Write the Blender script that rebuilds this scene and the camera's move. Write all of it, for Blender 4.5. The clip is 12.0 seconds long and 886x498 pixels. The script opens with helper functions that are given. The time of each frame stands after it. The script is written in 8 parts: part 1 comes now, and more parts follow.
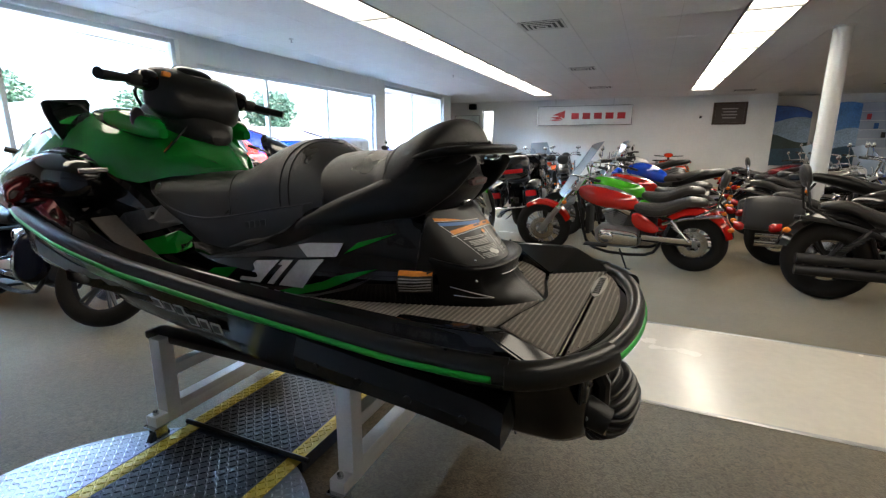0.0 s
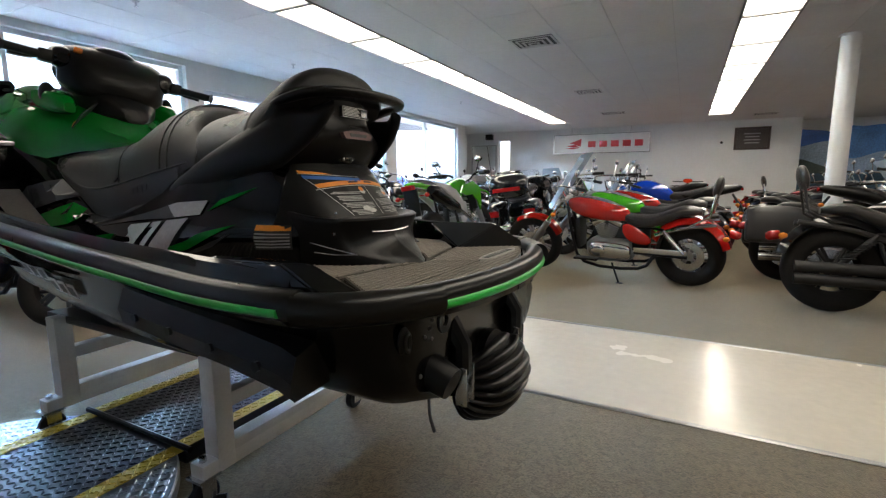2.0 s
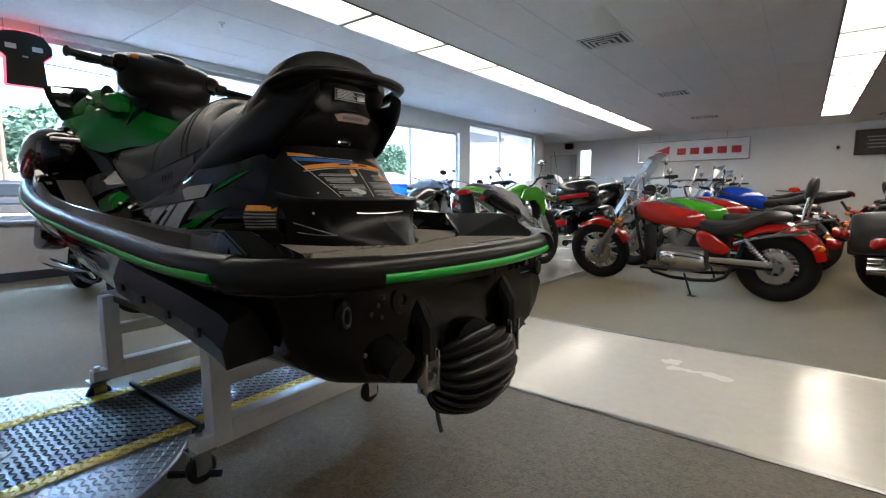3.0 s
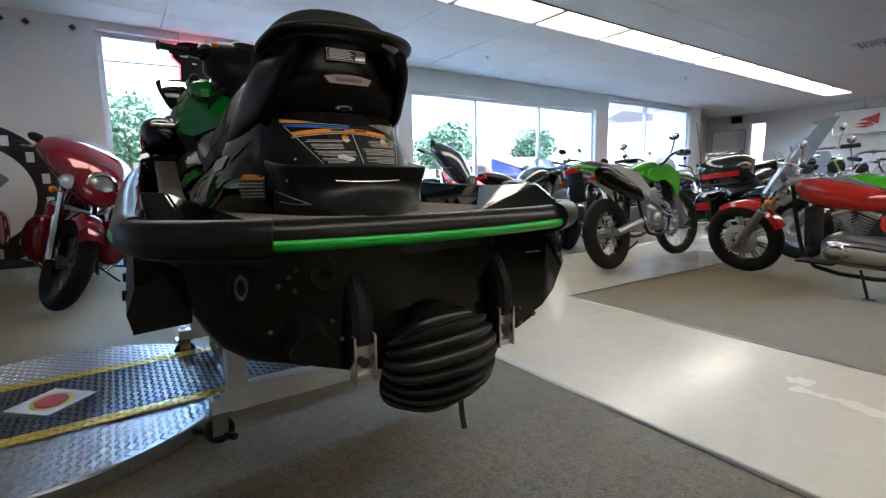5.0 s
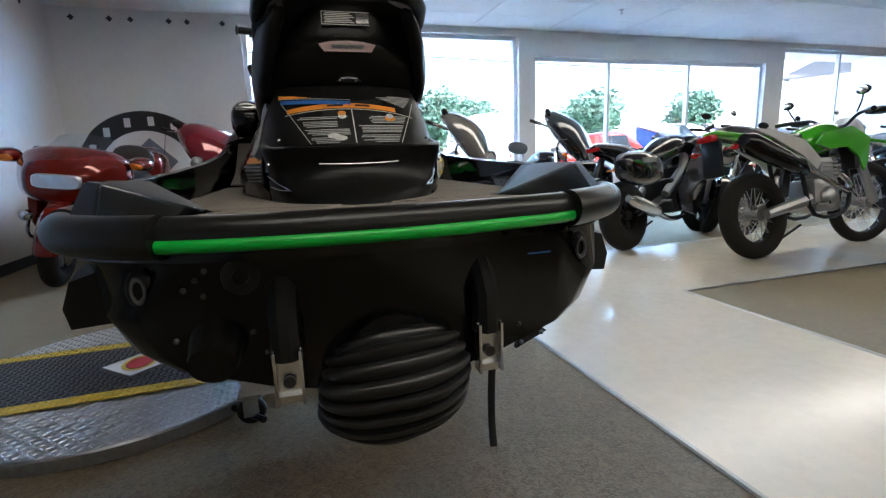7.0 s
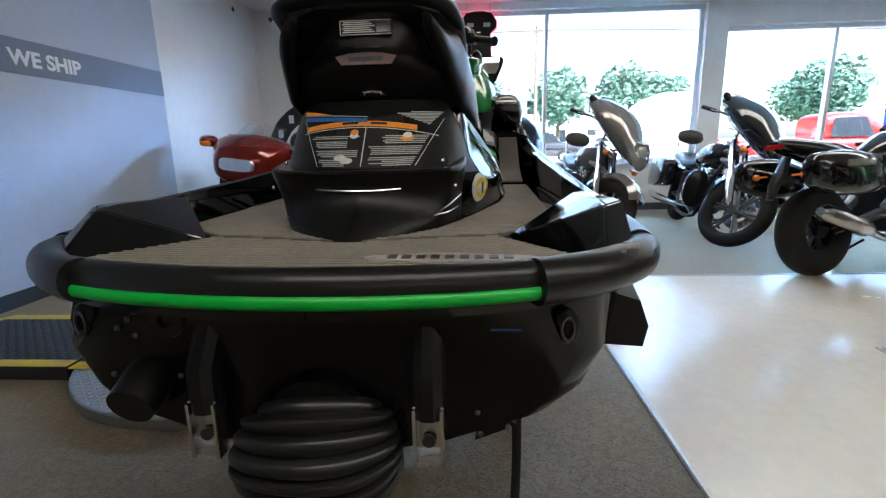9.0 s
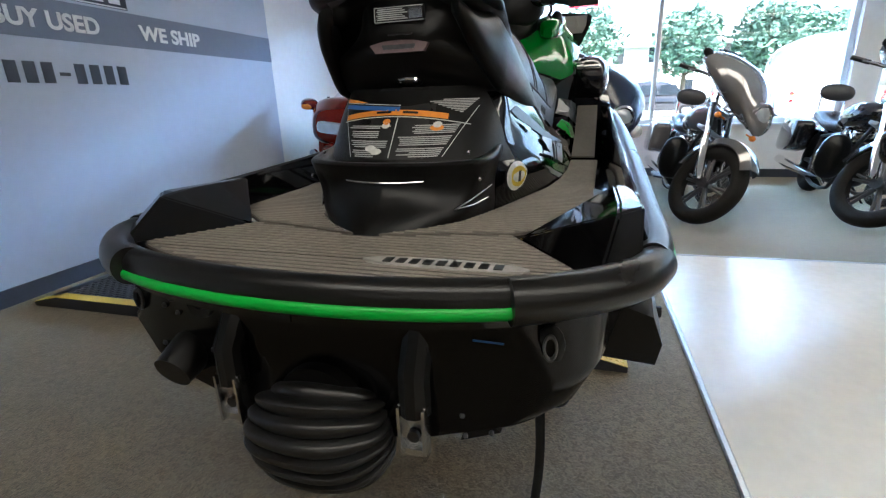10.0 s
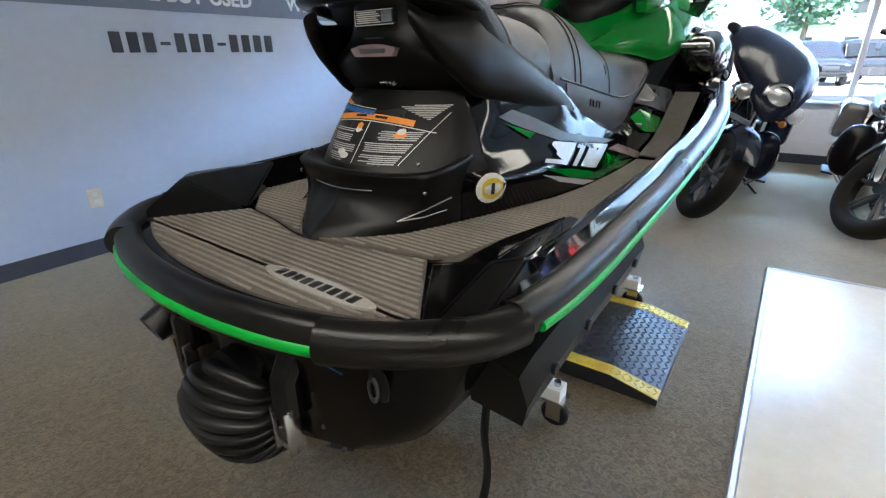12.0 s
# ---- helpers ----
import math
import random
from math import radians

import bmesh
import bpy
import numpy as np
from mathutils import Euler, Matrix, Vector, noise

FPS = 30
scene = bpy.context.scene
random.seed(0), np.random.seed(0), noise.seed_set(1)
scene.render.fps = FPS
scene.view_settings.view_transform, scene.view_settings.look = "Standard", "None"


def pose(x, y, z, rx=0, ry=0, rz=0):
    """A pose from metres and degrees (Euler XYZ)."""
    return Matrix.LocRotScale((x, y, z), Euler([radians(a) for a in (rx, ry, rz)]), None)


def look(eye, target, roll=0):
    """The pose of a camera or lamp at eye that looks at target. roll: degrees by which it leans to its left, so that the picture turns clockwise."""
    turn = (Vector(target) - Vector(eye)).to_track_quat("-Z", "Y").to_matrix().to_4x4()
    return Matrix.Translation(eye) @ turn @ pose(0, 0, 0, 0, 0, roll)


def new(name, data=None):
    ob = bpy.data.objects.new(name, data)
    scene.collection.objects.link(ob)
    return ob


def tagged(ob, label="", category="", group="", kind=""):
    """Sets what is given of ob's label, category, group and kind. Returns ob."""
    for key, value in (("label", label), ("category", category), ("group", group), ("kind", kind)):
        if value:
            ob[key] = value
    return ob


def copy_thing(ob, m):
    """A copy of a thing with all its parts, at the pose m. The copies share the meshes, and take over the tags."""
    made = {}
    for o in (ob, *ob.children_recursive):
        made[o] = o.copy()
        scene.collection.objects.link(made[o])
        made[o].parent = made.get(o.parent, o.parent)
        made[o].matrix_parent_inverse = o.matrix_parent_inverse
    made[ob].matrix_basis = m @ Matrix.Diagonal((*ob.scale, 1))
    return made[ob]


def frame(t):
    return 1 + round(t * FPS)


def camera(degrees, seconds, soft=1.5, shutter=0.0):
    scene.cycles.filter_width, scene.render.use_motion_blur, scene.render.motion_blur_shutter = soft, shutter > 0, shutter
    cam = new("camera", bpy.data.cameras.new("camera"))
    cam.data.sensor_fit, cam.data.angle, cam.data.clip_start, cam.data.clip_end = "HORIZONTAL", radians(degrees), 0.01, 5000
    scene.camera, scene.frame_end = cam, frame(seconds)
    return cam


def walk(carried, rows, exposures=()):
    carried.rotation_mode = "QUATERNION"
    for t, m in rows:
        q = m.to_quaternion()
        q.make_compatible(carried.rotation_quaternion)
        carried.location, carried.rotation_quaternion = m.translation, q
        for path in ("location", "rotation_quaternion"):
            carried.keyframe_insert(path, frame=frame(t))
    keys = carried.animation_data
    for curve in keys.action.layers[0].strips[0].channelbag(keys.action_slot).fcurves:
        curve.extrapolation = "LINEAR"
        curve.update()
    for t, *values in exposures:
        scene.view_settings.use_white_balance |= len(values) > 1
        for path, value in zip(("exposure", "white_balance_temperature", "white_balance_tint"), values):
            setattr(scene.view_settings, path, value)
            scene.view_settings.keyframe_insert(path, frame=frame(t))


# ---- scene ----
cam = camera(86.8, 12.0, soft=1.3)
PATH = [
    (0, (0.321, 0.323, 1.297), (-0.46, 2.111, 0.857), 0.3),
    (0.5, (0.435, 0.347, 1.228), (-0.319, 2.156, 0.83), 1.3),
    (1, (0.548, 0.424, 1.15), (-0.197, 2.24, 0.762), 1.7),
    (1.5, (0.622, 0.502, 1.091), (-0.155, 2.31, 0.736), 0.8),
    (2, (0.727, 0.618, 1.032), (-0.18, 2.377, 0.742), -0.2),
    (2.5, (0.86, 0.736, 0.997), (-0.216, 2.407, 0.773), -0.3),
    (3, (0.936, 0.819, 0.938), (-0.271, 2.397, 0.703), -0.2),
    (3.2, (0.953, 0.85, 0.915), (-0.287, 2.401, 0.675), 0.0),
    (4.8, (1.087, 1.213, 0.875), (-0.492, 2.408, 0.591), -0.9),
    (5, (1.111, 1.259, 0.875), (-0.515, 2.388, 0.591), -1.0),
    (5.5, (1.127, 1.347, 0.87), (-0.592, 2.327, 0.581), -1.8),
    (6, (1.101, 1.471, 0.876), (-0.688, 2.316, 0.581), -2.7),
    (6.5, (1.088, 1.563, 0.882), (-0.746, 2.291, 0.557), -2.1),
    (7, (1.072, 1.679, 0.883), (-0.8, 2.274, 0.505), -2.2),
    (8.8, (0.958, 2.067, 0.969), (-0.996, 1.999, 0.548), -2.5),
    (9, (0.94, 2.086, 0.977), (-1.008, 1.979, 0.538), -1.2),
    (9.5, (0.921, 2.155, 1.022), (-0.986, 1.871, 0.49), -0.4),
    (10, (0.894, 2.262, 1.054), (-0.936, 1.734, 0.446), -1.9),
    (10.5, (0.866, 2.405, 1.099), (-0.859, 1.647, 0.43), -3.0),
    (11, (0.846, 2.517, 1.121), (-0.787, 1.6, 0.42), -3.5),
    (11.5, (0.781, 2.587, 1.134), (-0.767, 1.554, 0.402), -2.7),
    (12, (0.656, 2.664, 1.156), (-0.849, 1.585, 0.4), -1.1),
]
EXPOSURES = [(0, 3.14, 6050, 11), (2, 3.14, 5930, 11), (3, 2.96, 5870, 11), (5, 3.0, 5750, 11), (9, 3.10, 5600, 10), (10.5, 3.38, 5600, 10), (12, 3.53, 5600, 10)]
walk(cam, [(t, look(eye, target, roll)) for t, eye, target, roll in PATH], EXPOSURES)


# ---- sky, sun and lamps ----
CEIL, WEST, NORTH, SOUTH, EAST = 2.785, -5.85, 17.5, -0.83, 9.5
world = bpy.data.worlds.new("sky")
scene.world = world
world.use_nodes = True
wn, wl = world.node_tree.nodes, world.node_tree.links
sky = wn.new("ShaderNodeTexSky")
sky.sky_type, sky.sun_disc = "NISHITA", False
sky.sun_elevation, sky.sun_rotation, sky.dust_density = radians(58), radians(60), 3.0
wl.new(sky.outputs[0], wn["Background"].inputs[0])
wn["Background"].inputs[1].default_value = 0.15
sun = new("sun", bpy.data.lights.new("sun", "SUN"))
sun.data.energy, sun.data.angle, sun.data.color = 5.0, radians(0.5), (1.0, 0.95, 0.88)
sun.matrix_world = look((30, 15, 60), (0, 0, 0))
# daylight at the windows: one cool lamp outside above each opening
for y, w in ((2.6, 3.4), (6.3, 4.6), (9.9, 2.4)):
    day = new("window_daylight", bpy.data.lights.new("window_daylight", "AREA"))
    day.data.shape, day.data.size, day.data.size_y = "RECTANGLE", w, 1.3
    day.data.energy, day.data.color = 1150.0, (0.40, 0.67, 1.0)
    day.matrix_world = look((WEST - 1.7, y, 3.5), (WEST + 1.2, y, 1.2))


# ---- materials ----
def mat(name, color, rough=0.5, metal=0.0, vary=0.12, scale=9.0, bump=0.0, bump_scale=60.0, coat=0.0, rough_vary=0.1, spec=0.5):
    """A surface whose colour and gloss wander at two sizes, with fine relief."""
    m = bpy.data.materials.new(name)
    m.use_nodes = True
    n, l = m.node_tree.nodes, m.node_tree.links
    b = n["Principled BSDF"]
    pos = n.new("ShaderNodeTexCoord")
    big, fine = n.new("ShaderNodeTexNoise"), n.new("ShaderNodeTexNoise")
    big.inputs["Scale"].default_value, big.inputs["Detail"].default_value = scale, 4
    fine.inputs["Scale"].default_value, fine.inputs["Detail"].default_value = scale * 11, 3
    for t in (big, fine):
        l.new(pos.outputs["Object"], t.inputs["Vector"])
    mix = n.new("ShaderNodeMath")
    mix.operation = "ADD"
    l.new(big.outputs[0], mix.inputs[0]), l.new(fine.outputs[0], mix.inputs[1])
    ramp = n.new("ShaderNodeMapRange")
    ramp.inputs["From Min"].default_value, ramp.inputs["From Max"].default_value = 0.7, 1.3
    ramp.inputs["To Min"].default_value, ramp.inputs["To Max"].default_value = 1 - vary, 1 + vary
    l.new(mix.outputs[0], ramp.inputs["Value"])
    tint = n.new("ShaderNodeVectorMath")
    tint.operation = "SCALE"
    tint.inputs[0].default_value = color[:3]
    l.new(ramp.outputs[0], tint.inputs["Scale"])
    l.new(tint.outputs[0], b.inputs["Base Color"])
    gl = n.new("ShaderNodeMapRange")
    gl.inputs["From Min"].default_value, gl.inputs["From Max"].default_value = 0.3, 0.7
    gl.inputs["To Min"].default_value, gl.inputs["To Max"].default_value = max(rough - rough_vary * rough, 0.01), min(rough + rough_vary * rough, 1)
    l.new(big.outputs[0], gl.inputs["Value"]), l.new(gl.outputs[0], b.inputs["Roughness"])
    b.inputs["Specular IOR Level"].default_value = spec
    b.inputs["Metallic"].default_value, b.inputs["Coat Weight"].default_value, b.inputs["Coat Roughness"].default_value = metal, coat, 0.04
    if bump:
        rel, bm_ = n.new("ShaderNodeTexNoise"), n.new("ShaderNodeBump")
        rel.inputs["Scale"].default_value, rel.inputs["Detail"].default_value = bump_scale, 3
        l.new(pos.outputs["Object"], rel.inputs["Vector"])
        bm_.inputs["Strength"].default_value, bm_.inputs["Distance"].default_value = bump, 0.004
        l.new(rel.outputs[0], bm_.inputs["Height"]), l.new(bm_.outputs[0], b.inputs["Normal"])
    return m


def glow(name, color, strength):
    m = bpy.data.materials.new(name)
    m.use_nodes = True
    b = m.node_tree.nodes["Principled BSDF"]
    b.inputs["Base Color"].default_value = (*color, 1)
    b.inputs["Emission Color"].default_value, b.inputs["Emission Strength"].default_value = (*color, 1), strength
    return m


def glass(name, color, rough=0.0):
    m = bpy.data.materials.new(name)
    m.use_nodes = True
    b = m.node_tree.nodes["Principled BSDF"]
    b.inputs["Base Color"].default_value, b.inputs["Roughness"].default_value = (*color, 1), rough
    b.inputs["Transmission Weight"].default_value, b.inputs["IOR"].default_value = 1.0, 1.45
    return m


def carpet(name, dark, light, scale):
    """Loop-pile carpet: two browns in a wriggling pattern, with worn patches."""
    m = bpy.data.materials.new(name)
    m.use_nodes = True
    n, l = m.node_tree.nodes, m.node_tree.links
    b = n["Principled BSDF"]
    pos, warp, wrig, patch = n.new("ShaderNodeTexCoord"), n.new("ShaderNodeTexNoise"), n.new("ShaderNodeTexNoise"), n.new("ShaderNodeTexNoise")
    warp.inputs["Scale"].default_value = scale * 0.4
    wrig.inputs["Scale"].default_value, wrig.inputs["Detail"].default_value, wrig.inputs["Distortion"].default_value = scale, 5, 1.6
    patch.inputs["Scale"].default_value, patch.inputs["Detail"].default_value = 2.2, 4
    for t in (warp, wrig, patch):
        l.new(pos.outputs["Object"], t.inputs["Vector"])
    r = n.new("ShaderNodeValToRGB")
    r.color_ramp.elements[0].position, r.color_ramp.elements[0].color = 0.36, (*dark, 1)
    r.color_ramp.elements[1].position, r.color_ramp.elements[1].color = 0.62, (*light, 1)
    l.new(wrig.outputs[0], r.inputs[0])
    k = n.new("ShaderNodeMapRange")
    k.inputs["From Min"].default_value, k.inputs["From Max"].default_value = 0.3, 0.7
    k.inputs["To Min"].default_value, k.inputs["To Max"].default_value = 0.80, 1.14
    l.new(patch.outputs[0], k.inputs["Value"])
    sc = n.new("ShaderNodeVectorMath")
    sc.operation = "SCALE"
    l.new(r.outputs[0], sc.inputs[0]), l.new(k.outputs[0], sc.inputs["Scale"])
    l.new(sc.outputs[0], b.inputs["Base Color"])
    b.inputs["Roughness"].default_value = 0.9
    b.inputs["Sheen Weight"].default_value, b.inputs["Sheen Roughness"].default_value = 0.6, 0.45
    b.inputs["Sheen Tint"].default_value = (1.0, 0.86, 0.60, 1)
    pile, bm_ = n.new("ShaderNodeTexNoise"), n.new("ShaderNodeBump")
    pile.inputs["Scale"].default_value, pile.inputs["Detail"].default_value = 130, 2
    l.new(pos.outputs["Object"], pile.inputs["Vector"])
    bm_.inputs["Strength"].default_value, bm_.inputs["Distance"].default_value = 0.45, 0.005
    l.new(pile.outputs[0], bm_.inputs["Height"]), l.new(bm_.outputs[0], b.inputs["Normal"])
    return m


M_WALL = mat("white wall paint", (0.80, 0.80, 0.79), 0.7, vary=0.03, scale=1.5, bump=0.12, bump_scale=160)
M_BLUE = mat("blue-grey wall paint", (0.42, 0.47, 0.575), 0.6, vary=0.03, scale=1.2, bump=0.12, bump_scale=160)
M_BAND = mat("slate wall band", (0.16, 0.19, 0.26), 0.6, vary=0.04, scale=2, bump=0.1, bump_scale=160)
M_CEIL = mat("ceiling tile", (0.76, 0.755, 0.74), 0.85, vary=0.04, scale=2.0, bump=0.3, bump_scale=220)
M_TBAR = mat("painted ceiling bar", (0.6, 0.59, 0.57), 0.5, vary=0.04)
M_CARPET = carpet("brown carpet", (0.060, 0.046, 0.027), (0.132, 0.103, 0.062), 46)
M_TILE = mat("polished cream floor", (0.60, 0.55, 0.455), 0.21, vary=0.05, scale=1.6, bump=0.03, bump_scale=14, rough_vary=0.4)
M_TRIM = mat("metal floor trim", (0.38, 0.37, 0.35), 0.35, 0.8)
M_LAMPFR = mat("grey lamp frame", (0.30, 0.30, 0.30), 0.5, vary=0.04)
M_VENTBACK = mat("dark vent inside", (0.05, 0.05, 0.05), 0.6)
M_BASE = mat("dark vinyl base", (0.05, 0.055, 0.07), 0.5)
M_FRAME = mat("white aluminium", (0.72, 0.76, 0.80), 0.35, 0.2, vary=0.03)
M_PANEL = glow("lit diffuser", (1.0, 0.87, 0.665), 1.03)
M_NEON = glow("red neon", (1.0, 0.05, 0.08), 0.6)
M_GLASS = glass("window glass", (0.97, 1.0, 0.99))
# Clear acrylic; its pale blue reflection is put into colour and lowered transmission.
M_SHIELD = glass("acrylic with painted blue sheen", (0.70, 0.82, 0.95), 0.06)
M_SHIELD.node_tree.nodes["Principled BSDF"].inputs["Transmission Weight"].default_value = 0.6
M_SCREEN = glass("clear screen", (0.9, 0.95, 1.0), 0.02)
M_TINT = glass("dark tinted screen", (0.05, 0.07, 0.10), 0.03)
M_BLACK = mat("gloss black gelcoat", (0.0025, 0.0025, 0.003), 0.06, vary=0.1, spec=0.40)
M_HULL = mat("black hull gelcoat", (0.0022, 0.0022, 0.0024), 0.14, vary=0.15, spec=0.24)
M_SATIN = mat("satin black plastic", (0.0045, 0.0045, 0.0045), 0.34, vary=0.15, bump=0.12, bump_scale=600, spec=0.28)
M_RUBBER = mat("black rubber", (0.007, 0.007, 0.007), 0.40, vary=0.2, bump=0.1, bump_scale=300, spec=0.32)
M_BUMPER = mat("moulded rubber bumper", (0.006, 0.0058, 0.0056), 0.30, vary=0.15, bump=0.08, bump_scale=260, spec=0.36)
M_BOOT = mat("rubber boot", (0.009, 0.009, 0.009), 0.36, vary=0.2, bump=0.15, bump_scale=90, spec=0.5)
M_DULL = mat("dull dark steel", (0.13, 0.13, 0.13), 0.4, 0.9, vary=0.2)
M_VINYL = mat("charcoal seat vinyl", (0.026, 0.0245, 0.023), 0.30, vary=0.12, bump=0.35, bump_scale=420)
M_HUMP = mat("matt black vinyl", (0.010, 0.0095, 0.009), 0.46, vary=0.12, bump=0.35, bump_scale=420, spec=0.35)
M_VINYL2 = mat("grey seat side vinyl", (0.030, 0.0285, 0.028), 0.34, vary=0.1, bump=0.3, bump_scale=420)
M_GREEN = mat("lime green paint", (0.004, 0.18, 0.015), 0.10, vary=0.06, coat=0.3)
M_STRIPE = mat("green rub strip", (0.012, 0.36, 0.03), 0.35, vary=0.05)
M_MAT = mat("grey-brown foam deck", (0.115, 0.10, 0.085), 0.8, vary=0.15, bump=0.4, bump_scale=260)
M_RIDGE = mat("light foam ridge", (0.23, 0.205, 0.175), 0.8, vary=0.15, bump=0.4, bump_scale=260)
M_LOGO = mat("light grey foam", (0.34, 0.325, 0.30), 0.8)
M_CHROME = mat("chrome", (0.75, 0.75, 0.76), 0.08, 1.0, vary=0.04)
M_STEEL = mat("brushed steel", (0.56, 0.56, 0.56), 0.24, 1.0, vary=0.1)
M_WHITE = mat("white enamel", (0.66, 0.65, 0.63), 0.4, vary=0.06)
M_PLATE = mat("bare diamond plate", (0.36, 0.37, 0.39), 0.34, 0.9, vary=0.15, scale=5)
M_TREAD = mat("worn tread tops", (0.50, 0.52, 0.55), 0.30, 0.95, vary=0.1, scale=5)
M_PLATEB = mat("black diamond plate", (0.022, 0.023, 0.027), 0.34, 0.2, vary=0.3, scale=14)
M_YELLOW = mat("yellow safety paint", (0.60, 0.43, 0.03), 0.45, vary=0.15, scale=20)
M_ORANGE = mat("orange lens", (0.75, 0.20, 0.02), 0.2)
M_REDLENS = mat("red lens", (0.35, 0.01, 0.01), 0.15)
M_TEXT = mat("off-white lettering", (0.72, 0.74, 0.76), 0.6)
M_DTEXT = mat("dark slate lettering", (0.035, 0.042, 0.06), 0.6)
M_SIGN = mat("white sign face", (0.80, 0.80, 0.80), 0.35, vary=0.02)
M_RED = mat("sign red", (0.50, 0.02, 0.03), 0.4)
M_GREY = mat("silver decal", (0.34, 0.33, 0.33), 0.35, 0.3)
M_SILVER = mat("bright silver decal", (0.50, 0.50, 0.51), 0.30, 0.3)
M_HGREY = mat("dark silver decal", (0.045, 0.045, 0.047), 0.35, 0.1)
M_REFL = mat("reflector plastic", (0.42, 0.30, 0.29), 0.2, 0.4, coat=0.4)
M_LABELW = mat("label white", (0.62, 0.62, 0.60), 0.4)
M_LABELT = mat("printed grey text", (0.42, 0.42, 0.41), 0.4)
M_LABELB = mat("label blue", (0.03, 0.13, 0.42), 0.4)
M_LABELO = mat("label orange", (0.75, 0.26, 0.02), 0.4)
M_LABELK = mat("label black", (0.012, 0.012, 0.012), 0.35)
M_MIRROR = mat("mirror", (0.85, 0.87, 0.88), 0.02, 1.0, vary=0.01, rough_vary=0.0)
M_LAMP = mat("clear headlamp", (0.70, 0.72, 0.72), 0.06, 0.7)
M_TYRE = mat("tyre rubber", (0.013, 0.012, 0.011), 0.75, vary=0.25, bump=0.2, bump_scale=120, spec=0.22)
M_ENGINE = mat("engine black", (0.02, 0.02, 0.021), 0.45, 0.3)
M_ALU = mat("cast aluminium", (0.42, 0.42, 0.42), 0.35, 0.9, vary=0.1)


# ---- building helpers ----
class Geo:
    """Collects vertices and faces for one mesh."""

    def __init__(self):
        self.v, self.f = [], []

    def add(self, verts, faces, m=None):
        k = len(self.v)
        self.v += [tuple(m @ Vector(p)) if m else tuple(p) for p in verts]
        self.f += [tuple(i + k for i in f) for f in faces]
        return self

    def box(self, c, size, m=None, bevel=0.0):
        x, y, z = (s / 2 for s in size)
        b = min(bevel, x * 0.9, y * 0.9, z * 0.9)
        if not b:
            v = [(c[0] + i * x, c[1] + j * y, c[2] + k * z) for i in (-1, 1) for j in (-1, 1) for k in (-1, 1)]
            return self.add(v, [(0, 1, 3, 2), (4, 6, 7, 5), (0, 4, 5, 1), (2, 3, 7, 6), (0, 2, 6, 4), (1, 5, 7, 3)], m)
        bm = bmesh.new()
        bmesh.ops.create_cube(bm, size=1)
        for q in bm.verts:
            q.co = Vector((q.co.x * 2 * x, q.co.y * 2 * y, q.co.z * 2 * z))
        bmesh.ops.bevel(bm, geom=bm.edges[:], offset=b, segments=2, affect="EDGES", profile=0.6)
        bm.verts.index_update()
        v = [tuple(q.co + Vector(c)) for q in bm.verts]
        f = [[q.index for q in g.verts] for g in bm.faces]
        bm.free()
        return self.add(v, f, m)

    def rings(self, rings, closed=True, caps=True, m=None):
        """Skin rows of points. closed: each row is a ring."""
        n = len(rings[0])
        v = [p for r in rings for p in r]
        f = []
        for a in range(len(rings) - 1):
            for b in range(n if closed else n - 1):
                c = (b + 1) % n
                f.append((a * n + b, a * n + c, (a + 1) * n + c, (a + 1) * n + b))
        if caps and closed:
            f += [tuple(range(n - 1, -1, -1)), tuple(range((len(rings) - 1) * n, len(rings) * n))]
        return self.add(v, f, m)

    def tube(self, pts, radius, n=10, m=None, caps=True, flat=1.0):
        """A round bar along points; radius is one number or one for each point."""
        pts = [Vector(p) for p in pts]
        rad = radius if isinstance(radius, (list, tuple)) else [radius] * len(pts)
        up, rows = None, []
        for i, p in enumerate(pts):
            d = (pts[min(i + 1, len(pts) - 1)] - pts[max(i - 1, 0)]).normalized()
            if up is None:
                up = Vector((0, 0, 1)) if abs(d.z) < 0.9 else Vector((1, 0, 0))
            side = d.cross(up).normalized()
            up = side.cross(d).normalized()
            rows.append([p + rad[i] * (math.cos(a) * side + flat * math.sin(a) * up) for a in (2 * math.pi * k / n for k in range(n))])
        return self.rings(rows, True, caps, m)

    def lathe(self, profile, n=28, m=None, closed=True):
        """Turn (radius, y) points round the y axis."""
        rows = [[(r * math.cos(a), y, r * math.sin(a)) for r, y in profile] for a in (2 * math.pi * k / n for k in range(n))]
        k, v = len(profile), [p for r in rows for p in r]
        f = []
        for a in range(n):
            b = (a + 1) % n
            for i in range(k if closed else k - 1):
                j = (i + 1) % k
                f.append((a * k + i, a * k + j, b * k + j, b * k + i))
        return self.add(v, f, m)

    def prism(self, poly, h0, h1, m=None):
        """A flat outline in x, y raised from h0 to h1."""
        n = len(poly)
        v = [(x, y, h0) for x, y in poly] + [(x, y, h1) for x, y in poly]
        f = [tuple(range(n - 1, -1, -1)), tuple(range(n, 2 * n))] + [(i, (i + 1) % n, n + (i + 1) % n, n + i) for i in range(n)]
        return self.add(v, f, m)

    def blob(self, rows, n=18, power=2.4, m=None, steps=4):
        """A rounded body along x: rows of (x, z middle, half width, half height)."""
        rows = smooth_rows(rows, steps)
        rings = []
        for x, z, w, h in rows:
            r = []
            for k in range(n):
                a = 2 * math.pi * k / n
                c, s = math.cos(a), math.sin(a)
                r.append((x, math.copysign(abs(c) ** (2 / power), c) * w, z + math.copysign(abs(s) ** (2 / power), s) * h))
            rings.append(r)
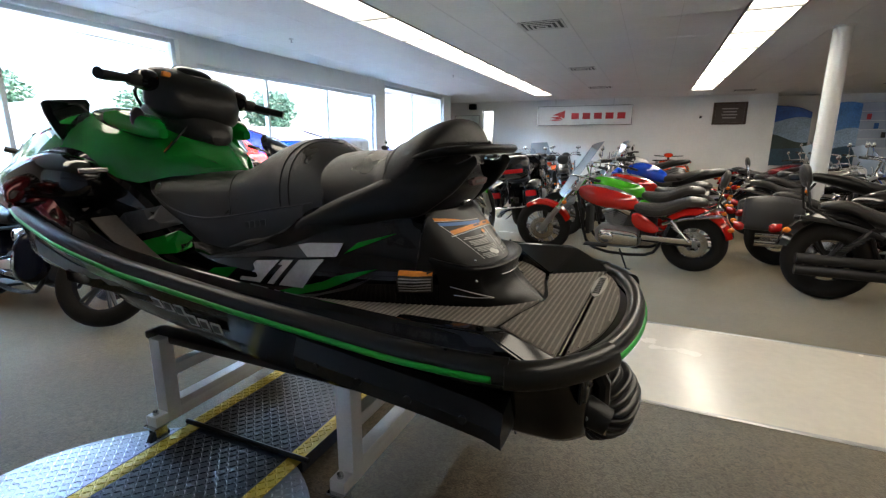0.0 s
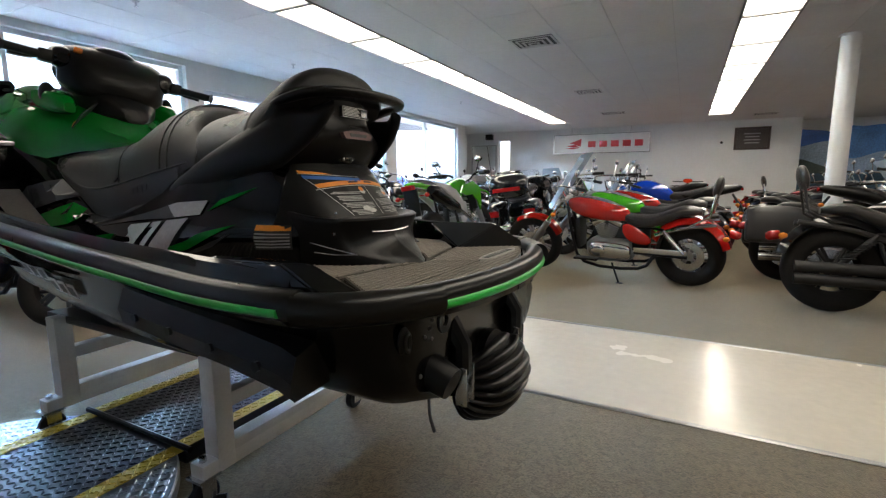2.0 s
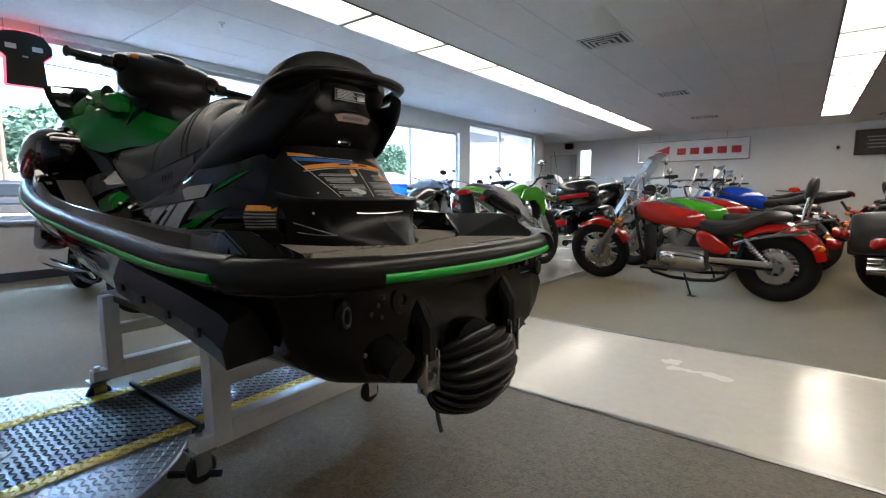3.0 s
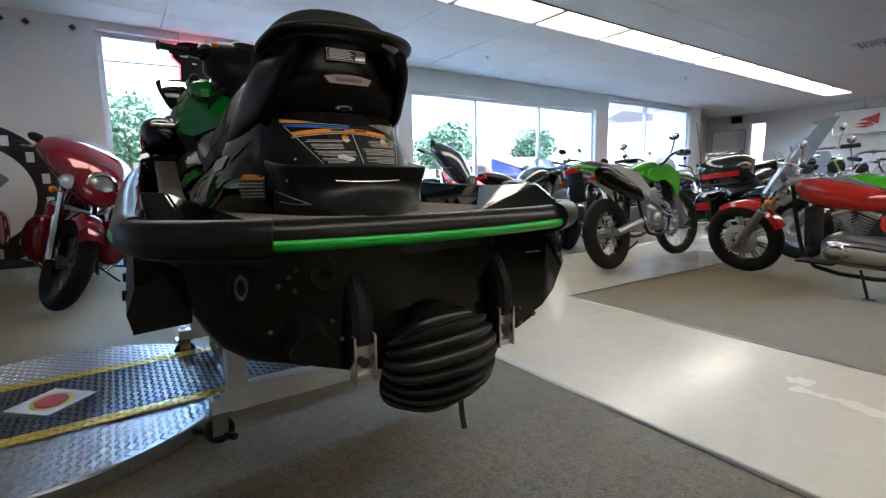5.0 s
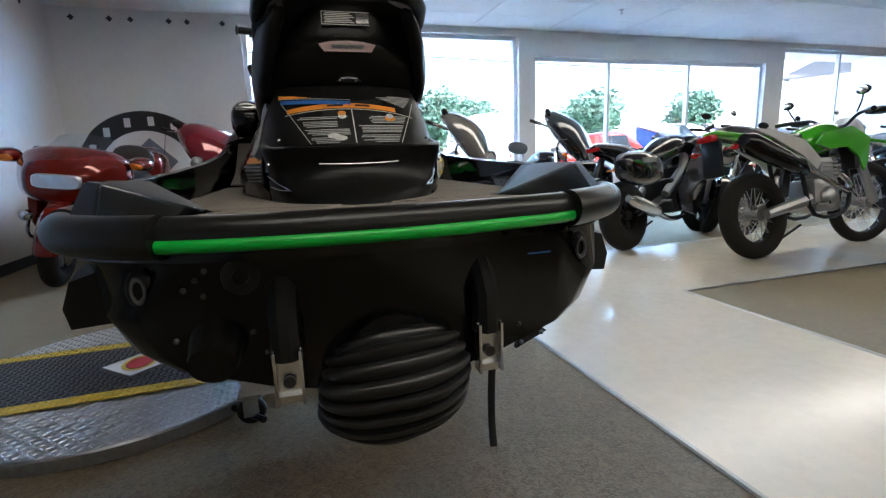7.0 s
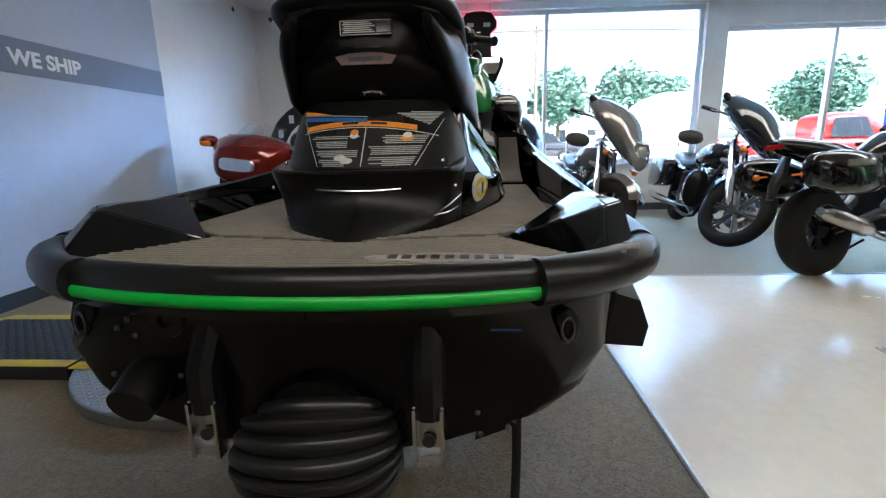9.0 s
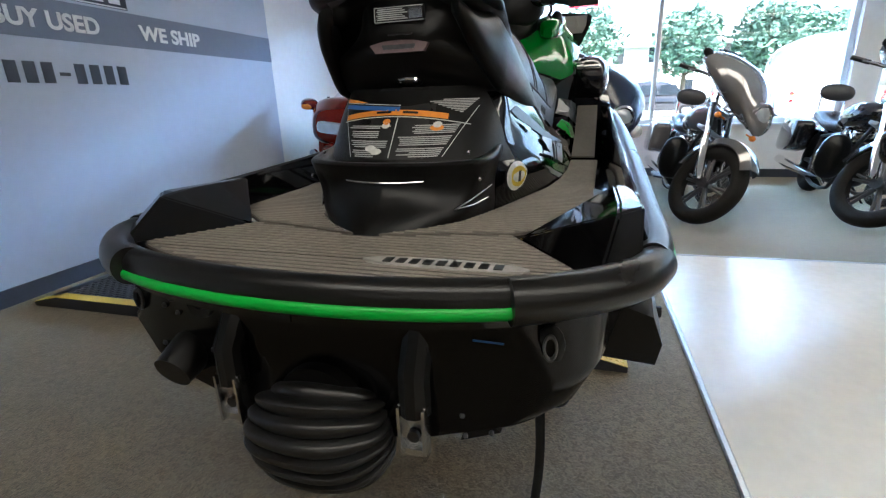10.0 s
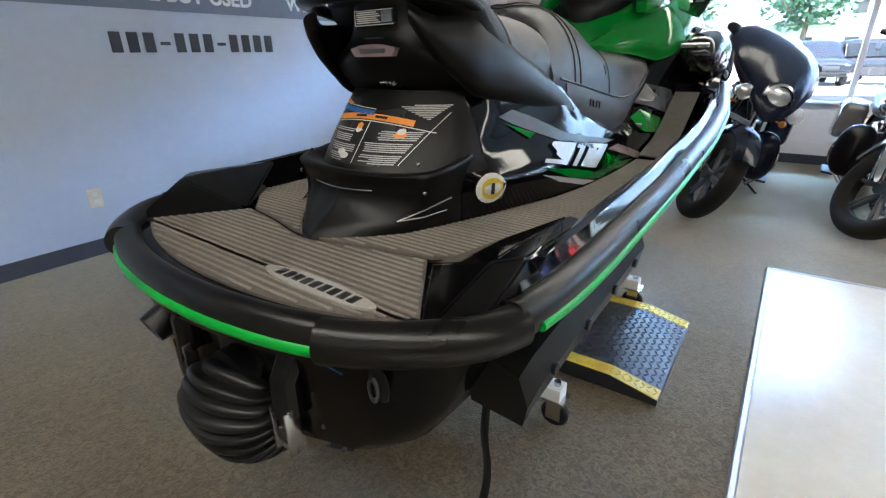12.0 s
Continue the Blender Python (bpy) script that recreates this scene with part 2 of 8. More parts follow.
        return self.rings(rings, True, True, m)

    def ball(self, c, r, n=14, m=None):
        rx, ry, rz = r if isinstance(r, (tuple, list)) else (r, r, r)
        rows = [[(c[0] + rx * math.sin(p) * math.cos(a), c[1] + ry * math.sin(p) * math.sin(a), c[2] + rz * math.cos(p)) for a in (2 * math.pi * k / n for k in range(n))]
                for p in (math.pi * (j + 0.02) / (n // 2 + 0.04) for j in range(n // 2 + 1))]
        return self.rings(rows, True, True, m)

    def mesh(self, name, material, smooth=35):
        me = bpy.data.meshes.new(name)
        me.from_pydata(self.v, [], self.f)
        me.validate()
        bm = bmesh.new()
        bm.from_mesh(me)
        bmesh.ops.recalc_face_normals(bm, faces=bm.faces[:])
        bm.to_mesh(me)
        bm.free()
        if smooth:
            me.shade_smooth()
            me.set_sharp_from_angle(angle=radians(smooth))
        me.materials.append(material)
        return me


def smooth_rows(rows, steps):
    """Catmull-Rom between rows of numbers."""
    a = [np.array(r, float) for r in rows]
    out = []
    for i in range(len(a) - 1):
        p0, p1, p2, p3 = a[max(i - 1, 0)], a[i], a[i + 1], a[min(i + 2, len(a) - 1)]
        for k in range(steps):
            t = k / steps
            out.append(0.5 * (2 * p1 + (p2 - p0) * t + (2 * p0 - 5 * p1 + 4 * p2 - p3) * t * t + (3 * p1 - p0 - 3 * p2 + p3) * t ** 3))
    return [tuple(r) for r in out + [a[-1]]]


def arc(c, r, a0, a1, n, plane="xz"):
    """Points of an arc, in degrees, round c."""
    out = []
    for k in range(n + 1):
        a = radians(a0 + (a1 - a0) * k / n)
        u, w = r * math.cos(a), r * math.sin(a)
        out.append((c[0] + u, c[1], c[2] + w) if plane == "xz" else (c[0] + u, c[1] + w, c[2]))
    return out


def part(name, g, material, parent, label="", smooth=35):
    ob = new(name, g.mesh(name, material, smooth))
    ob.parent = parent
    if label:
        ob["label"] = label
    return ob


def thing(name, label, category, group="", m=None, kind=""):
    """An empty at a thing's base, which holds its parts."""
    ob = tagged(new(name), label, category, group, kind)
    if m:
        ob.matrix_world = m
    return ob


def solid(name, g, material, label="", category="", kind="structure", smooth=35, group=""):
    return tagged(new(name, g.mesh(name, material, smooth)), label, category, group, kind)


def lettering(text, height, m, depth=0.002, bold=0.0):
    """Letters of the built-in font as mesh data, of that height, lying in m's x, y."""
    c = bpy.data.curves.new("letters", "FONT")
    c.body, c.size, c.extrude, c.align_x, c.offset = text, height * 1.38, depth, "CENTER", height * bold
    o = bpy.data.objects.new("letters", c)
    scene.collection.objects.link(o)
    me = o.to_mesh()
    g = Geo().add([v.co.copy() for v in me.vertices], [tuple(p.vertices) for p in me.polygons], m)
    o.to_mesh_clear()
    bpy.data.objects.remove(o)
    return g


# ---- structure ----
def wall_panels(name, boxes, material, label):
    g = Geo()
    for (x0, y0, z0), (x1, y1, z1) in boxes:
        g.box(((x0 + x1) / 2, (y0 + y1) / 2, (z0 + z1) / 2), (x1 - x0, y1 - y0, z1 - z0))
    return solid(name, g, material, label, "wall", smooth=0)


WO = WEST - 0.22
SILL = 0.66
W1, W2, W3 = (1.25, 5.23, 2.69), (5.50, 10.37, 2.41), (10.83, 14.45, 2.70)
tagged(wall_panels("wall_west", [
    ((WO, SOUTH, 0), (WEST, W1[0], CEIL)),
    ((WO, W1[0], 0), (WEST, W1[1], SILL)), ((WO, W1[0], W1[2]), (WEST, W1[1], CEIL)),
    ((WO, W1[1], 0), (WEST, W2[0], CEIL)),
    ((WO, W2[0], 0), (WEST, W2[1], SILL)), ((WO, W2[0], W2[2]), (WEST, W2[1], CEIL)),
    ((WO, W2[1], 0), (WEST, W3[0], CEIL)),
    ((WO, W3[0], 0), (WEST, W3[1], SILL)), ((WO, W3[0], W3[2]), (WEST, W3[1], CEIL)),
    ((WO - 0.9, W3[1], 0), (WEST, 15.02, CEIL)),
    ((-7.12, 15.02, 0), (-6.9, NORTH + 0.2, CEIL)),
], M_WALL, "white painted window wall of the showroom"))
wall_panels("wall_south", [((-3.65, SOUTH - 0.2, 0), (EAST, SOUTH, CEIL))], M_BLUE, "blue-grey painted showroom wall")
wall_panels("wall_south_end", [((WO, SOUTH - 0.2, 0), (-3.65, SOUTH, CEIL))], M_WALL, "white painted end of the wall")
wall_panels("wall_north", [((-5.16, NORTH, 0), (3.56, NORTH + 0.2, CEIL)), ((-6.9, NORTH, 0), (-5.16, NORTH + 0.2, 1.1)),
                           ((-6.9, NORTH, 2.5), (-5.16, NORTH + 0.2, CEIL)), ((-6.9, NORTH, 1.1), (-5.62, NORTH + 0.2, 2.5)),
                           ((3.56, NORTH + 0.9, 0), (EAST, NORTH + 1.1, CEIL)), ((3.36, NORTH + 0.2, 0), (3.56, NORTH + 1.1, CEIL))], M_WALL, "white painted back wall")
# Unseen wall that closes the room, kept dark to dim the hull's reflections.
wall_panels("wall_east", [((EAST, SOUTH - 0.2, 0), (EAST + 0.2, NORTH + 1.1, CEIL))], M_BAND, "unseen slate grey side wall closing the room")
wall_panels("wall_band", [((-3.65, SOUTH, 1.475), (EAST, SOUTH + 0.004, 1.70))], M_BAND, "slate grey painted band on the wall")
wall_panels("baseboard", [((WEST, SOUTH, 0), (EAST, SOUTH + 0.012, 0.10)), ((WEST, SOUTH + 0.012, 0), (WEST + 0.012, 14.4, 0.10))], M_BASE, "dark vinyl baseboard")

g = Geo()
g.box(((WEST - 1.2 + EAST) / 2, (SOUTH + NORTH) / 2, -0.05), (EAST - WEST + 3.4, NORTH - SOUTH + 3, 0.1))
solid("floor", g, M_CARPET, "brown patterned loop carpet over the showroom floor", "floor", smooth=0)
AIS = [(-2.41, 2.765), (9.4, 2.70), (9.4, 3.74), (-1.19, 3.99), (-1.08, 8.6), (-2.52, 8.6)]
solid("floor_aisle", Geo().prism(AIS, 0.0, 0.005), M_TILE, "polished cream vinyl walkway set into the carpet", "floor", smooth=0)
g = Geo()
for a, b in zip(AIS, AIS[1:] + AIS[:1]):
    g.tube([(a[0], a[1], 0.004), (b[0], b[1], 0.004)], 0.014, 6, flat=0.45)
solid("floor_trim", g, M_TRIM, "thin metal trim strip round the walkway", "trim")

# The ceiling: tiles with recessed joints, and openings for the three rows of lamps.
STRIPS = ((-3.25, -2.69), (1.12, 1.70), (5.33, 5.91))
LAMP0, LAMP1, LSTEP = 0.66, 15.72, 1.255
DARK = 0    # bays without lamps at the southern end
xs = [-7.2]
for a, b in STRIPS:
    xs += [a, b]
xs.append(EAST + 0.1)
ys = [SOUTH - 0.1] + [LAMP1 - k * LSTEP for k in range(12, -1, -1)] + [NORTH + 1.0]
g, bars = Geo(), Geo()
for i in range(len(xs) - 1):
    lamp = i % 2 == 1
    a, b = xs[i], xs[i + 1]
    cols = 1 if lamp else max(1, round((b - a) / 0.61))
    for j in range(len(ys) - 1):
        if lamp and DARK < j < len(ys) - 2:
            continue
        for k in range(cols):
            x0, x1 = a + (b - a) * k / cols, a + (b - a) * (k + 1) / cols
            g.box(((x0 + x1) / 2, (ys[j] + ys[j + 1]) / 2, CEIL + 0.03), (x1 - x0 - 0.007, ys[j + 1] - ys[j] - 0.007, 0.06))
    for k in range(cols + 1):
        x = a + (b - a) * k / cols
        bars.box((x, (SOUTH + NORTH + 1) / 2, CEIL + 0.012), (0.02, NORTH + 1 - SOUTH, 0.012))
solid("ceiling", g, M_CEIL, "off-white suspended tile ceiling", "ceiling", smooth=0)
solid("ceiling_grid", bars, M_TBAR, "painted ceiling grid", "ceiling", smooth=0)
g = Geo().box(((WEST + EAST) / 2 - 0.6, (SOUTH + NORTH) / 2, CEIL + 0.3), (EAST - WEST + 3.2, NORTH - SOUTH + 3, 0.1))
solid("ceiling_slab", g, M_WALL, "slab over the suspended ceiling", "ceiling", smooth=0)


def troffer(x0, x1, y0, y1):
    t = thing("ceiling_light", "lit fluorescent ceiling panel with a white diffuser", "ceiling light", "rows of ceiling lights")
    t.location = ((x0 + x1) / 2, (y0 + y1) / 2, CEIL)
    w, h = (x1 - x0) / 2, (y1 - y0) / 2
    fr = Geo()
    for s in (-1, 1):
        fr.box((s * (w - 0.01), 0, 0.0), (0.02, 2 * h, 0.024)).box((0, s * (h - 0.015), -0.002), (2 * w - 0.04, 0.030, 0.028))
    part("frame", fr, M_LAMPFR, t, smooth=0)
    part("diffuser", Geo().box((0, 0, 0.012), (2 * w - 0.04, 2 * h - 0.048, 0.006)), M_PANEL, t, "glowing white diffuser", 0)
    return t


first = troffer(STRIPS[0][0], STRIPS[0][1], LAMP1 - LSTEP, LAMP1)
for k, (a, b) in enumerate(STRIPS):
    for j in range(12 - DARK):
        if k or j:
            copy_thing(first, pose((a + b) / 2, LAMP1 - (j + 0.5) * LSTEP, CEIL))


def ceiling_vent(x, y, sx, sy):
    t = thing("ceiling_vent", "grey metal ceiling air vent with nested louvres", "vent", "ceiling vents")
    t.location = (x, y, CEIL)
    part("backing", Geo().box((0, 0, -0.003), (sx, sy, 0.005)), M_VENTBACK, t, smooth=0)
    for k in range(4):
        f = 1 - k * 0.25
        sl, w, h = Geo(), sx / 2 * f, sy / 2 * f
        for s in (-1, 1):
            sl.box((s * (w - 0.012), 0, -0.007 * k - 0.009), (0.028, 2 * h, 0.006)).box((0, s * (h - 0.012), -0.007 * k - 0.009), (2 * w - 0.05, 0.028, 0.006))
        part("slat", sl, M_TBAR, t, smooth=0)
    return t


for x, y, a, b in ((-1.12, 6.78, 0.55, 0.45), (-1.13, 10.65, 0.5, 0.42), (-1.12, 14.1, 0.6, 0.4), (2.5, 16.2, 0.55, 0.4)):
    ceiling_vent(x, y, a, b)
for x, y in ((-4.7, 6.2), (-4.2, 3.6), (-3.9, 10.5)):
    t = thing("sprinkler", "small metal ceiling sprinkler head", "sprinkler", "sprinklers")
    t.location = (x, y, CEIL)
    part("rosette", Geo().lathe([(0, 0), (0.035, 0), (0.03, -0.012), (0, -0.012)], 14, pose(0, 0, 0, 90), False), M_TBAR, t)
    part("head", Geo().tube([(0, 0, -0.01), (0, 0, -0.05)], 0.01, 8).box((0, 0, -0.052), (0.03, 0.03, 0.004)), M_STEEL, t)

t = thing("column", "round white painted steel column", "column", kind="structure")
t.location = (2.41, 8.29, 0)
part("shaft", Geo().tube([(0, 0, 0), (0, 0, CEIL)], 0.105, 28), M_WALL, t)
part("collar", Geo().tube([(0, 0, CEIL - 0.02), (0, 0, CEIL - 0.002)], 0.13, 28), M_WALL, t)


# Windows: frames, panes and sills.
def window(name, y0, y1, z1, mullions):
    t = thing(name, "large showroom window with white aluminium frame", "window", kind="structure")
    t.location = (WEST - 0.12, y0, SILL)
    w, h = y1 - y0, z1 - SILL
    fr = Geo()
    for y in (0.03, w - 0.03):
        fr.box((0, y, h / 2), (0.09, 0.06, h), bevel=0.006)
    for z in (0.03, h - 0.03):
        fr.box((0, w / 2, z), (0.09, w - 0.12, 0.06), bevel=0.006)
    part("window_frame", fr, M_FRAME, t)
    for y in mullions:
        part("mullion", Geo().box((0, y - y0, h / 2), (0.08, 0.05, h - 0.12), bevel=0.006), M_FRAME, t)
    edges = [0.06] + [y - y0 for y in mullions] + [w - 0.06]
    for a, b in zip(edges, edges[1:]):
        p = part("pane", Geo().box((-0.01, (a + b) / 2, h / 2), (0.006, b - a - 0.05, h - 0.12)), M_GLASS, t, smooth=0)
        p.visible_shadow = False
    part("window_sill", Geo().box((0.09, w / 2, -0.012), (0.2, w, 0.025), bevel=0.006), M_FRAME, t)
    return t


window("window_1", *W1, (3.17,))
window("window_2", *W2, (6.95, 8.64))
window("window_3", *W3, (12.46,))
t = thing("window_4", "narrow window in the back wall", "window", kind="structure")
t.location = (-5.39, NORTH + 0.1, 1.1)
fr = Geo()
for x in (-0.21, 0.21):
    fr.box((x, 0, 0.7), (0.04, 0.06, 1.4))
fr.box((0, 0, 0.02), (0.38, 0.06, 0.04)).box((0, 0, 1.38), (0.38, 0.06, 0.04))
part("window_frame", fr, M_FRAME, t, smooth=0)
p = part("pane", Geo().box((0, 0.01, 0.7), (0.38, 0.006, 1.32)), M_GLASS, t, smooth=0)
p.visible_shadow = False

# ---- wall lettering and signs ----
onsouth = lambda x, z: Matrix.Translation((x, SOUTH + 0.006, z)) @ pose(0, 0, 0, 90, 0, 180)
for txt, x0, x1, z in (("ANCE", -0.10, -0.557, 1.535), ("WE BUY USED", -0.882, -1.776, 1.535), ("WE SHIP", -2.10, -2.672, 1.535)):
    whole = lettering(txt, 0.10, Matrix.Identity(4))
    lo, hi = min(p[0] for p in whole.v), max(p[0] for p in whole.v)
    t = thing("wall_lettering", "off-white block letters painted on the slate band", "lettering", "wall lettering", m=onsouth(x0, z))
    pen = 0.0
    for n, ch in enumerate(txt):
        if ch == " ":
            continue
        upto = lettering(txt[: n + 1], 0.10, Matrix.Identity(4))
        one = lettering(ch, 0.10, Matrix.Identity(4), 0.002, 0.04)
        right = max(p[0] for p in upto.v) - min(p[0] for p in upto.v)
        off = right - max(p[0] for p in one.v)
        k = (x0 - x1) / (hi - lo)
        one.v = [((p[0] + off) * k, p[1], p[2]) for p in one.v]
        part("letter", one, M_TEXT, t, smooth=0)
t = thing("wall_number", "row of dark bars painted on the blue-grey wall", "lettering")
t.location = (-0.72, SOUTH + 0.003, 1.222)
for k in range(12):
    h, z = (0.02, 0.055) if k in (3, 7) else (0.12, 0.06)
    part("bar", Geo().box((-0.05 - k * 0.1005, 0, z), (0.066, 0.004, h), bevel=0.001), M_DTEXT, t)
t = thing("wall_sign_plate", "dark wall plate with pale outline above the band", "sign")
t.location = (-1.55, SOUTH + 0.004, 1.77)
part("plate", Geo().box((0, 0, 0), (0.95, 0.006, 0.11), bevel=0.002), M_DTEXT, t)
for z in (-0.048, 0.048):
    part("outline", Geo().box((0, 0.005, z), (0.93, 0.003, 0.008)), M_TEXT, t, smooth=0)
for k in range(7):
    part("bar", Geo().box((-0.38 + 0.125 * k, 0.005, 0), (0.085, 0.003, 0.055)), M_TEXT, t, smooth=0)
for y in (-0.574, -0.185, 0.036, 0.447, 0.65, 1.051):
    d = Geo().box((0, 0, 0), (0.006, 0.05, 0.05), pose(0, 0, 0, 45))
    o = solid("wall_diamond", d, M_DTEXT, "small black diamond painted high on the wall", "wall mark", "thing", 0, "wall diamonds")
    o.location = (WEST + 0.004, y, 2.672)
for x in (-5.3, -4.75):
    d = Geo().box((0, 0, 0), (0.05, 0.006, 0.05), pose(0, 0, 0, 0, 45))
    o = solid("wall_diamond", d, M_DTEXT, "small black diamond painted high on the wall", "wall mark", "thing", 0, "wall diamonds")
    o.location = (x, SOUTH + 0.004, 2.672)

t = thing("wall_emblem", "round black and white wall emblem with a grey shape", "sign")
t.location = (WEST + 0.006, 0.0, 0.82)
for nm, r0, r1, mm in (("outer_ring", 0.55, 0.79, M_LABELK), ("inner_disc", 0.0, 0.55, M_SIGN)):
    prof = [(r0, -0.004), (r1, -0.004), (r1, 0.004), (r0, 0.004)]
    part(nm, Geo().lathe(prof, 56, pose(0, 0, 0, 0, 0, 90)), mm, t)
part("arrow_shape", Geo().prism([(-0.34, -0.4), (-0.1, -0.4), (-0.1, 0.02), (0.05, 0.16), (0.2, 0.02), (0.34, 0.16), (0.05, 0.46), (-0.34, 0.1)], 0, 0.006, pose(0.004, 0, 0, 90, 0, 90)), M_BAND, t, smooth=0)
for k in range(16):
    a = radians(22.5 * k + 8)
    part("bar", Geo().box((0.006, 0.67 * math.sin(a), 0.67 * math.cos(a)), (0.004, 0.07, 0.11), Matrix.Identity(4)), M_TEXT, t, smooth=0)

t = thing("outlet", "cream plastic wall power outlet", "outlet")
t.location = (-0.418, SOUTH, 0.367)
part("plate", Geo().box((0, 0.003, 0), (0.075, 0.006, 0.118), bevel=0.003), mat("cream plastic", (0.62, 0.55, 0.40), 0.45), t)
for z in (-0.022, 0.022):
    part("socket", Geo().box((0, 0.0075, z), (0.034, 0.004, 0.028), bevel=0.002), M_LABELW, t)

t = thing("brand_sign", "white hanging light-box sign with red blocks and a red wing shape", "sign")
t.location = (-1.95, NORTH - 0.16, 2.245)
part("case", Geo().box((0, 0.06, 0), (3.12, 0.14, 0.65), bevel=0.012), M_STEEL, t)
part("face", Geo().box((0, -0.012, 0), (3.06, 0.012, 0.60)), M_SIGN, t, smooth=0)
for k in range(5):
    part("letter_block", Geo().box((-0.26 + k * 0.37, -0.021, -0.02), (0.25, 0.008, 0.2), bevel=0.003), M_RED, t)
wing = [[(-0.62, -0.1), (-0.60, 0.17), (-1.02, 0.02), (-0.86, 0.0)], [(-0.66, -0.13), (-0.80, -0.02), (-1.10, -0.06), (-0.92, -0.1)], [(-0.70, -0.15), (-0.86, -0.11), (-1.14, -0.14), (-0.9, -0.17)]]
for w in wing:
    part("feather", Geo().prism(w, 0.014, 0.026, pose(0, 0, 0, 90)), M_RED, t, smooth=0)
for x in (-0.95, 0.95):
    part("hanger", Geo().tube([(x, 0.06, 0.32), (x, 0.06, CEIL - 2.245)], 0.008, 6), M_STEEL, t)

t = thing("framed_plaque", "dark framed plaque on the back wall", "picture")
t.location = (2.37, NORTH, 2.235)
fr = Geo()
for s in (-1, 1):
    fr.box((s * 0.42, -0.02, 0), (0.07, 0.04, 0.66), bevel=0.008).box((0, -0.02, s * 0.30), (0.77, 0.04, 0.06), bevel=0.008)
part("frame", fr, mat("dark wood", (0.045, 0.025, 0.018), 0.35), t)
part("panel", Geo().box((0, -0.01, 0), (0.78, 0.012, 0.55)), mat("brown panel", (0.06, 0.045, 0.04), 0.3), t, smooth=0)
for k in range(4):
    part("bar", Geo().box((0, -0.018, 0.14 - 0.09 * k), (0.42 - 0.06 * (k % 2), 0.004, 0.03)), M_GREY, t, smooth=0)
part("camera_bracket", Geo().tube([(-0.78, 0, -0.1), (-0.78, -0.08, -0.1)], 0.012, 6).ball((-0.78, -0.1, -0.1), 0.04), M_SATIN, t)

t = thing("wall_mirror", "tall wall mirror in a thin frame", "mirror")
t.location = (-6.2, NORTH, 1.65)
part("glass", Geo().box((0, -0.02, 0), (0.96, 0.01, 1.3)), M_MIRROR, t, smooth=0)
fr = Geo()
for s in (-1, 1):
    fr.box((s * 0.49, -0.018, 0), (0.03, 0.034, 1.36)).box((0, -0.018, s * 0.665), (0.95, 0.034, 0.03))
part("frame", fr, M_STEEL, t, smooth=0)
o = solid("loudspeaker", Geo().box((0, 0, 0), (0.26, 0.2, 0.2), bevel=0.02), M_SATIN, "small black wall loudspeaker near the ceiling", "speaker", "thing")
o.location = (-5.95, NORTH - 0.1, 2.62)


def banner(name, x, z, w, h, cols, label, tilt):
    """A hung printed banner with a slanting top: wavy bands of landscape colour."""
    t = thing(name, label, "banner", "printed banners")
    t.location = (x, NORTH + 0.72, z)
    us = np.linspace(-0.5, 0.5, 15)
    top = lambda u: 0.5 - tilt * (u + 0.5) ** 1.5 + 0.02 * math.sin(6 * u)
    for k, (c, hi, lo, wave) in enumerate(cols):
        up = lambda u: min(top(u), hi + wave * math.sin(4.2 * u + 2 * hi))
        row = [[(u * w, -0.003 * k, up(u) * h), (u * w, -0.003 * k + 0.012, up(u) * h), (u * w, -0.003 * k + 0.012, lo * h), (u * w, -0.003 * k, lo * h)] for u in us]
        part("print_band", Geo().rings(row), mat("print", c, 0.4, vary=0.35, scale=2.2), t, smooth=0)


SKYC, DEEP, HILL, PALE, LAKE = (0.07, 0.22, 0.55), (0.015, 0.10, 0.46), (0.03, 0.055, 0.05), (0.30, 0.42, 0.58), (0.03, 0.08, 0.13)
banner("banner", 4.0, 1.62, 1.25, 1.9, ((DEEP, 0.6, -0.5, 0.0), (PALE, 0.22, -0.5, 0.05), (HILL, -0.06, -0.5, -0.07), (LAKE, -0.22, -0.5, 0.01)), "blue lake and hill landscape banner on the far wall", 0.16)
banner("banner", 5.3, 1.62, 1.0, 1.9, ((SKYC, 0.6, -0.5, 0.0), (PALE, 0.05, -0.5, 0.05), (LAKE, -0.2, -0.5, 0.03)), "pale blue printed banner on the far wall", 0.05)
banner("banner", 7.9, 1.65, 1.2, 1.9, ((DEEP, 0.6, -0.5, 0.0), (SKYC, 0.25, -0.5, 0.06), (HILL, -0.1, -0.5, -0.05)), "blue and green printed banner on the far wall", -0.1)
t = thing("slat_wall", "blue-grey slatted display panel with small goods", "display panel")
t.location = (6.5, NORTH + 0.8, 1.5)
for k in range(7):
    part("slat", Geo().box((0, 0, 0.9 - k * 0.26), (1.7, 0.05, 0.245), bevel=0.01), M_BLUE, t)
for k in range(6):
    part("packet", Geo().box((-0.5 + 0.2 * k, -0.05, 0.62 - 0.26 * (k % 3)), (0.1, 0.04, 0.16), bevel=0.006), (M_RED, M_LABELB, M_LABELK)[k % 3], t)

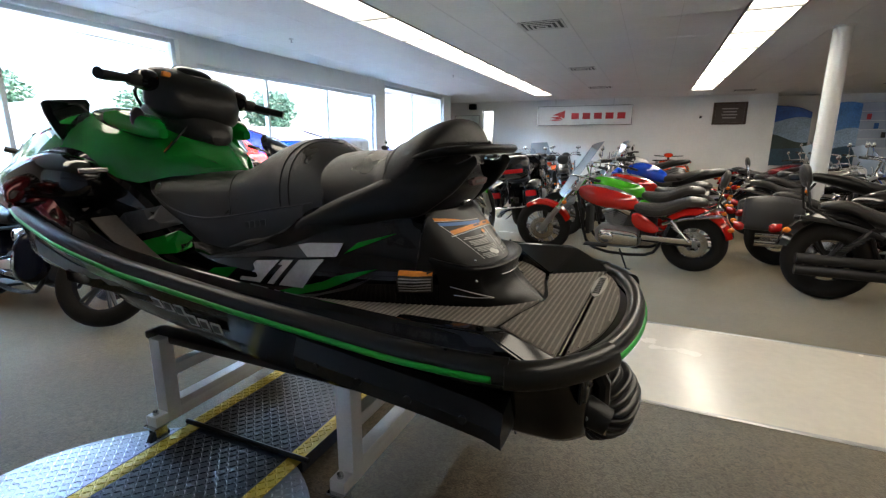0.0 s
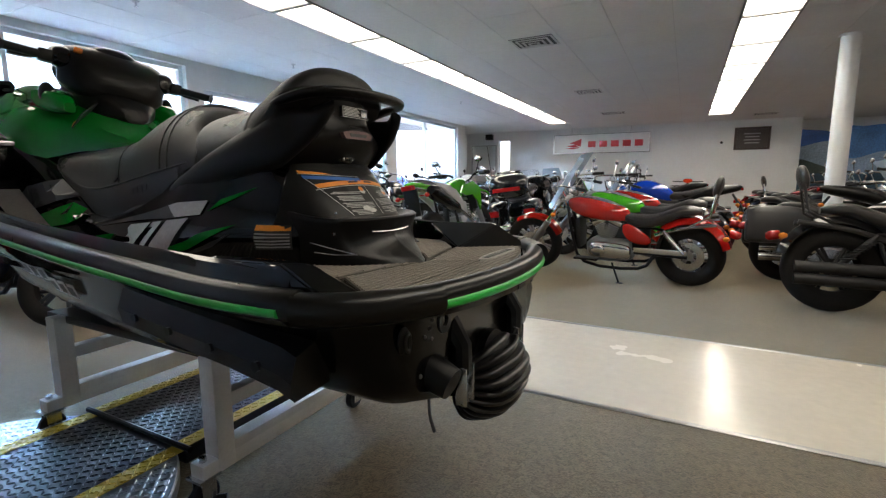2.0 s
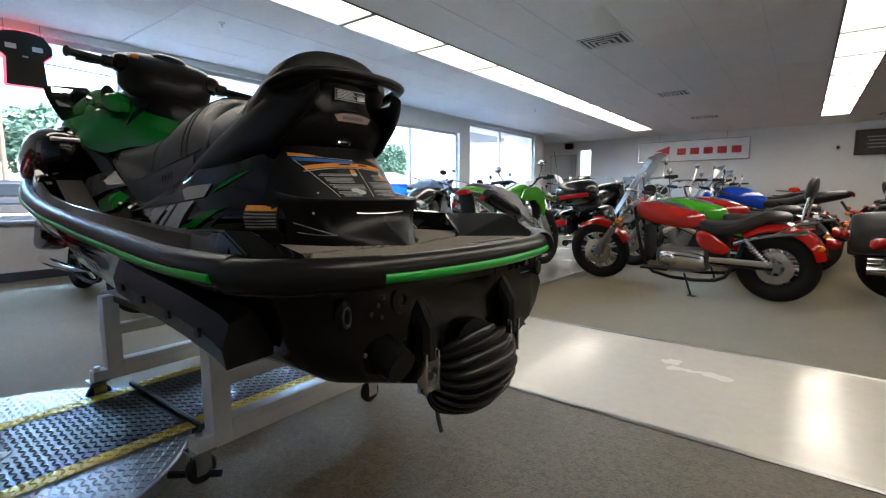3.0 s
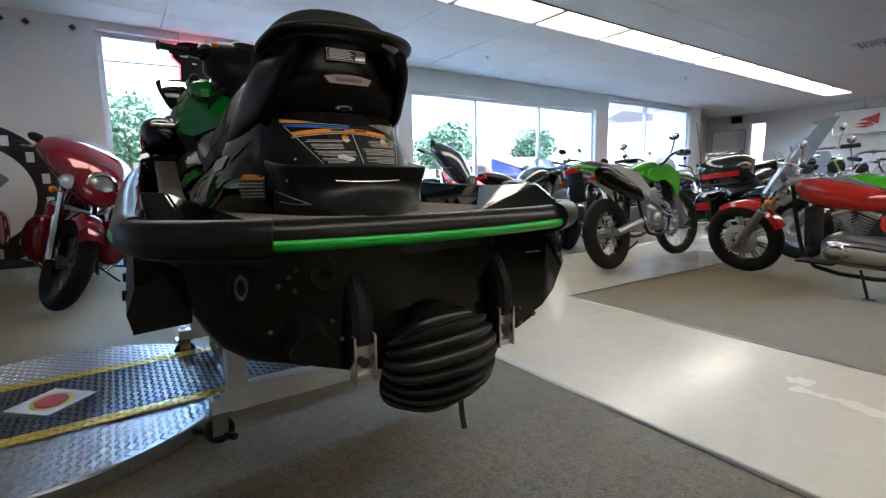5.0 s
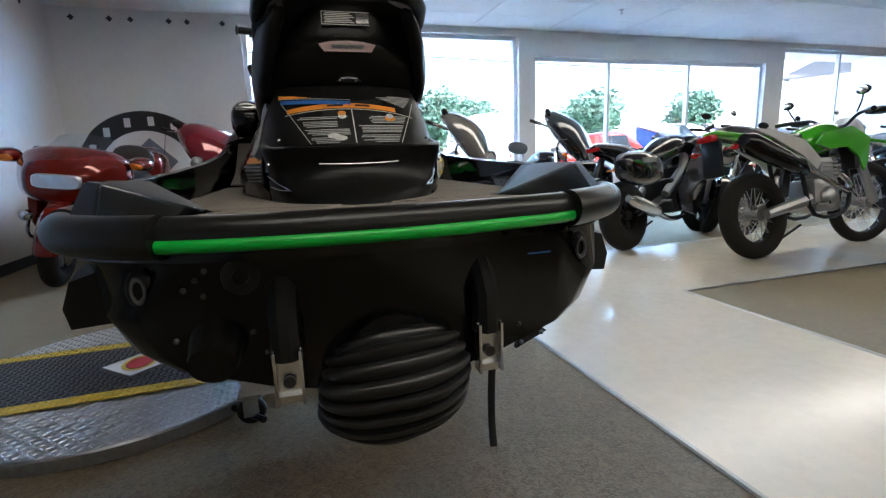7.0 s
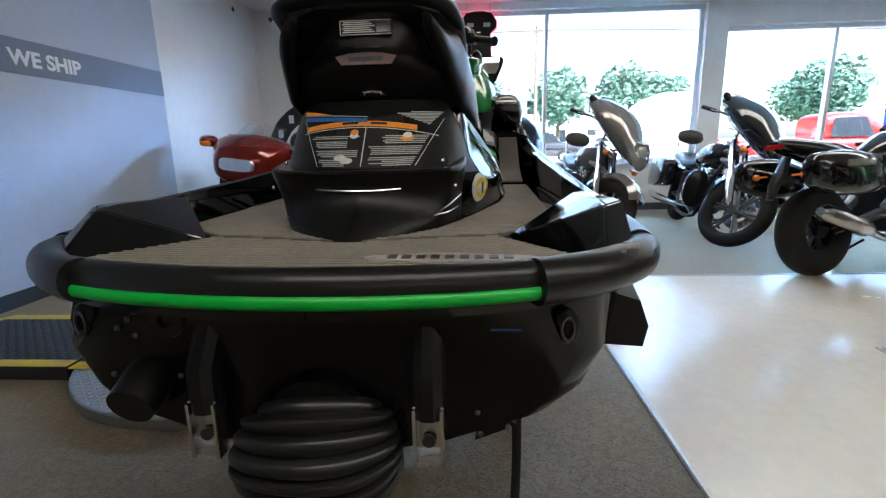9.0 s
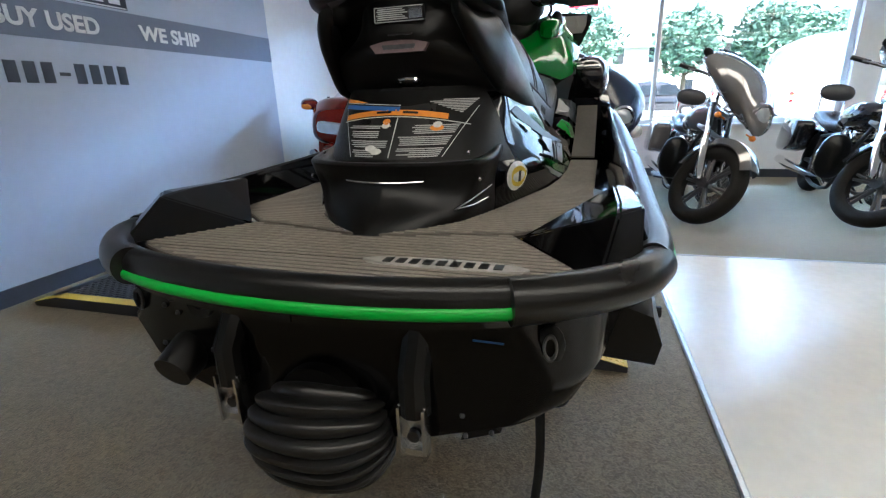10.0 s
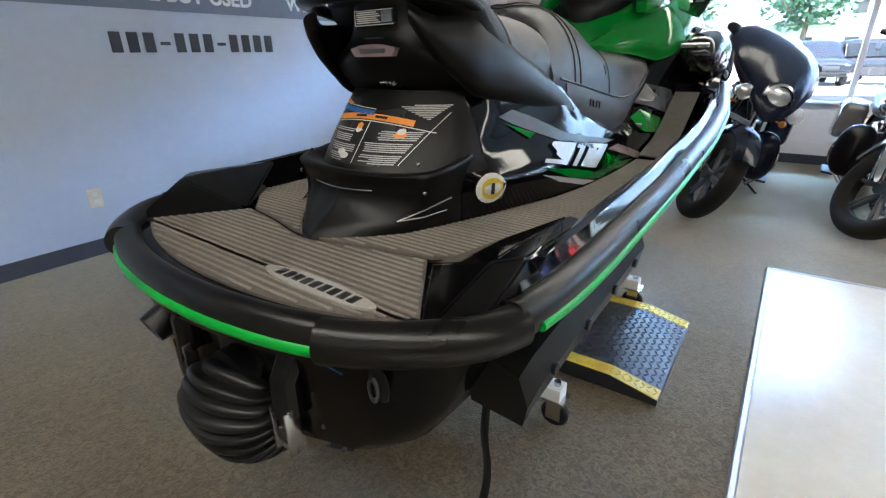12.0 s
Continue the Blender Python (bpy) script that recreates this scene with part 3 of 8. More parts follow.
# The back of a lit sign that hangs in the second window, facing the street.
hang = thing("hanging_sign", "black back of a lit shield-shaped window sign", "sign")
hang.location = (WEST + 0.07, 2.25, 2.1)
crest = [(-0.17, 0.0), (0.17, 0.0), (0.155, 0.28), (0.235, 0.36), (0.235, 0.44), (0.17, 0.535), (0.06, 0.56), (-0.06, 0.56), (-0.17, 0.535), (-0.235, 0.44), (-0.235, 0.36), (-0.155, 0.28)]
part("backing", Geo().prism(crest, -0.02, 0.02, pose(0, 0, 0, 90, 0, 90)), M_SATIN, hang, "black plastic backing")
for y in (-0.11, 0.11):
    part("sticker", Geo().box((0.0215, y, 0.395), (0.003, 0.09, 0.05)), M_LABELW, hang, "small white label", 0)
part("latch", Geo().box((0.024, 0, 0.30), (0.01, 0.05, 0.02), None, 0.003), M_STEEL, hang)
part("neon_tube", Geo().tube([(-0.045, y * 1.02, z) for y, z in crest + crest[:1]], 0.012, 8), M_NEON, hang, "glowing red tube")
for y in (-0.15, 0.15):
    part("chain", Geo().tube([(0, y, 0.54), (0, y, 0.66)], 0.004, 6), M_STEEL, hang)


# ---- the jet ski ----
def curve_of(*pairs):
    """A smooth function through (s, value) pairs."""
    xs, ys = [p[0] for p in pairs], [p[1] for p in pairs]
    fine = np.linspace(xs[0], xs[-1], 2401)
    raw = np.interp(fine, xs, ys)
    k = np.hanning(151)
    pad = np.concatenate([np.full(75, raw[0]), raw, np.full(75, raw[-1])])
    soft = np.convolve(pad, k / k.sum(), "valid")
    return lambda s: float(np.interp(s, fine, soft))


def mirrored(half):
    """A closed ring from a half outline that starts and ends on the middle plane."""
    return half + [(x, -y, z) for x, y, z in half[-2:0:-1]]


rail_y = curve_of((-0.1, 0.30), (0.0, 0.42), (0.06, 0.49), (0.12, 0.545), (0.2, 0.582), (0.35, 0.595), (1.0, 0.598), (1.6, 0.59), (2.0, 0.565), (2.4, 0.50), (2.8, 0.38), (3.1, 0.22), (3.3, 0.06))
rail_z = curve_of((-0.1, 0.785), (0.5, 0.79), (1.05, 0.828), (1.55, 0.868), (1.86, 0.905), (2.2, 0.955), (2.6, 1.02), (3.0, 1.10), (3.3, 1.15))
chine_y = curve_of((0.0, 0.445), (1.0, 0.47), (1.8, 0.44), (2.4, 0.34), (2.8, 0.22), (3.1, 0.10), (3.3, 0.02))
chine_z = curve_of((0.0, 0.575), (0.8, 0.57), (1.2, 0.60), (1.8, 0.66), (2.4, 0.77), (2.8, 0.9), (3.1, 1.03), (3.3, 1.13))
keel_z = curve_of((0.0, 0.455), (0.2, 0.44), (1.6, 0.43), (2.2, 0.48), (2.6, 0.60), (2.95, 0.80), (3.15, 0.98), (3.3, 1.12))
gun_z = curve_of((0.2, 0.855), (0.5, 0.86), (0.9, 0.875), (1.4, 0.905), (1.7, 0.935), (1.95, 1.0), (2.3, 1.08), (2.8, 1.22), (3.3, 1.2))
floor_z = curve_of((0.0, 0.783), (1.45, 0.783), (1.7, 0.84), (1.9, 0.96), (2.1, 1.10))

ski = thing("jet_ski", "black and green jet ski with grey foam mats on a cart", "jet ski", m=pose(0.283, 1.833, 0, 0, 0, 178.2))

rings = []
for s in [0.045, 0.05, 0.06, 0.075, 0.095, 0.12, 0.16, 0.2, 0.25, 0.3] + list(np.linspace(0.4, 3.3, 44)):
    y, z, cy, cz, kz = rail_y(s), rail_z(s), chine_y(s), chine_z(s), keel_z(s)
    f = 1 - 0.14 * max(0, 1 - (s - 0.045) / 0.085) ** 2.2
    y, cy = min(y, 0.485 + 1.2 * max(s - 0.05, 0)) * f, cy * f
    zt = min(z, 0.765)
    rings.append(mirrored([(s, 0, zt), (s, max(y - 0.07, y * 0.5), zt), (s, y - 0.02, z), (s, y - 0.025, z - 0.035), (s, y - 0.05, z - 0.06), (s, cy + 0.035 * min(1, cy * 4), cz + 0.07), (s, cy, cz), (s, cy * 0.9, cz - 0.035),
                           (s, cy * 0.52, (cz - 0.035) * 0.4 + kz * 0.6), (s, cy * 0.2, kz + 0.012), (s, 0, kz)]))
part("hull", Geo().rings(rings), M_HULL, ski, "gloss black hull", 42)


def rail_path(lo, hi, n, inset=0.0, drop=0.0):
    return [(s, rail_y(s) - inset, rail_z(s) + drop) for s in np.linspace(lo, hi, n)]


STERN = smooth_rows([(0.21, 0.583), (0.145, 0.556), (0.088, 0.505), (0.038, 0.44), (-0.002, 0.36), (-0.034, 0.25), (-0.054, 0.12), (-0.060, 0.0)], 8)
for side, nm in ((1, "port"), (-1, "starboard")):
    part("side_bumper", Geo().tube([(s, side * y, z) for s, y, z in rail_path(0.2, 3.28, 90, 0.022)], 0.028, 28, flat=1.2), M_BUMPER, ski, "ribbed black rubber rail")
    part("corner_bumper", Geo().tube([(s, side * (y - 0.022), 0.781) for s, y in STERN if y > 0.37 or s > -0.002], 0.032, 28, flat=1.1), M_BUMPER, ski, "moulded black corner bumper")
    part("side_stripe", Geo().tube([(s, side * y, z) for s, y, z in rail_path(0.23, 2.6, 44, -0.003, -0.012)], 0.009, 14, flat=1.1), M_STRIPE, ski, "lime green rub strip")
arcp = [(s, y) for s, y in STERN if y <= 0.40]
arcf = [(s + 0.024, y, 0.781) for s, y in arcp] + [(s + 0.024, -y, 0.781) for s, y in arcp[-2::-1]]
part("stern_bumper", Geo().tube(arcf, 0.028, 28, flat=1.12), M_BUMPER, ski, "black rubber stern bumper")
arcp = [(s, y) for s, y in STERN if y <= 0.385]
arcf = [(s - 0.0015, y, 0.768) for s, y in arcp] + [(s - 0.0015, -y, 0.768) for s, y in arcp[-2::-1]]
part("stern_stripe", Geo().tube(arcf, 0.0095, 16, flat=1.15), M_STRIPE, ski, "lime green rub strip")

# Gunwales with their wedge ends, and the deck floor.
def hull_of(points):
    """The convex body round a few corners."""
    bm = bmesh.new()
    for p in points:
        bm.verts.new(p)
    bmesh.ops.convex_hull(bm, input=bm.verts[:])
    bmesh.ops.delete(bm, geom=[v for v in bm.verts if not v.link_faces], context="VERTS")
    bmesh.ops.bevel(bm, geom=bm.edges[:], offset=0.004, segments=2, affect="EDGES")
    bm.verts.index_update()
    g = Geo().add([v.co.copy() for v in bm.verts], [tuple(v.index for v in f.verts) for f in bm.faces])
    bm.free()
    return g


for side in (1, -1):
    rows = []
    for s in list(np.linspace(0.24, 0.45, 6)) + list(np.linspace(0.5, 2.25, 26)):
        y, z, fz = rail_y(s), rail_z(s), floor_z(s)
        top = gun_z(s)
        rows.append([(s, side * (y - 0.035), z - 0.01), (s, side * (y - 0.03), z + 0.015), (s, side * (y - 0.04), (z + top) / 2), (s, side * (y - 0.05), top - 0.008), (s, side * (y - 0.06), top),
                     (s, side * (y - 0.074), top - 0.004), (s, side * (y - 0.084), fz + 0.5 * (top - fz)), (s, side * (y - 0.098), fz - 0.004), (s, side * (y - 0.05), fz - 0.02)])
    part("gunwale", Geo().rings(rows), M_BLACK, ski, "gloss black gunwale", 30)
    part("stern_wedge", hull_of([(0.225, side * 0.497, 0.862), (0.27, side * 0.54, 0.866), (0.300, side * 0.318, 0.786), (0.075, side * 0.466, 0.786), (0.385, side * 0.41, 0.786), (0.43, side * 0.45, 0.79), (0.13, side * 0.53, 0.787), (0.30, side * 0.497, 0.786), (0.30, side * 0.55, 0.82), (0.30, side * 0.50, 0.865), (0.52, side * 0.498, 0.858), (0.52, side * 0.535, 0.856), (0.50, side * 0.55, 0.80), (0.50, side * 0.492, 0.79)]), M_BLACK, ski, "gloss black wedge at the end of the gunwale", 12)
deck = [(s, y - 0.03) for s, y in STERN] 
outline = [(2.1, 0.5), (0.3, 0.56)] + deck + [(s, -y) for s, y in deck[-2::-1]] + [(0.3, -0.56), (2.1, -0.5)]
part("deck", Geo().prism(outline, 0.74, 0.784), M_BLACK, ski, "gloss black deck floor", 20)


def inside(pt, poly):
    x, y = pt
    odd = False
    for (x0, y0), (x1, y1) in zip(poly, poly[1:] + poly[:1]):
        if (y0 > y) != (y1 > y) and x < (x1 - x0) * (y - y0) / (y1 - y0) + x0:
            odd = not odd
    return odd


def foam_mat(poly, step, z, along="y", tilt=0.0):
    """A foam mat with raised ridges, clipped to its outline."""
    o = part("deck_mat", Geo().prism(poly, z, z + 0.006), M_MAT, ski, "grey-brown ribbed foam deck mat", 10)
    g, t = Geo(), math.tan(radians(tilt))
    lo, hi = min(p[0] for p in poly), max(p[0] for p in poly)
    a, b = min(p[1] for p in poly), max(p[1] for p in poly)
    s = lo - 0.3
    while s < hi + 0.3:
        run = None
        for y in np.linspace(a - 0.01, b + 0.01, 340):
            p = (s + t * y, y)
            if inside(p, poly) and inside((p[0] - 0.006, y), poly) and inside((p[0] + 0.006, y), poly):
                run = (run[0] if run else p, p)
            elif run:
                if run[1][1] - run[0][1] > 0.02:
                    g.rings([[(run[i][0] - 0.0032, run[i][1], z + 0.005), (run[i][0] - 0.002, run[i][1], z + 0.0085), (run[i][0] + 0.002, run[i][1], z + 0.0085), (run[i][0] + 0.0032, run[i][1], z + 0.005)] for i in (0, 1)])
                run = None
        s += step
    r = part("ridge", g, M_RIDGE, o, "paler raised foam ridges", 0)
    r["kind"] = "stuff"
    return o


back = [(s + 0.075, y) for s, y in STERN if y < 0.452 and s < 0.05]
half = [(0.243, 0.02), (0.256, 0.08), (0.280, 0.17), (0.303, 0.305), (0.10, 0.452)] + [(s, min(y, 0.455)) for s, y in back]
rear_poly = half + [(s, -y) for s, y in half[-2::-1]]
foam_mat(rear_poly, 0.0165, 0.784)
for side in (1, -1):
    side_poly = [(0.262, 0.03), (0.270, 0.085), (0.294, 0.175), (0.318, 0.305), (0.385, 0.39), (0.42, 0.452), (1.5, 0.468), (1.5, 0.36), (1.2, 0.36), (1.0, 0.348), (0.85, 0.324), (0.7, 0.278), (0.6, 0.25), (0.49, 0.212), (0.395, 0.174), (0.33, 0.118), (0.285, 0.062)]
    poly = [(s, side * y) for s, y in side_poly]
    foam_mat(poly if side > 0 else poly[::-1], 0.0165, 0.784)
    ramp = [[(s, side * 0.36, floor_z(s) + 0.008), (s, side * 0.455, floor_z(s) + 0.008), (s, side * 0.455, floor_z(s) + 0.002), (s, side * 0.36, floor_z(s) + 0.002)] for s in np.linspace(1.51, 2.0, 9)]
    part("deck_mat", Geo().rings(ramp), M_MAT, ski, "grey-brown ribbed foam deck mat")
oval = [(0.1 + 0.024 * math.sin(a), -0.22 + 0.145 * math.cos(a)) for a in (2 * math.pi * k / 28 for k in range(28))]
badge = part("mat_badge", Geo().prism(oval, 0.787, 0.7945), M_LOGO, ski, "pale oval foam badge", 10)
for k in range(9):
    part("bar", Geo().box((0.1, -0.22 + 0.024 * (k - 4), 0.795), (0.022, 0.015, 0.002)), M_LABELK, badge, smooth=0)

# The pod under the seat: gloss sides, a satin tail with the label, and its stern shelf.
TOPS = ((0.58, 1.060), (0.6, 1.068), (0.66, 1.088), (0.75, 1.098), (1.0, 1.10), (1.06, 1.075), (1.12, 1.01), (1.2, 0.965), (1.3, 0.93), (1.45, 0.90), (1.6, 0.915), (1.7, 0.97), (1.9, 1.09), (2.3, 1.18))
pod_top = lambda s: float(np.interp(s, [a for a, b in TOPS], [b for a, b in TOPS]))
pod_tw = curve_of((0.36, 0.205), (0.45, 0.215), (0.6, 0.220), (1.0, 0.238), (1.4, 0.25), (2.0, 0.30), (2.3, 0.32))
pod_w = curve_of((0.36, 0.16), (0.5, 0.212), (0.6, 0.246), (0.7, 0.274), (0.85, 0.318), (1.0, 0.342), (1.2, 0.352), (1.6, 0.352), (2.0, 0.38), (2.3, 0.40))


def tail_s(z):
    """How far aft the middle of the label panel lies at a height."""
    return 0.398 + (z - 0.921) * 0.86


def pod_half(s, z):
    """Half width of the seat base: flared at the foot, narrow at the top, rounded off aft."""
    v = min(1, max(0, (z - 0.80) / (max(pod_top(s), 1.06) - 0.80)))
    k = float(np.interp(v, (0, 0.15, 0.4, 0.62, 0.85, 1), (0, 0.06, 0.30, 0.55, 0.9, 1)))
    d = min(1, max(0, (s - tail_s(max(z, 0.90))) / 0.20))
    knee = 0.034 * math.exp(-((z - 0.872) / 0.05) ** 2) * min(1, max(0, (s - 0.54) / 0.07)) * min(1, max(0, (1.0 - s) / 0.25))
    return (pod_w(s) * (1 - k) + pod_tw(s) * k + knee) * (1 - (1 - d) ** 2.6) ** 0.5


rings = []
for s in [0.54, 0.555, 0.57, 0.585, 0.60, 0.615, 0.63, 0.65, 0.67, 0.70] + list(np.linspace(0.74, 2.3, 34)):
    t = pod_top(s)
    zs = [0.76 + (t - 0.78) * q for q in np.linspace(0, 1, 12)]
    rings.append(mirrored([(s, 0, 0.76)] + [(s, pod_half(s, z), z) for z in zs] + [(s, pod_half(s, t) - 0.022, t - 0.005), (s, 0, t)]))
pod = part("seat_base", Geo().rings(rings), M_BLACK, ski, "gloss black seat base", 40)
tail = []
for z in np.linspace(0.905, 1.085, 17):
    s0 = tail_s(z)
    run = [s0 + (0.605 - s0) * q ** 2 for q in np.linspace(0, 1, 15)]
    tail.append([(s - 0.002, pod_half(s, z) + 0.002, z) for s in run[::-1]] + [(s - 0.002, -pod_half(s, z) - 0.002, z) for s in run[1:]])
tail_panel = part("label_panel", Geo().rings(tail), M_SATIN, ski, "satin black rounded panel behind the seat base", 50)
for side in (1, -1):
    part("panel_edge", Geo().tube([(0.603, side * (pod_half(0.603, z) - 0.001), z) for z in np.linspace(0.94, 1.066, 9)], 0.0045, 8), M_BLACK, ski, "raised gloss edge")
lip = smooth_rows([(0.62, 0.224, 0.951), (0.59, 0.230, 0.943), (0.56, 0.233, 0.936), (0.50, 0.232, 0.926), (0.425, 0.216, 0.918), (0.385, 0.16, 0.915), (0.364, 0.08, 0.914), (0.358, 0.0, 0.914)], 4)
foot = smooth_rows([(0.56, 0.216, 0.782), (0.545, 0.220, 0.782), (0.53, 0.217, 0.782), (0.49, 0.204, 0.782), (0.395, 0.166, 0.782), (0.330, 0.112, 0.782), (0.280, 0.056, 0.782), (0.250, 0.0, 0.782)], 4)
lower = []
for (s, y, z), (fs, fy, fz) in [*zip(lip, foot)] + [((a, -b, c), (d, -e, f)) for (a, b, c), (d, e, f) in [*zip(lip, foot)][-2::-1]]:
    fade = min(1.0, max(0.0, (0.72 - s) / 0.2))
    sg = 1 if y > 0 else (-1 if y < 0 else 0)
    col = []
    for q in np.linspace(0, 1, 14):
        tuck = 0.016 * math.sin(math.pi * min(1, q * 1.25)) * fade
        col.append((s + (fs - s) * q ** 1.8 + tuck * (1 if abs(y) < 0.2 else 0.3), y + (fy - y) * q ** 1.7 - sg * tuck * 0.5, z + (fz - z) * q))
    roll = [(s + 0.075, y * 0.74, z - 0.012), (s + 0.030, y * 0.90, z + 0.004), (s + 0.012, y * 0.955, z + 0.0095), (s + 0.002, y * 0.988, z + 0.008), (s - 0.003, y * 1.0, z + 0.003)]
    lower.append(roll + [(a, b, c - 0.006 * (1 - n / 13)) for n, (a, b, c) in enumerate(col)] + [(fs + 0.09, fy * 0.6, fz)])
stern_panel = part("stern_panel", Geo().rings(lower), M_SATIN, ski, "satin black stern panel with a rounded shelf", 60)
# A thin steel line draws the glint along the slit.
part("shelf_slit_glint", Geo().tube(smooth_rows([(0.372, 0.095, 0.882), (0.3635, 0.05, 0.8795), (0.359, 0.0, 0.879), (0.3635, -0.05, 0.8795), (0.372, -0.095, 0.882)], 4), 0.0024, 6), M_STEEL, ski, "fine glint drawn along the slit under the shelf")
for side in (1, -1):
    # Steel threads draw the light caught by creases in the black moulding.
    part("crease_glint", Geo().tube([(0.372, side * 0.165, 0.822), (0.43, side * 0.196, 0.838), (0.50, side * 0.221, 0.856)], 0.0022, 6), M_STEEL, ski, "fine glint drawn along a moulded crease")
    part("crease_glint", Geo().tube([(0.372, side * 0.165, 0.822), (0.43, side * 0.194, 0.822), (0.49, side * 0.215, 0.828)], 0.0018, 6), M_STEEL, ski, "fine glint drawn along a moulded crease")
    for s, y, z in ((0.432, 0.183, 0.940), (0.415, 0.212, 0.884), (0.56, 0.226, 0.900)):
        part("bolt", Geo().ball((s, side * y, z), (0.005, 0.004, 0.005), 8), M_STEEL, ski)


# Seat in two cushions.
def cushion_row(s, t, b, w, crown):
    """A cushion's cross section at s, from the middle of the top down one side."""
    h = t - b
    out = []
    for q in np.linspace(0, 1, 11):
        a = q * 1.36
        out.append((s, w * math.sin(a) ** 0.92 / math.sin(1.36) ** 0.92, max(b + 0.3 * h * (1 - q), t - (crown + 0.46 * h) * (1 - math.cos(a)) ** 1.15)))
    return out + [(s, w * 1.0, b + 0.28 * h), (s, w * 0.99, b + 0.02), (s, w * 0.95, b), (s, 0, b)]


def cushion(name, top, bot, wid, lo, hi, n, crown, label):
    return part(name, Geo().rings([mirrored(cushion_row(s, top(s), bot(s), wid(s), crown)) for s in np.linspace(lo, hi, n)]), M_VINYL, ski, label, 60)


seat_top = curve_of((0.98, 1.235), (1.04, 1.285), (1.12, 1.316), (1.2, 1.312), (1.27, 1.284), (1.33, 1.247), (1.39, 1.210), (1.46, 1.188), (1.6, 1.178), (1.76, 1.170), (1.9, 1.158), (2.02, 1.145))
seat_bot = curve_of((0.98, 1.05), (1.07, 1.0), (1.22, 0.94), (1.37, 0.885), (1.5, 0.86), (1.58, 0.875), (1.65, 0.93), (1.76, 1.005), (1.88, 1.095), (2.02, 1.13))
seat_w = curve_of((0.98, 0.236), (1.2, 0.250), (1.45, 0.262), (1.65, 0.262), (1.84, 0.262), (1.90, 0.245), (1.95, 0.20), (1.99, 0.15), (2.02, 0.10))
seat_edge = curve_of((0.98, 1.100), (1.04, 1.090), (1.24, 1.054), (1.42, 1.020), (1.53, 1.006), (1.63, 1.006), (1.74, 1.030), (1.82, 1.070), (1.90, 1.118), (2.02, 1.142))


def seat_row(s):
    """The driver seat's section: rounded top down to the piped edge, then the upright side."""
    t, b, w = seat_top(s), seat_bot(s), seat_w(s)
    e = max(seat_edge(s), b + 0.004)
    flat = float(np.interp(s, (1.2, 1.45), (1.1, 1.7)))
    out = []
    for q in np.linspace(0, 1, 11):
        a = q * 1.36
        out.append((s, w * math.sin(a) ** 0.9 / math.sin(1.36) ** 0.9, t - (t - e) * ((1 - math.cos(a)) / (1 - math.cos(1.36))) ** flat))
    return out + [(s, w * 1.0, e + 0.45 * (b - e)), (s, w * 0.99, e + 0.9 * (b - e)), (s, w * 0.95, b), (s, 0, b)]


part("driver_seat", Geo().rings([mirrored(seat_row(s)) for s in np.linspace(0.98, 2.02, 56)]), M_VINYL, ski, "charcoal vinyl driver seat with a raised bolster", 60)
pass_top = curve_of((0.495, 1.30), (0.51, 1.348), (0.535, 1.374), (0.56, 1.379), (0.6, 1.370), (0.66, 1.346), (0.73, 1.306), (0.79, 1.276), (0.86, 1.272), (0.95, 1.270), (1.04, 1.258), (1.09, 1.235))
pass_bot = curve_of((0.495, 1.284), (0.54, 1.270), (0.60, 1.232), (0.65, 1.16), (0.70, 1.09), (0.8, 1.05), (0.95, 1.04), (1.04, 1.07), (1.09, 1.14))
pass_w = curve_of((0.495, 0.11), (0.515, 0.155), (0.54, 0.190), (0.57, 0.214), (0.62, 0.232), (0.70, 0.240), (0.8, 0.234), (0.9, 0.230), (1.0, 0.224), (1.09, 0.205))
cushion("passenger_seat", pass_top, pass_bot, pass_w, 0.735, 1.09, 24, 0.085, "charcoal vinyl passenger seat")
cushion("seat_back_hump", pass_top, pass_bot, pass_w, 0.495, 0.735, 26, 0.085, "matt black raised back of the passenger seat").data.materials[0] = M_HUMP
part("piping", Geo().tube([(p[0] - 0.001, sg * (p[1] + 0.001), p[2]) for sg in (1, -1) for p in cushion_row(0.735, pass_top(0.735), pass_bot(0.735), pass_w(0.735), 0.085)[:11][::sg]][::-1], 0.0034, 6), M_VINYL2, ski, "pale seam piping")


def seam(row_of, s_of, r, lo=-1, hi=1, mtl=None):
    """A raised seam over a cushion, moving along the seat as it goes down its side."""
    run = []
    for q in np.linspace(lo, hi, 25):
        row = row_of(s_of(abs(q)))
        k = abs(q) * 10
        i = min(int(k), 9)
        p = Vector(row[i]).lerp(Vector(row[i + 1]), k - i)
        run.append((p.x, math.copysign(p.y, q), p.z))
    return part("seam", Geo().tube(run, r, 6), mtl or M_VINYL2, ski)


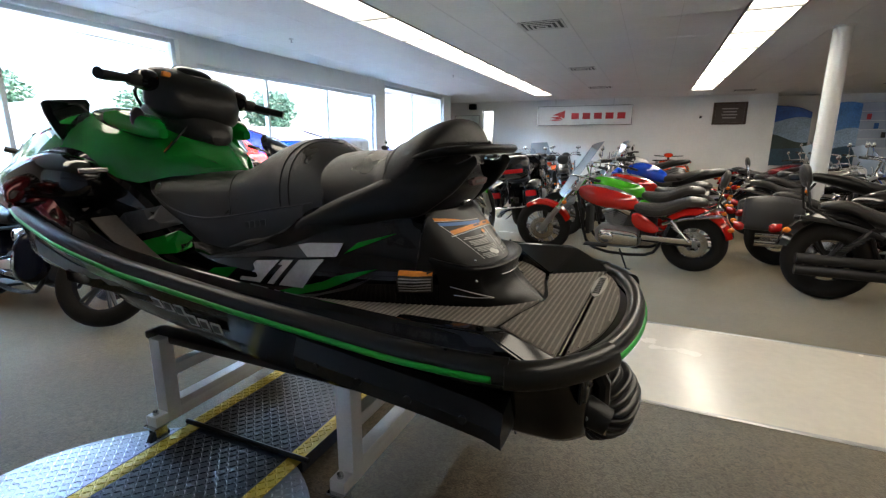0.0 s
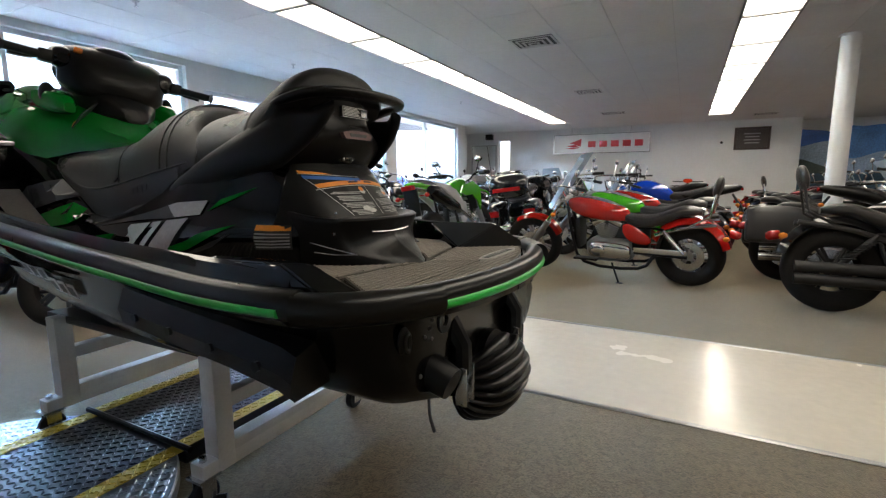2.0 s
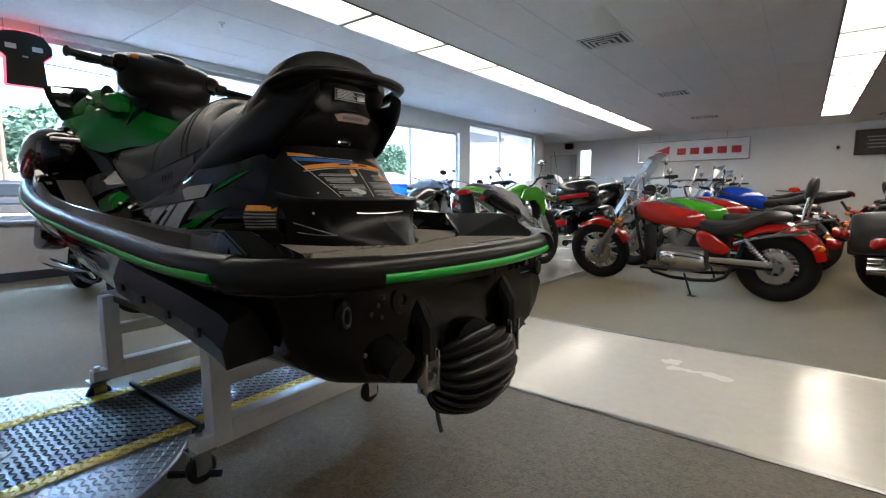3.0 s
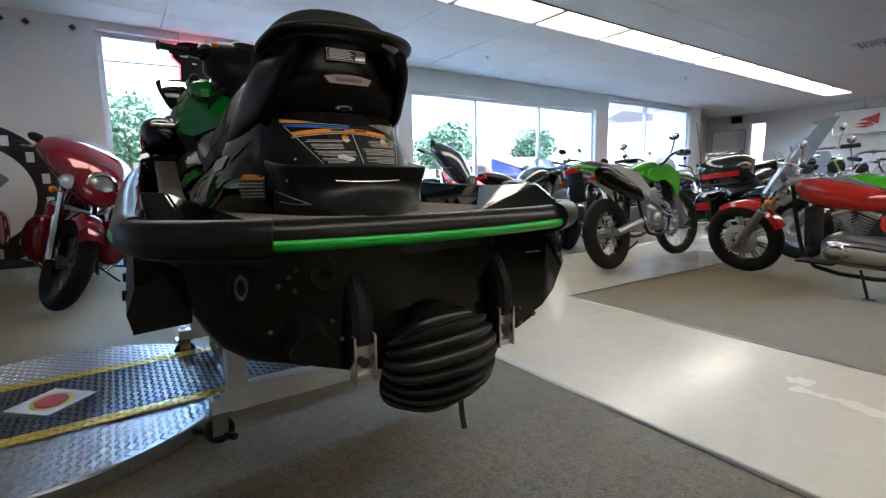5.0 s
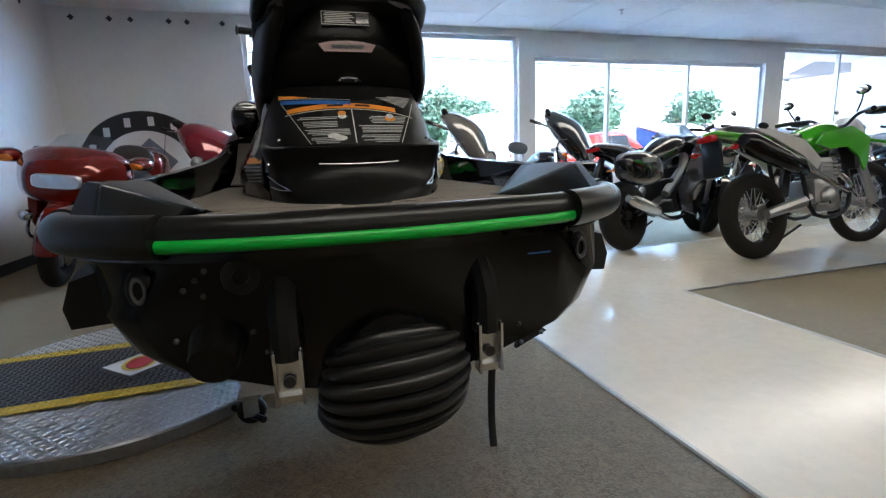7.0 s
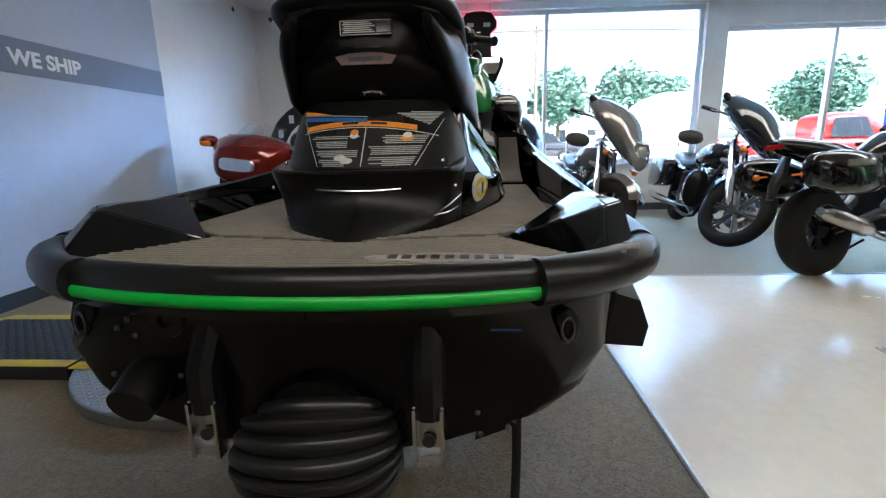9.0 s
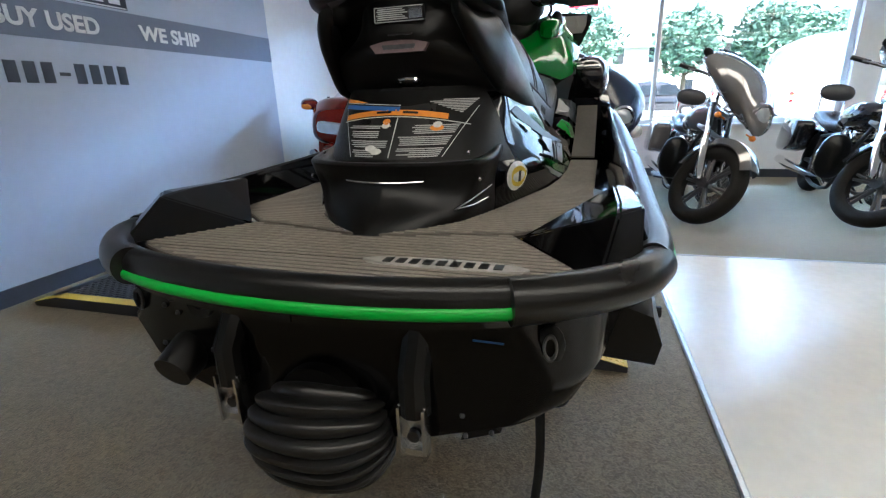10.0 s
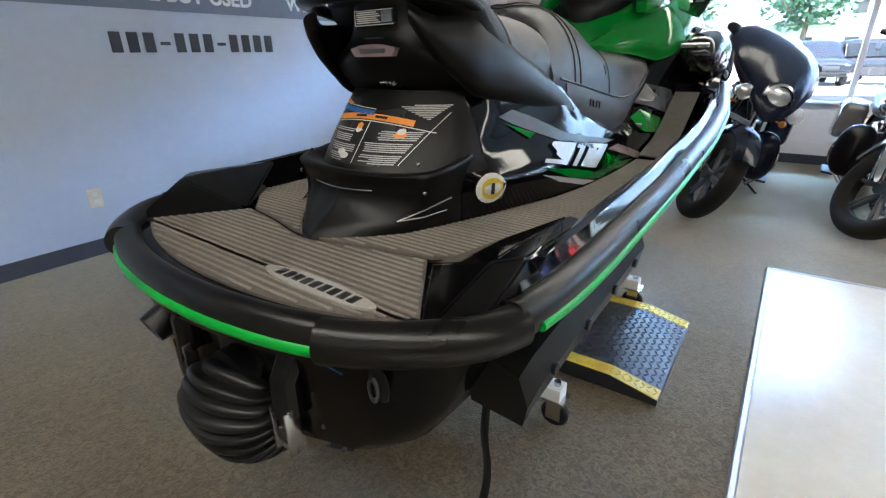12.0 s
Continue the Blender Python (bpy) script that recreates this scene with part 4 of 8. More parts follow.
pass_row = lambda s: cushion_row(s, pass_top(s), pass_bot(s), pass_w(s), 0.085)
for s0, s1, bow in ((1.455, 1.40, 0.02), (1.09, 1.16, 0.05), (1.06, 1.12, 0.05)):
    seam(seat_row, lambda q: s0 + (s1 - s0) * q + bow * math.sin(math.pi * q), 0.0034, mtl=M_HUMP)
for s0, s1 in ((0.99, 1.03), (0.80, 0.72)):
    seam(pass_row, lambda q: s0 + (s1 - s0) * q, 0.0028)
for side in (1, -1):
    edge = [seat_row(s)[10] for s in np.linspace(1.02, 1.97, 40)]
    part("piping", Geo().tube([(s, side * (y + 0.001), z) for s, y, z in edge], 0.0036, 6), M_VINYL2, ski, "pale seam piping")
    pan = []
    for s in np.linspace(1.06, 1.88, 26):
        b, w = seat_bot(s), seat_w(s)
        e = max(seat_edge(s), b + 0.012) - 0.004
        pan.append([(s, side * (w + 0.001), e), (s, side * (w + 0.006), e + 0.25 * (b - e)), (s, side * (w + 0.006), e + 0.8 * (b - e)), (s, side * (w + 0.001), b), (s, side * (w - 0.02), b), (s, side * (w - 0.02), e)])
    part("seat_side_panel", Geo().rings(pan), M_VINYL2, ski, "grey vinyl lower seat panel", 50)
    for k in range(4):
        s = 1.315 - 0.026 * k
        part("seat_lettering_bar", Geo().box((s, side * (seat_w(s) + 0.0065), 0.997 + 0.005 * k), (0.019, 0.003, 0.022)), M_LABELK, ski, smooth=0)
    part("seat_clip", Geo().box((1.495, side * 0.300, 0.886), (0.034, 0.010, 0.016), pose(0, 0, 0), 0.003), M_CHROME, ski, "small bright seat clip")

# The moulded shell round the passenger seat: side wings, rear bowl, legs and grab handle.
SKIRT = smooth_rows([(1.44, 0.262, 0.880, 0.905), (1.32, 0.264, 0.903, 0.947), (1.215, 0.262, 0.920, 0.966), (1.13, 0.260, 0.940, 1.005), (1.06, 0.258, 0.960, 1.046), (1.0, 0.256, 0.980, 1.075), (0.9, 0.254, 1.008, 1.120), (0.8, 0.251, 1.033, 1.158), (0.72, 0.246, 1.050, 1.192), (0.675, 0.241, 1.058, 1.214), (0.64, 0.236, 1.064, 1.232), (0.60, 0.228, 1.074, 1.245), (0.555, 0.214, 1.106, 1.240), (0.50, 0.196, 1.150, 1.238), (0.465, 0.178, 1.190, 1.250), (0.445, 0.160, 1.225, 1.262)], 4)
SECTION = ((-0.018, 0.0), (-0.006, 0.04), (0.001, 0.12), (0.006, 0.28), (0.008, 0.46), (0.005, 0.64), (-0.001, 0.80), (-0.009, 0.92), (-0.018, 1.0))
for side in (1, -1):
    rows = []
    for k, (s, y, lo, hi) in enumerate(SKIRT):
        a, b = SKIRT[max(k - 1, 0)], SKIRT[min(k + 1, len(SKIRT) - 1)]
        along = Vector((b[0] - a[0], b[1] - a[1], 0)).normalized()
        out = Vector((along.y, -along.x, 0))
        depth = float(np.interp(s, (0.63, 0.72), (0.026, 0.10)))
        row = [Vector((s, y, lo + (hi - lo) * q)) + out * d for d, q in SECTION]
        row += [Vector((s, y, hi - 0.006)) - out * depth, Vector((s, y, lo + 0.006)) - out * depth]
        rows.append([(p.x, side * p.y, p.z) for p in row])
    part("seat_wing", Geo().rings(rows), M_SATIN, ski, "satin black shell side sweeping to the handle", 70)
half = [(0.80, 0.185, 1.145), (0.73, 0.196, 1.190), (0.665, 0.205, 1.235), (0.60, 0.214, 1.258), (0.545, 0.206, 1.270), (0.49, 0.192, 1.277), (0.442, 0.156, 1.280), (0.410, 0.085, 1.281), (0.400, 0.0, 1.281)]
loop = smooth_rows(half + [(s, -y, z) for s, y, z in half[-2::-1]], 6)
part("grab_handle", Geo().tube(loop, [0.010 + 0.010 * min(1, k / 26, (len(loop) - 1 - k) / 26) for k in range(len(loop))], 20, flat=0.72), M_SATIN, ski, "satin black grab handle looping behind the seat", 70)
shell = []
for z, rear, w, curl in smooth_rows([(1.054, 0.618, 0.170, 0.06), (1.066, 0.588, 0.196, 0.07), (1.082, 0.564, 0.208, 0.075), (1.10, 0.546, 0.213, 0.075), (1.125, 0.527, 0.214, 0.07), (1.15, 0.512, 0.208, 0.07), (1.175, 0.503, 0.176, 0.075), (1.20, 0.505, 0.145, 0.08), (1.235, 0.510, 0.130, 0.085), (1.27, 0.511, 0.126, 0.085), (1.305, 0.512, 0.122, 0.085), (1.335, 0.516, 0.112, 0.08), (1.355, 0.528, 0.078, 0.07), (1.368, 0.545, 0.04, 0.06)], 3):
    us = [-1, -0.97, -0.92, -0.85, -0.75, -0.62, -0.45, -0.25, 0, 0.25, 0.45, 0.62, 0.75, 0.85, 0.92, 0.97, 1]
    deep = float(np.interp(z, (1.20, 1.27), (0.12, 0.015)))
    shell.append([(rear + curl + deep, -w * 0.96, z)] + [(rear + curl * (1 - (1 - abs(u) ** 2.4) ** 0.6), u * w, z) for u in us] + [(rear + curl + deep, w * 0.96, z)])
part("seat_back_shell", Geo().rings(shell), M_SATIN, ski, "satin black seat-back shell", 60)


def on_label(y, z, lift=0.002):
    """A point of the label, laid on the rounded tail panel."""
    s0 = tail_s(z)
    lo_, hi_ = s0, 0.62
    for _ in range(26):
        mid = (lo_ + hi_) / 2
        lo_, hi_ = (mid, hi_) if pod_half(mid, z) < abs(y) else (lo_, mid)
    return (lo_ - lift, y * (1 + lift), z + lift * 0.8)


def label_poly(name, pts, mtl, lift, parent, label=""):
    """A printed area of the label: an outline in (y, z)."""
    bm = bmesh.new()
    bm.faces.new([bm.verts.new((0, y, z)) for y, z in pts])
    for _ in range(4):
        bmesh.ops.triangulate(bm, faces=bm.faces[:])
        long = [e for e in bm.edges if abs(e.verts[0].co.y - e.verts[1].co.y) > 0.022]
        if not long:
            break
        bmesh.ops.subdivide_edges(bm, edges=long, cuts=1)
    bmesh.ops.triangulate(bm, faces=bm.faces[:])
    bm.verts.index_update()
    g = Geo().add([on_label(v.co.y, v.co.z, lift) for v in bm.verts], [tuple(v.index for v in f.verts) for f in bm.faces])
    bm.free()
    return part(name, g, mtl, parent, label, 0)


def label_quad(name, y0, y1, z0, z1, mtl, lift, parent):
    return label_poly(name, [(y0, z0), (y1, z0), (y1, z1), (y0, z1)], mtl, lift, parent)


def label_band(name, y0, y1, f, g_, mtl, lift=0.0032, n=14):
    ys = np.linspace(y0, y1, n)
    return label_poly(name, [(y, f(y)) for y in ys] + [(y, g_(y)) for y in ys[::-1]], mtl, lift, lab)


edge_l = lambda z: 0.112 + (z - 0.926) * 0.60      # port side edge of the label
edge_r = lambda z: -0.124 - (z - 0.926) * 0.54     # starboard side edge
lab = label_poly("warning_label", [(edge_r(0.925), 0.925), (edge_l(0.925), 0.925), (edge_l(1.050), 1.050), (0.178, 1.0625), (0.150, 1.0625), (0.05, 1.044), (-0.02, 1.040), (-0.172, 1.060), (-0.186, 1.054), (edge_r(1.040), 1.040)], M_LABELK, 0.0015, ski, "large black warning label with orange and blue bands")
arch = lambda y: 1.006 + 0.018 * (1 - ((y - 0.02) / 0.17) ** 2)
label_band("orange_band", -0.118, 0.160, lambda y: arch(y) - 0.005, lambda y: arch(y) + 0.0075, M_LABELO)
label_band("white_outline", -0.168, 0.165, lambda y: arch(y) - 0.009, lambda y: arch(y) - 0.0072, M_LABELW)
label_band("blue_band", 0.0, 0.176, lambda y: 1.0275 + 0.045 * y, lambda y: 1.0375 + 0.045 * y, M_LABELB)
label_band("orange_band", 0.095, 0.180, lambda y: 1.0485 + 0.02 * (y - 0.095), lambda y: 1.0485 + 0.1647 * (y - 0.095) * (1 if y < 0.15 else 0.85), M_LABELO)
label_band("white_outline", 0.0, 0.182, lambda y: 1.0405 + 0.05 * y, lambda y: 1.0418 + 0.05 * y, M_LABELW)
label_band("text_bar", -0.048, -0.010, lambda y: arch(y) - 0.001, lambda y: arch(y) + 0.004, M_LABELK, 0.0044, 4)
label_band("text_bar", 0.02, 0.06, lambda y: arch(y) - 0.001, lambda y: arch(y) + 0.004, M_LABELK, 0.0044, 5)
for f in (edge_l, edge_r):
    sg = 1 if f is edge_l else -1
    z1 = 1.036
    label_poly("white_outline", [(f(0.927) - sg * 0.004, 0.927), (f(0.927) - sg * 0.0058, 0.927), (f(z1) - sg * 0.0058, z1), (f(z1) - sg * 0.004, z1)], M_LABELW, 0.0032, lab)
rnd = random.Random(3)
for k in range(17):
    z = 0.9285 + 0.0041 * k
    if k % 6 != 5:
        label_quad("text_bar", edge_r(z) + 0.014, -0.012 - (0.035 if rnd.random() < 0.25 else rnd.random() * 0.01) - (0.028 if 11 < k < 16 else 0), z, z + 0.0021, M_LABELT, 0.0032, lab)
    if k % 5 != 4:
        label_quad("text_bar", 0.012 + (0.028 if k < 4 or 9 < k < 16 else 0), edge_l(z) - 0.012 - rnd.random() * 0.012, z, z + 0.0021, M_LABELT, 0.0032, lab)
for k in range(9):
    label_quad("text_bar", -0.176 + 0.0035 * k, -0.060 - 0.010 * k if k else -0.10, 1.0505 - 0.0036 * k, 1.0525 - 0.0036 * k, M_LABELT, 0.0032, lab)
for y, z, mm in ((-0.098, 0.990, M_LABELW), (-0.098, 0.983, M_LABELO), (0.026, 0.990, M_LABELW), (0.026, 0.998, M_LABELO), (0.036, 0.934, M_LABELW), (0.052, 0.940, M_LABELW)):
    oval = [(y + 0.013 * math.cos(a) * (1.2 if z < 0.985 else 0.8), z + 0.006 + 0.0068 * math.sin(a)) for a in (2 * math.pi * q / 12 for q in range(12))]
    label_poly("pictogram", oval, mm, 0.0038, lab)
label_quad("divider", -0.0012, 0.0012, 0.927, 1.014, M_LABELW, 0.0032, lab)


FACING_AFT = pose(0, 0, 0, 90, 0, 90)
aft = lambda s: Matrix.Translation((s, 0, 0)) @ FACING_AFT
p = part("sticker", Geo().prism([(-0.065, 1.230), (0.057, 1.227), (0.057, 1.259), (-0.065, 1.260)], 0, 0.012, aft(0.504)), M_LABELK, ski, "silver and black printed sticker", 0)
part("sticker_foil", Geo().prism([(-0.062, 1.233), (-0.030, 1.232), (-0.030, 1.257), (-0.062, 1.257)], 0, 0.002, aft(0.5025)), M_STEEL, p, smooth=0)
for z0, z1, y0, y1 in ((1.2275, 1.2288, -0.064, 0.056), (1.2578, 1.259, -0.064, 0.056), (1.2285, 1.258, 0.0548, 0.0562)):
    part("white_outline", Geo().prism([(y0, z0), (y1, z0), (y1, z1), (y0, z1)], 0, 0.002, aft(0.5028)), M_LABELW, p, smooth=0)
for k in range(6):
    z = 1.2325 + 0.0042 * k
    part("text_bar", Geo().prism([(-0.026 + 0.006 * (k % 3), z), (0.050 - 0.003 * (k % 2), z), (0.050 - 0.003 * (k % 2), z + 0.002), (-0.026 + 0.006 * (k % 3), z + 0.002)], 0, 0.002, aft(0.5025)), M_LABELW, p, smooth=0)
part("slot_cover", Geo().prism([(-0.034, 1.199), (0.026, 1.199), (0.026, 1.2025), (-0.034, 1.2025)], 0, 0.012, aft(0.5035)), M_VINYL2, ski, smooth=0)
part("reflector", Geo().prism([(-0.064, 1.161), (0.056, 1.161), (0.069, 1.179), (0.035, 1.186), (-0.003, 1.188), (-0.041, 1.186), (-0.076, 1.179)], 0, 0.018, aft(0.494)), M_REFL, ski, "pinkish silver reflector plate", 0)
part("reflector_inset", Geo().prism([(-0.042, 1.168), (0.034, 1.168), (0.038, 1.178), (-0.046, 1.178)], 0, 0.003, aft(0.4925)), M_DULL, ski, smooth=0)
part("latch_plate", Geo().ball((0.553, -0.004, 1.103), (0.011, 0.040, 0.020), 16), M_BLACK, ski, "small oval latch plate")
part("latch_loop", Geo().tube([(0.545, -0.022, 1.100), (0.534, -0.021, 1.103), (0.531, -0.004, 1.104), (0.534, 0.013, 1.103), (0.545, 0.014, 1.100)], 0.004, 8), M_CHROME, ski, "small steel loop")
for y in (-0.024, 0.016):
    part("bolt", Geo().ball((0.542, y, 1.101), 0.0072, 8), M_CHROME, ski)


# Hood, side fairings and front deck.
g = Geo()
rows = smooth_rows([(1.60, 1.16, 1.190, 0.06), (1.68, 1.16, 1.250, 0.13), (1.80, 1.155, 1.340, 0.205), (1.90, 1.13, 1.385, 0.275), (2.0, 1.12, 1.415, 0.335), (2.25, 1.09, 1.45, 0.375), (2.55, 1.12, 1.42, 0.35), (2.85, 1.14, 1.345, 0.275), (3.1, 1.12, 1.26, 0.17), (3.22, 1.12, 1.19, 0.06)], 4)
part("hood", Geo().rings([mirrored([(s, 0, t), (s, w * 0.4, t - 0.006), (s, w * 0.68, t - 0.03), (s, w * 0.86, t - 0.30 * (t - b)), (s, w * 0.98, t - 0.62 * (t - b)), (s, w, b + 0.03), (s, w * 0.97, b), (s, 0, b)]) for s, b, t, w in rows]), M_GREEN, ski, "lime green hood", 34)
rows = smooth_rows([(1.46, 0.80, 0.862, 0.29), (1.52, 0.80, 0.885, 0.315), (1.60, 0.80, 0.930, 0.325), (1.70, 0.81, 0.995, 0.325), (1.80, 0.83, 1.055, 0.325), (1.89, 0.86, 1.118, 0.330), (2.0, 0.90, 1.195, 0.350), (2.15, 0.93, 1.275, 0.385), (2.4, 0.96, 1.28, 0.385), (2.8, 1.02, 1.19, 0.30), (3.15, 1.10, 1.16, 0.13)], 4)
part("front_body", Geo().rings([mirrored([(s, 0, t), (s, w * 0.8, t), (s, w * 0.98, t - 0.03), (s, w * 1.02, (t + b) / 2), (s, w * 0.97, b), (s, 0, b)]) for s, b, t, w in rows]), M_BLACK, ski, "gloss black front body", 40)
rows = []
for s in np.linspace(1.95, 3.28, 18):
    y, z = rail_y(s), rail_z(s)
    u = min(1, (s - 1.95) / 0.35)
    rows.append(mirrored([(s, 0, z + 0.12 + 0.03 * u), (s, y * 0.7, z + 0.12 + 0.02 * u), (s, y * 0.9, z + 0.09), (s, y - 0.03, z + 0.02), (s, y - 0.04, z - 0.01), (s, 0, z - 0.01)]))
part("front_deck", Geo().rings(rows), M_BLACK, ski, "gloss black front deck", 40)
for side in (1, -1):
    part("knee_fairing", Geo().blob([(1.975, 1.13, 0.02, 0.03), (2.0, 1.135, 0.065, 0.07), (2.08, 1.135, 0.09, 0.10), (2.25, 1.13, 0.10, 0.122), (2.5, 1.09, 0.085, 0.12), (2.72, 1.07, 0.04, 0.07), (2.82, 1.06, 0.01, 0.02)], m=pose(0, side * 0.405, 0)), M_BLACK, ski, "bulging gloss black fairing")
    # Chrome strip put in for the highlight at the fairing's vent.
    part("knee_vent_glint", Geo().box((0, 0, 0), (0.012, 0.11, 0.02), pose(1.985, side * 0.40, 1.185), bevel=0.004), M_CHROME, ski)
    rows = [[(2.29 + 0.10 * (1.47 - z) + d, side * (c + u * w * 1.1), z + lift * u) for d, u in ((-0.006, -1), (-0.012, 0), (-0.006, 1), (0.02, 0.9), (0.045, 0.35), (0.045, -0.35), (0.02, -0.9))] for z, c, w, lift in ((1.24, 0.275, 0.022, 0), (1.28, 0.285, 0.032, 0), (1.34, 0.298, 0.055, 0), (1.41, 0.305, 0.078, 0), (1.455, 0.305, 0.086, -0.005), (1.472, 0.305, 0.074, -0.008))]
    mir = part("mirror", Geo().rings(rows), M_SATIN, ski, "black wing mirror", 40)
    glass_ = [[(2.266 - 0.10 * (1.47 - z), side * (c + u * w), z) for u in (-0.86, 0.86)] + [(2.272 - 0.10 * (1.47 - z), side * (c + u * w), z) for u in (0.86, -0.86)] for z, c, w in ((1.37, 0.30, 0.062), (1.41, 0.305, 0.078), (1.458, 0.305, 0.080))]
    part("mirror_glass", Geo().rings(glass_), M_MIRROR, mir, smooth=0)
    part("hood_shoulder", Geo().blob([(1.80, 1.33, 0.02, 0.02), (1.86, 1.352, 0.05, 0.045), (2.0, 1.382, 0.065, 0.052), (2.16, 1.398, 0.05, 0.04), (2.28, 1.40, 0.015, 0.012)], power=3.2, m=pose(0, side * 0.215, 0)), M_GREEN, ski, "raised green hood shoulder")
    part("hood_knob", Geo().ball((1.905, side * 0.245, 1.385), (0.026, 0.03, 0.052), 16), M_SATIN, ski, "black oval knob")
part("hood_label", Geo().box((0, 0, 0), (0.10, 0.11, 0.004), pose(1.80, 0.165, 1.305, -40, 30, 0)), M_LABELK, ski, smooth=0)
part("hood_label_band", Geo().box((0.03, 0, 0.004), (0.03, 0.10, 0.004), pose(1.80, 0.165, 1.305, -40, 30, 0)), M_LABELO, ski, smooth=0)

# Handlebar, turned a little to starboard.
bar = pose(1.89, 0, 1.475, 9, 0, -16)
part("steering_column", Geo().blob([(1.72, 1.31, 0.05, 0.03), (1.80, 1.36, 0.13, 0.10), (1.92, 1.38, 0.165, 0.13), (2.06, 1.39, 0.15, 0.10), (2.16, 1.38, 0.05, 0.04)], power=2.3), M_SATIN, ski, "black steering cover")
part("bar_pad", Geo().blob([(-0.14, -0.05, 0.07, 0.03), (-0.115, -0.03, 0.14, 0.075), (-0.04, 0.005, 0.20, 0.105), (0.05, 0.035, 0.185, 0.095), (0.14, 0.02, 0.14, 0.07), (0.20, -0.02, 0.05, 0.03)], m=bar, power=3.8), M_SATIN, ski, "black padded bar cover")
part("pad_dome", Geo().blob([(-0.05, 0.09, 0.03, 0.02), (-0.03, 0.10, 0.075, 0.035), (0.05, 0.12, 0.08, 0.035), (0.10, 0.11, 0.04, 0.02)], m=bar), M_BLACK, ski)
for side in (1, -1):
    part("bar_cheek", Geo().blob([(-0.09, 0.02, 0.02, 0.02), (-0.05, 0.03, 0.045, 0.045), (0.04, 0.04, 0.05, 0.04), (0.08, 0.03, 0.02, 0.02)], m=bar @ pose(0, side * 0.185, 0.01)), M_BLACK, ski)
    part("cable", Geo().tube(smooth_rows([(0.02, side * 0.20, 0.03), (0.12, side * 0.19, 0.0), (0.14, side * 0.12, -0.10), (0.10, side * 0.06, -0.18)], 4), 0.007, 6, bar), M_RUBBER, ski)
part("start_key", Geo().box((-0.09, 0.14, 0.075), (0.03, 0.03, 0.02), bar, 0.006), M_ORANGE, ski)
for side in (1, -1):
    part("bar", Geo().tube([(0.0, side * 0.08, 0.03), (-0.02, side * 0.2, 0.035), (-0.06, side * 0.27, 0.025)], 0.014, 10, m=bar), M_SATIN, ski)
    part("grip", Geo().tube([(-0.05, side * 0.25, 0.03), (-0.12, side * 0.375, 0.015), (-0.124, side * 0.38, 0.014)], [0.017, 0.017, 0.023], 12, m=bar), M_RUBBER, ski, "black rubber grip")
    part("switch_pod", Geo().box((-0.045, side * 0.235, 0.03), (0.055, 0.06, 0.05), bar, 0.012), M_SATIN, ski)
    part("lever", Geo().tube([(-0.01, side * 0.24, 0.03), (0.0, side * 0.30, 0.02), (-0.04, side * 0.35, 0.01)], 0.007, 8, m=bar), M_SATIN, ski)
part("gauge", Geo().blob([(0.10, 0.10, 0.06, 0.01), (0.14, 0.11, 0.09, 0.03), (0.2, 0.09, 0.08, 0.03), (0.23, 0.07, 0.03, 0.01)], m=bar), M_BLACK, ski)

# Side graphics laid on the seat base and the hull.
from mathutils.bvhtree import BVHTree


def skin(ob):
    me = ob.data
    return BVHTree.FromPolygons([v.co.copy() for v in me.vertices], [tuple(p.vertices) for p in me.polygons])


POD, TAIL, HULL, BODY = skin(pod), skin(tail_panel), skin([o for o in ski.children if o.name.startswith("hull")][0]), skin([o for o in ski.children if o.name.startswith("front_body")][0])


def decal(name, poly, side, tree, mtl, parent, lift=0.003, label="", cells=10):
    """A thin graphic: an outline in (s, z) laid on a side surface."""
    bm = bmesh.new()
    vs = [bm.verts.new((s, 0, z)) for s, z in poly]
    bm.faces.new(vs)
    bmesh.ops.triangulate(bm, faces=bm.faces[:])
    for _ in range(3):
        long = [e for e in bm.edges if e.calc_length() > 0.05]
        if long:
            bmesh.ops.subdivide_edges(bm, edges=long, cuts=1)
            bmesh.ops.triangulate(bm, faces=bm.faces[:])
    bm.verts.index_update()
    g, out = Geo(), []
    for v in bm.verts:
        hits = [q.ray_cast(Vector((v.co.x, side * 1.2, v.co.z)), Vector((0, -side, 0))) for q in (tree if isinstance(tree, tuple) else (tree,))]
        hit = max(hits, key=lambda h: side * h[0].y if h[0] else -9)
        y = hit[0].y if hit[0] else side * 0.3
        nrm = hit[1] if hit[0] else Vector((0, side, 0))
        if nrm.y * side < 0:
            nrm = -nrm
        out.append(tuple(Vector((v.co.x, y, v.co.z)) + nrm * lift))
    g.add(out, [tuple(q.index for q in f.verts) for f in bm.faces])
    bm.free()
    return part(name, g, mtl, parent, label, 0)


DIGITS = (((0, 0), (1, 0), (1, 1), (0, 1), (0, 0.82), (0.68, 0.82), (0.68, 0.60), (0.3, 0.60), (0.3, 0.42), (0.68, 0.42), (0.68, 0.18), (0, 0.18)),), \
    (((0.40, 0), (0.78, 0), (0.78, 1), (0.12, 1), (0.12, 0.78), (0.40, 0.78)),), \
    (((0, 0), (1, 0), (1, 1), (0.64, 1), (0.64, 0.2), (0.34, 0.2), (0.34, 1), (0, 1)), ((0.34, 0.82), (0.64, 0.82), (0.64, 1), (0.34, 1)))


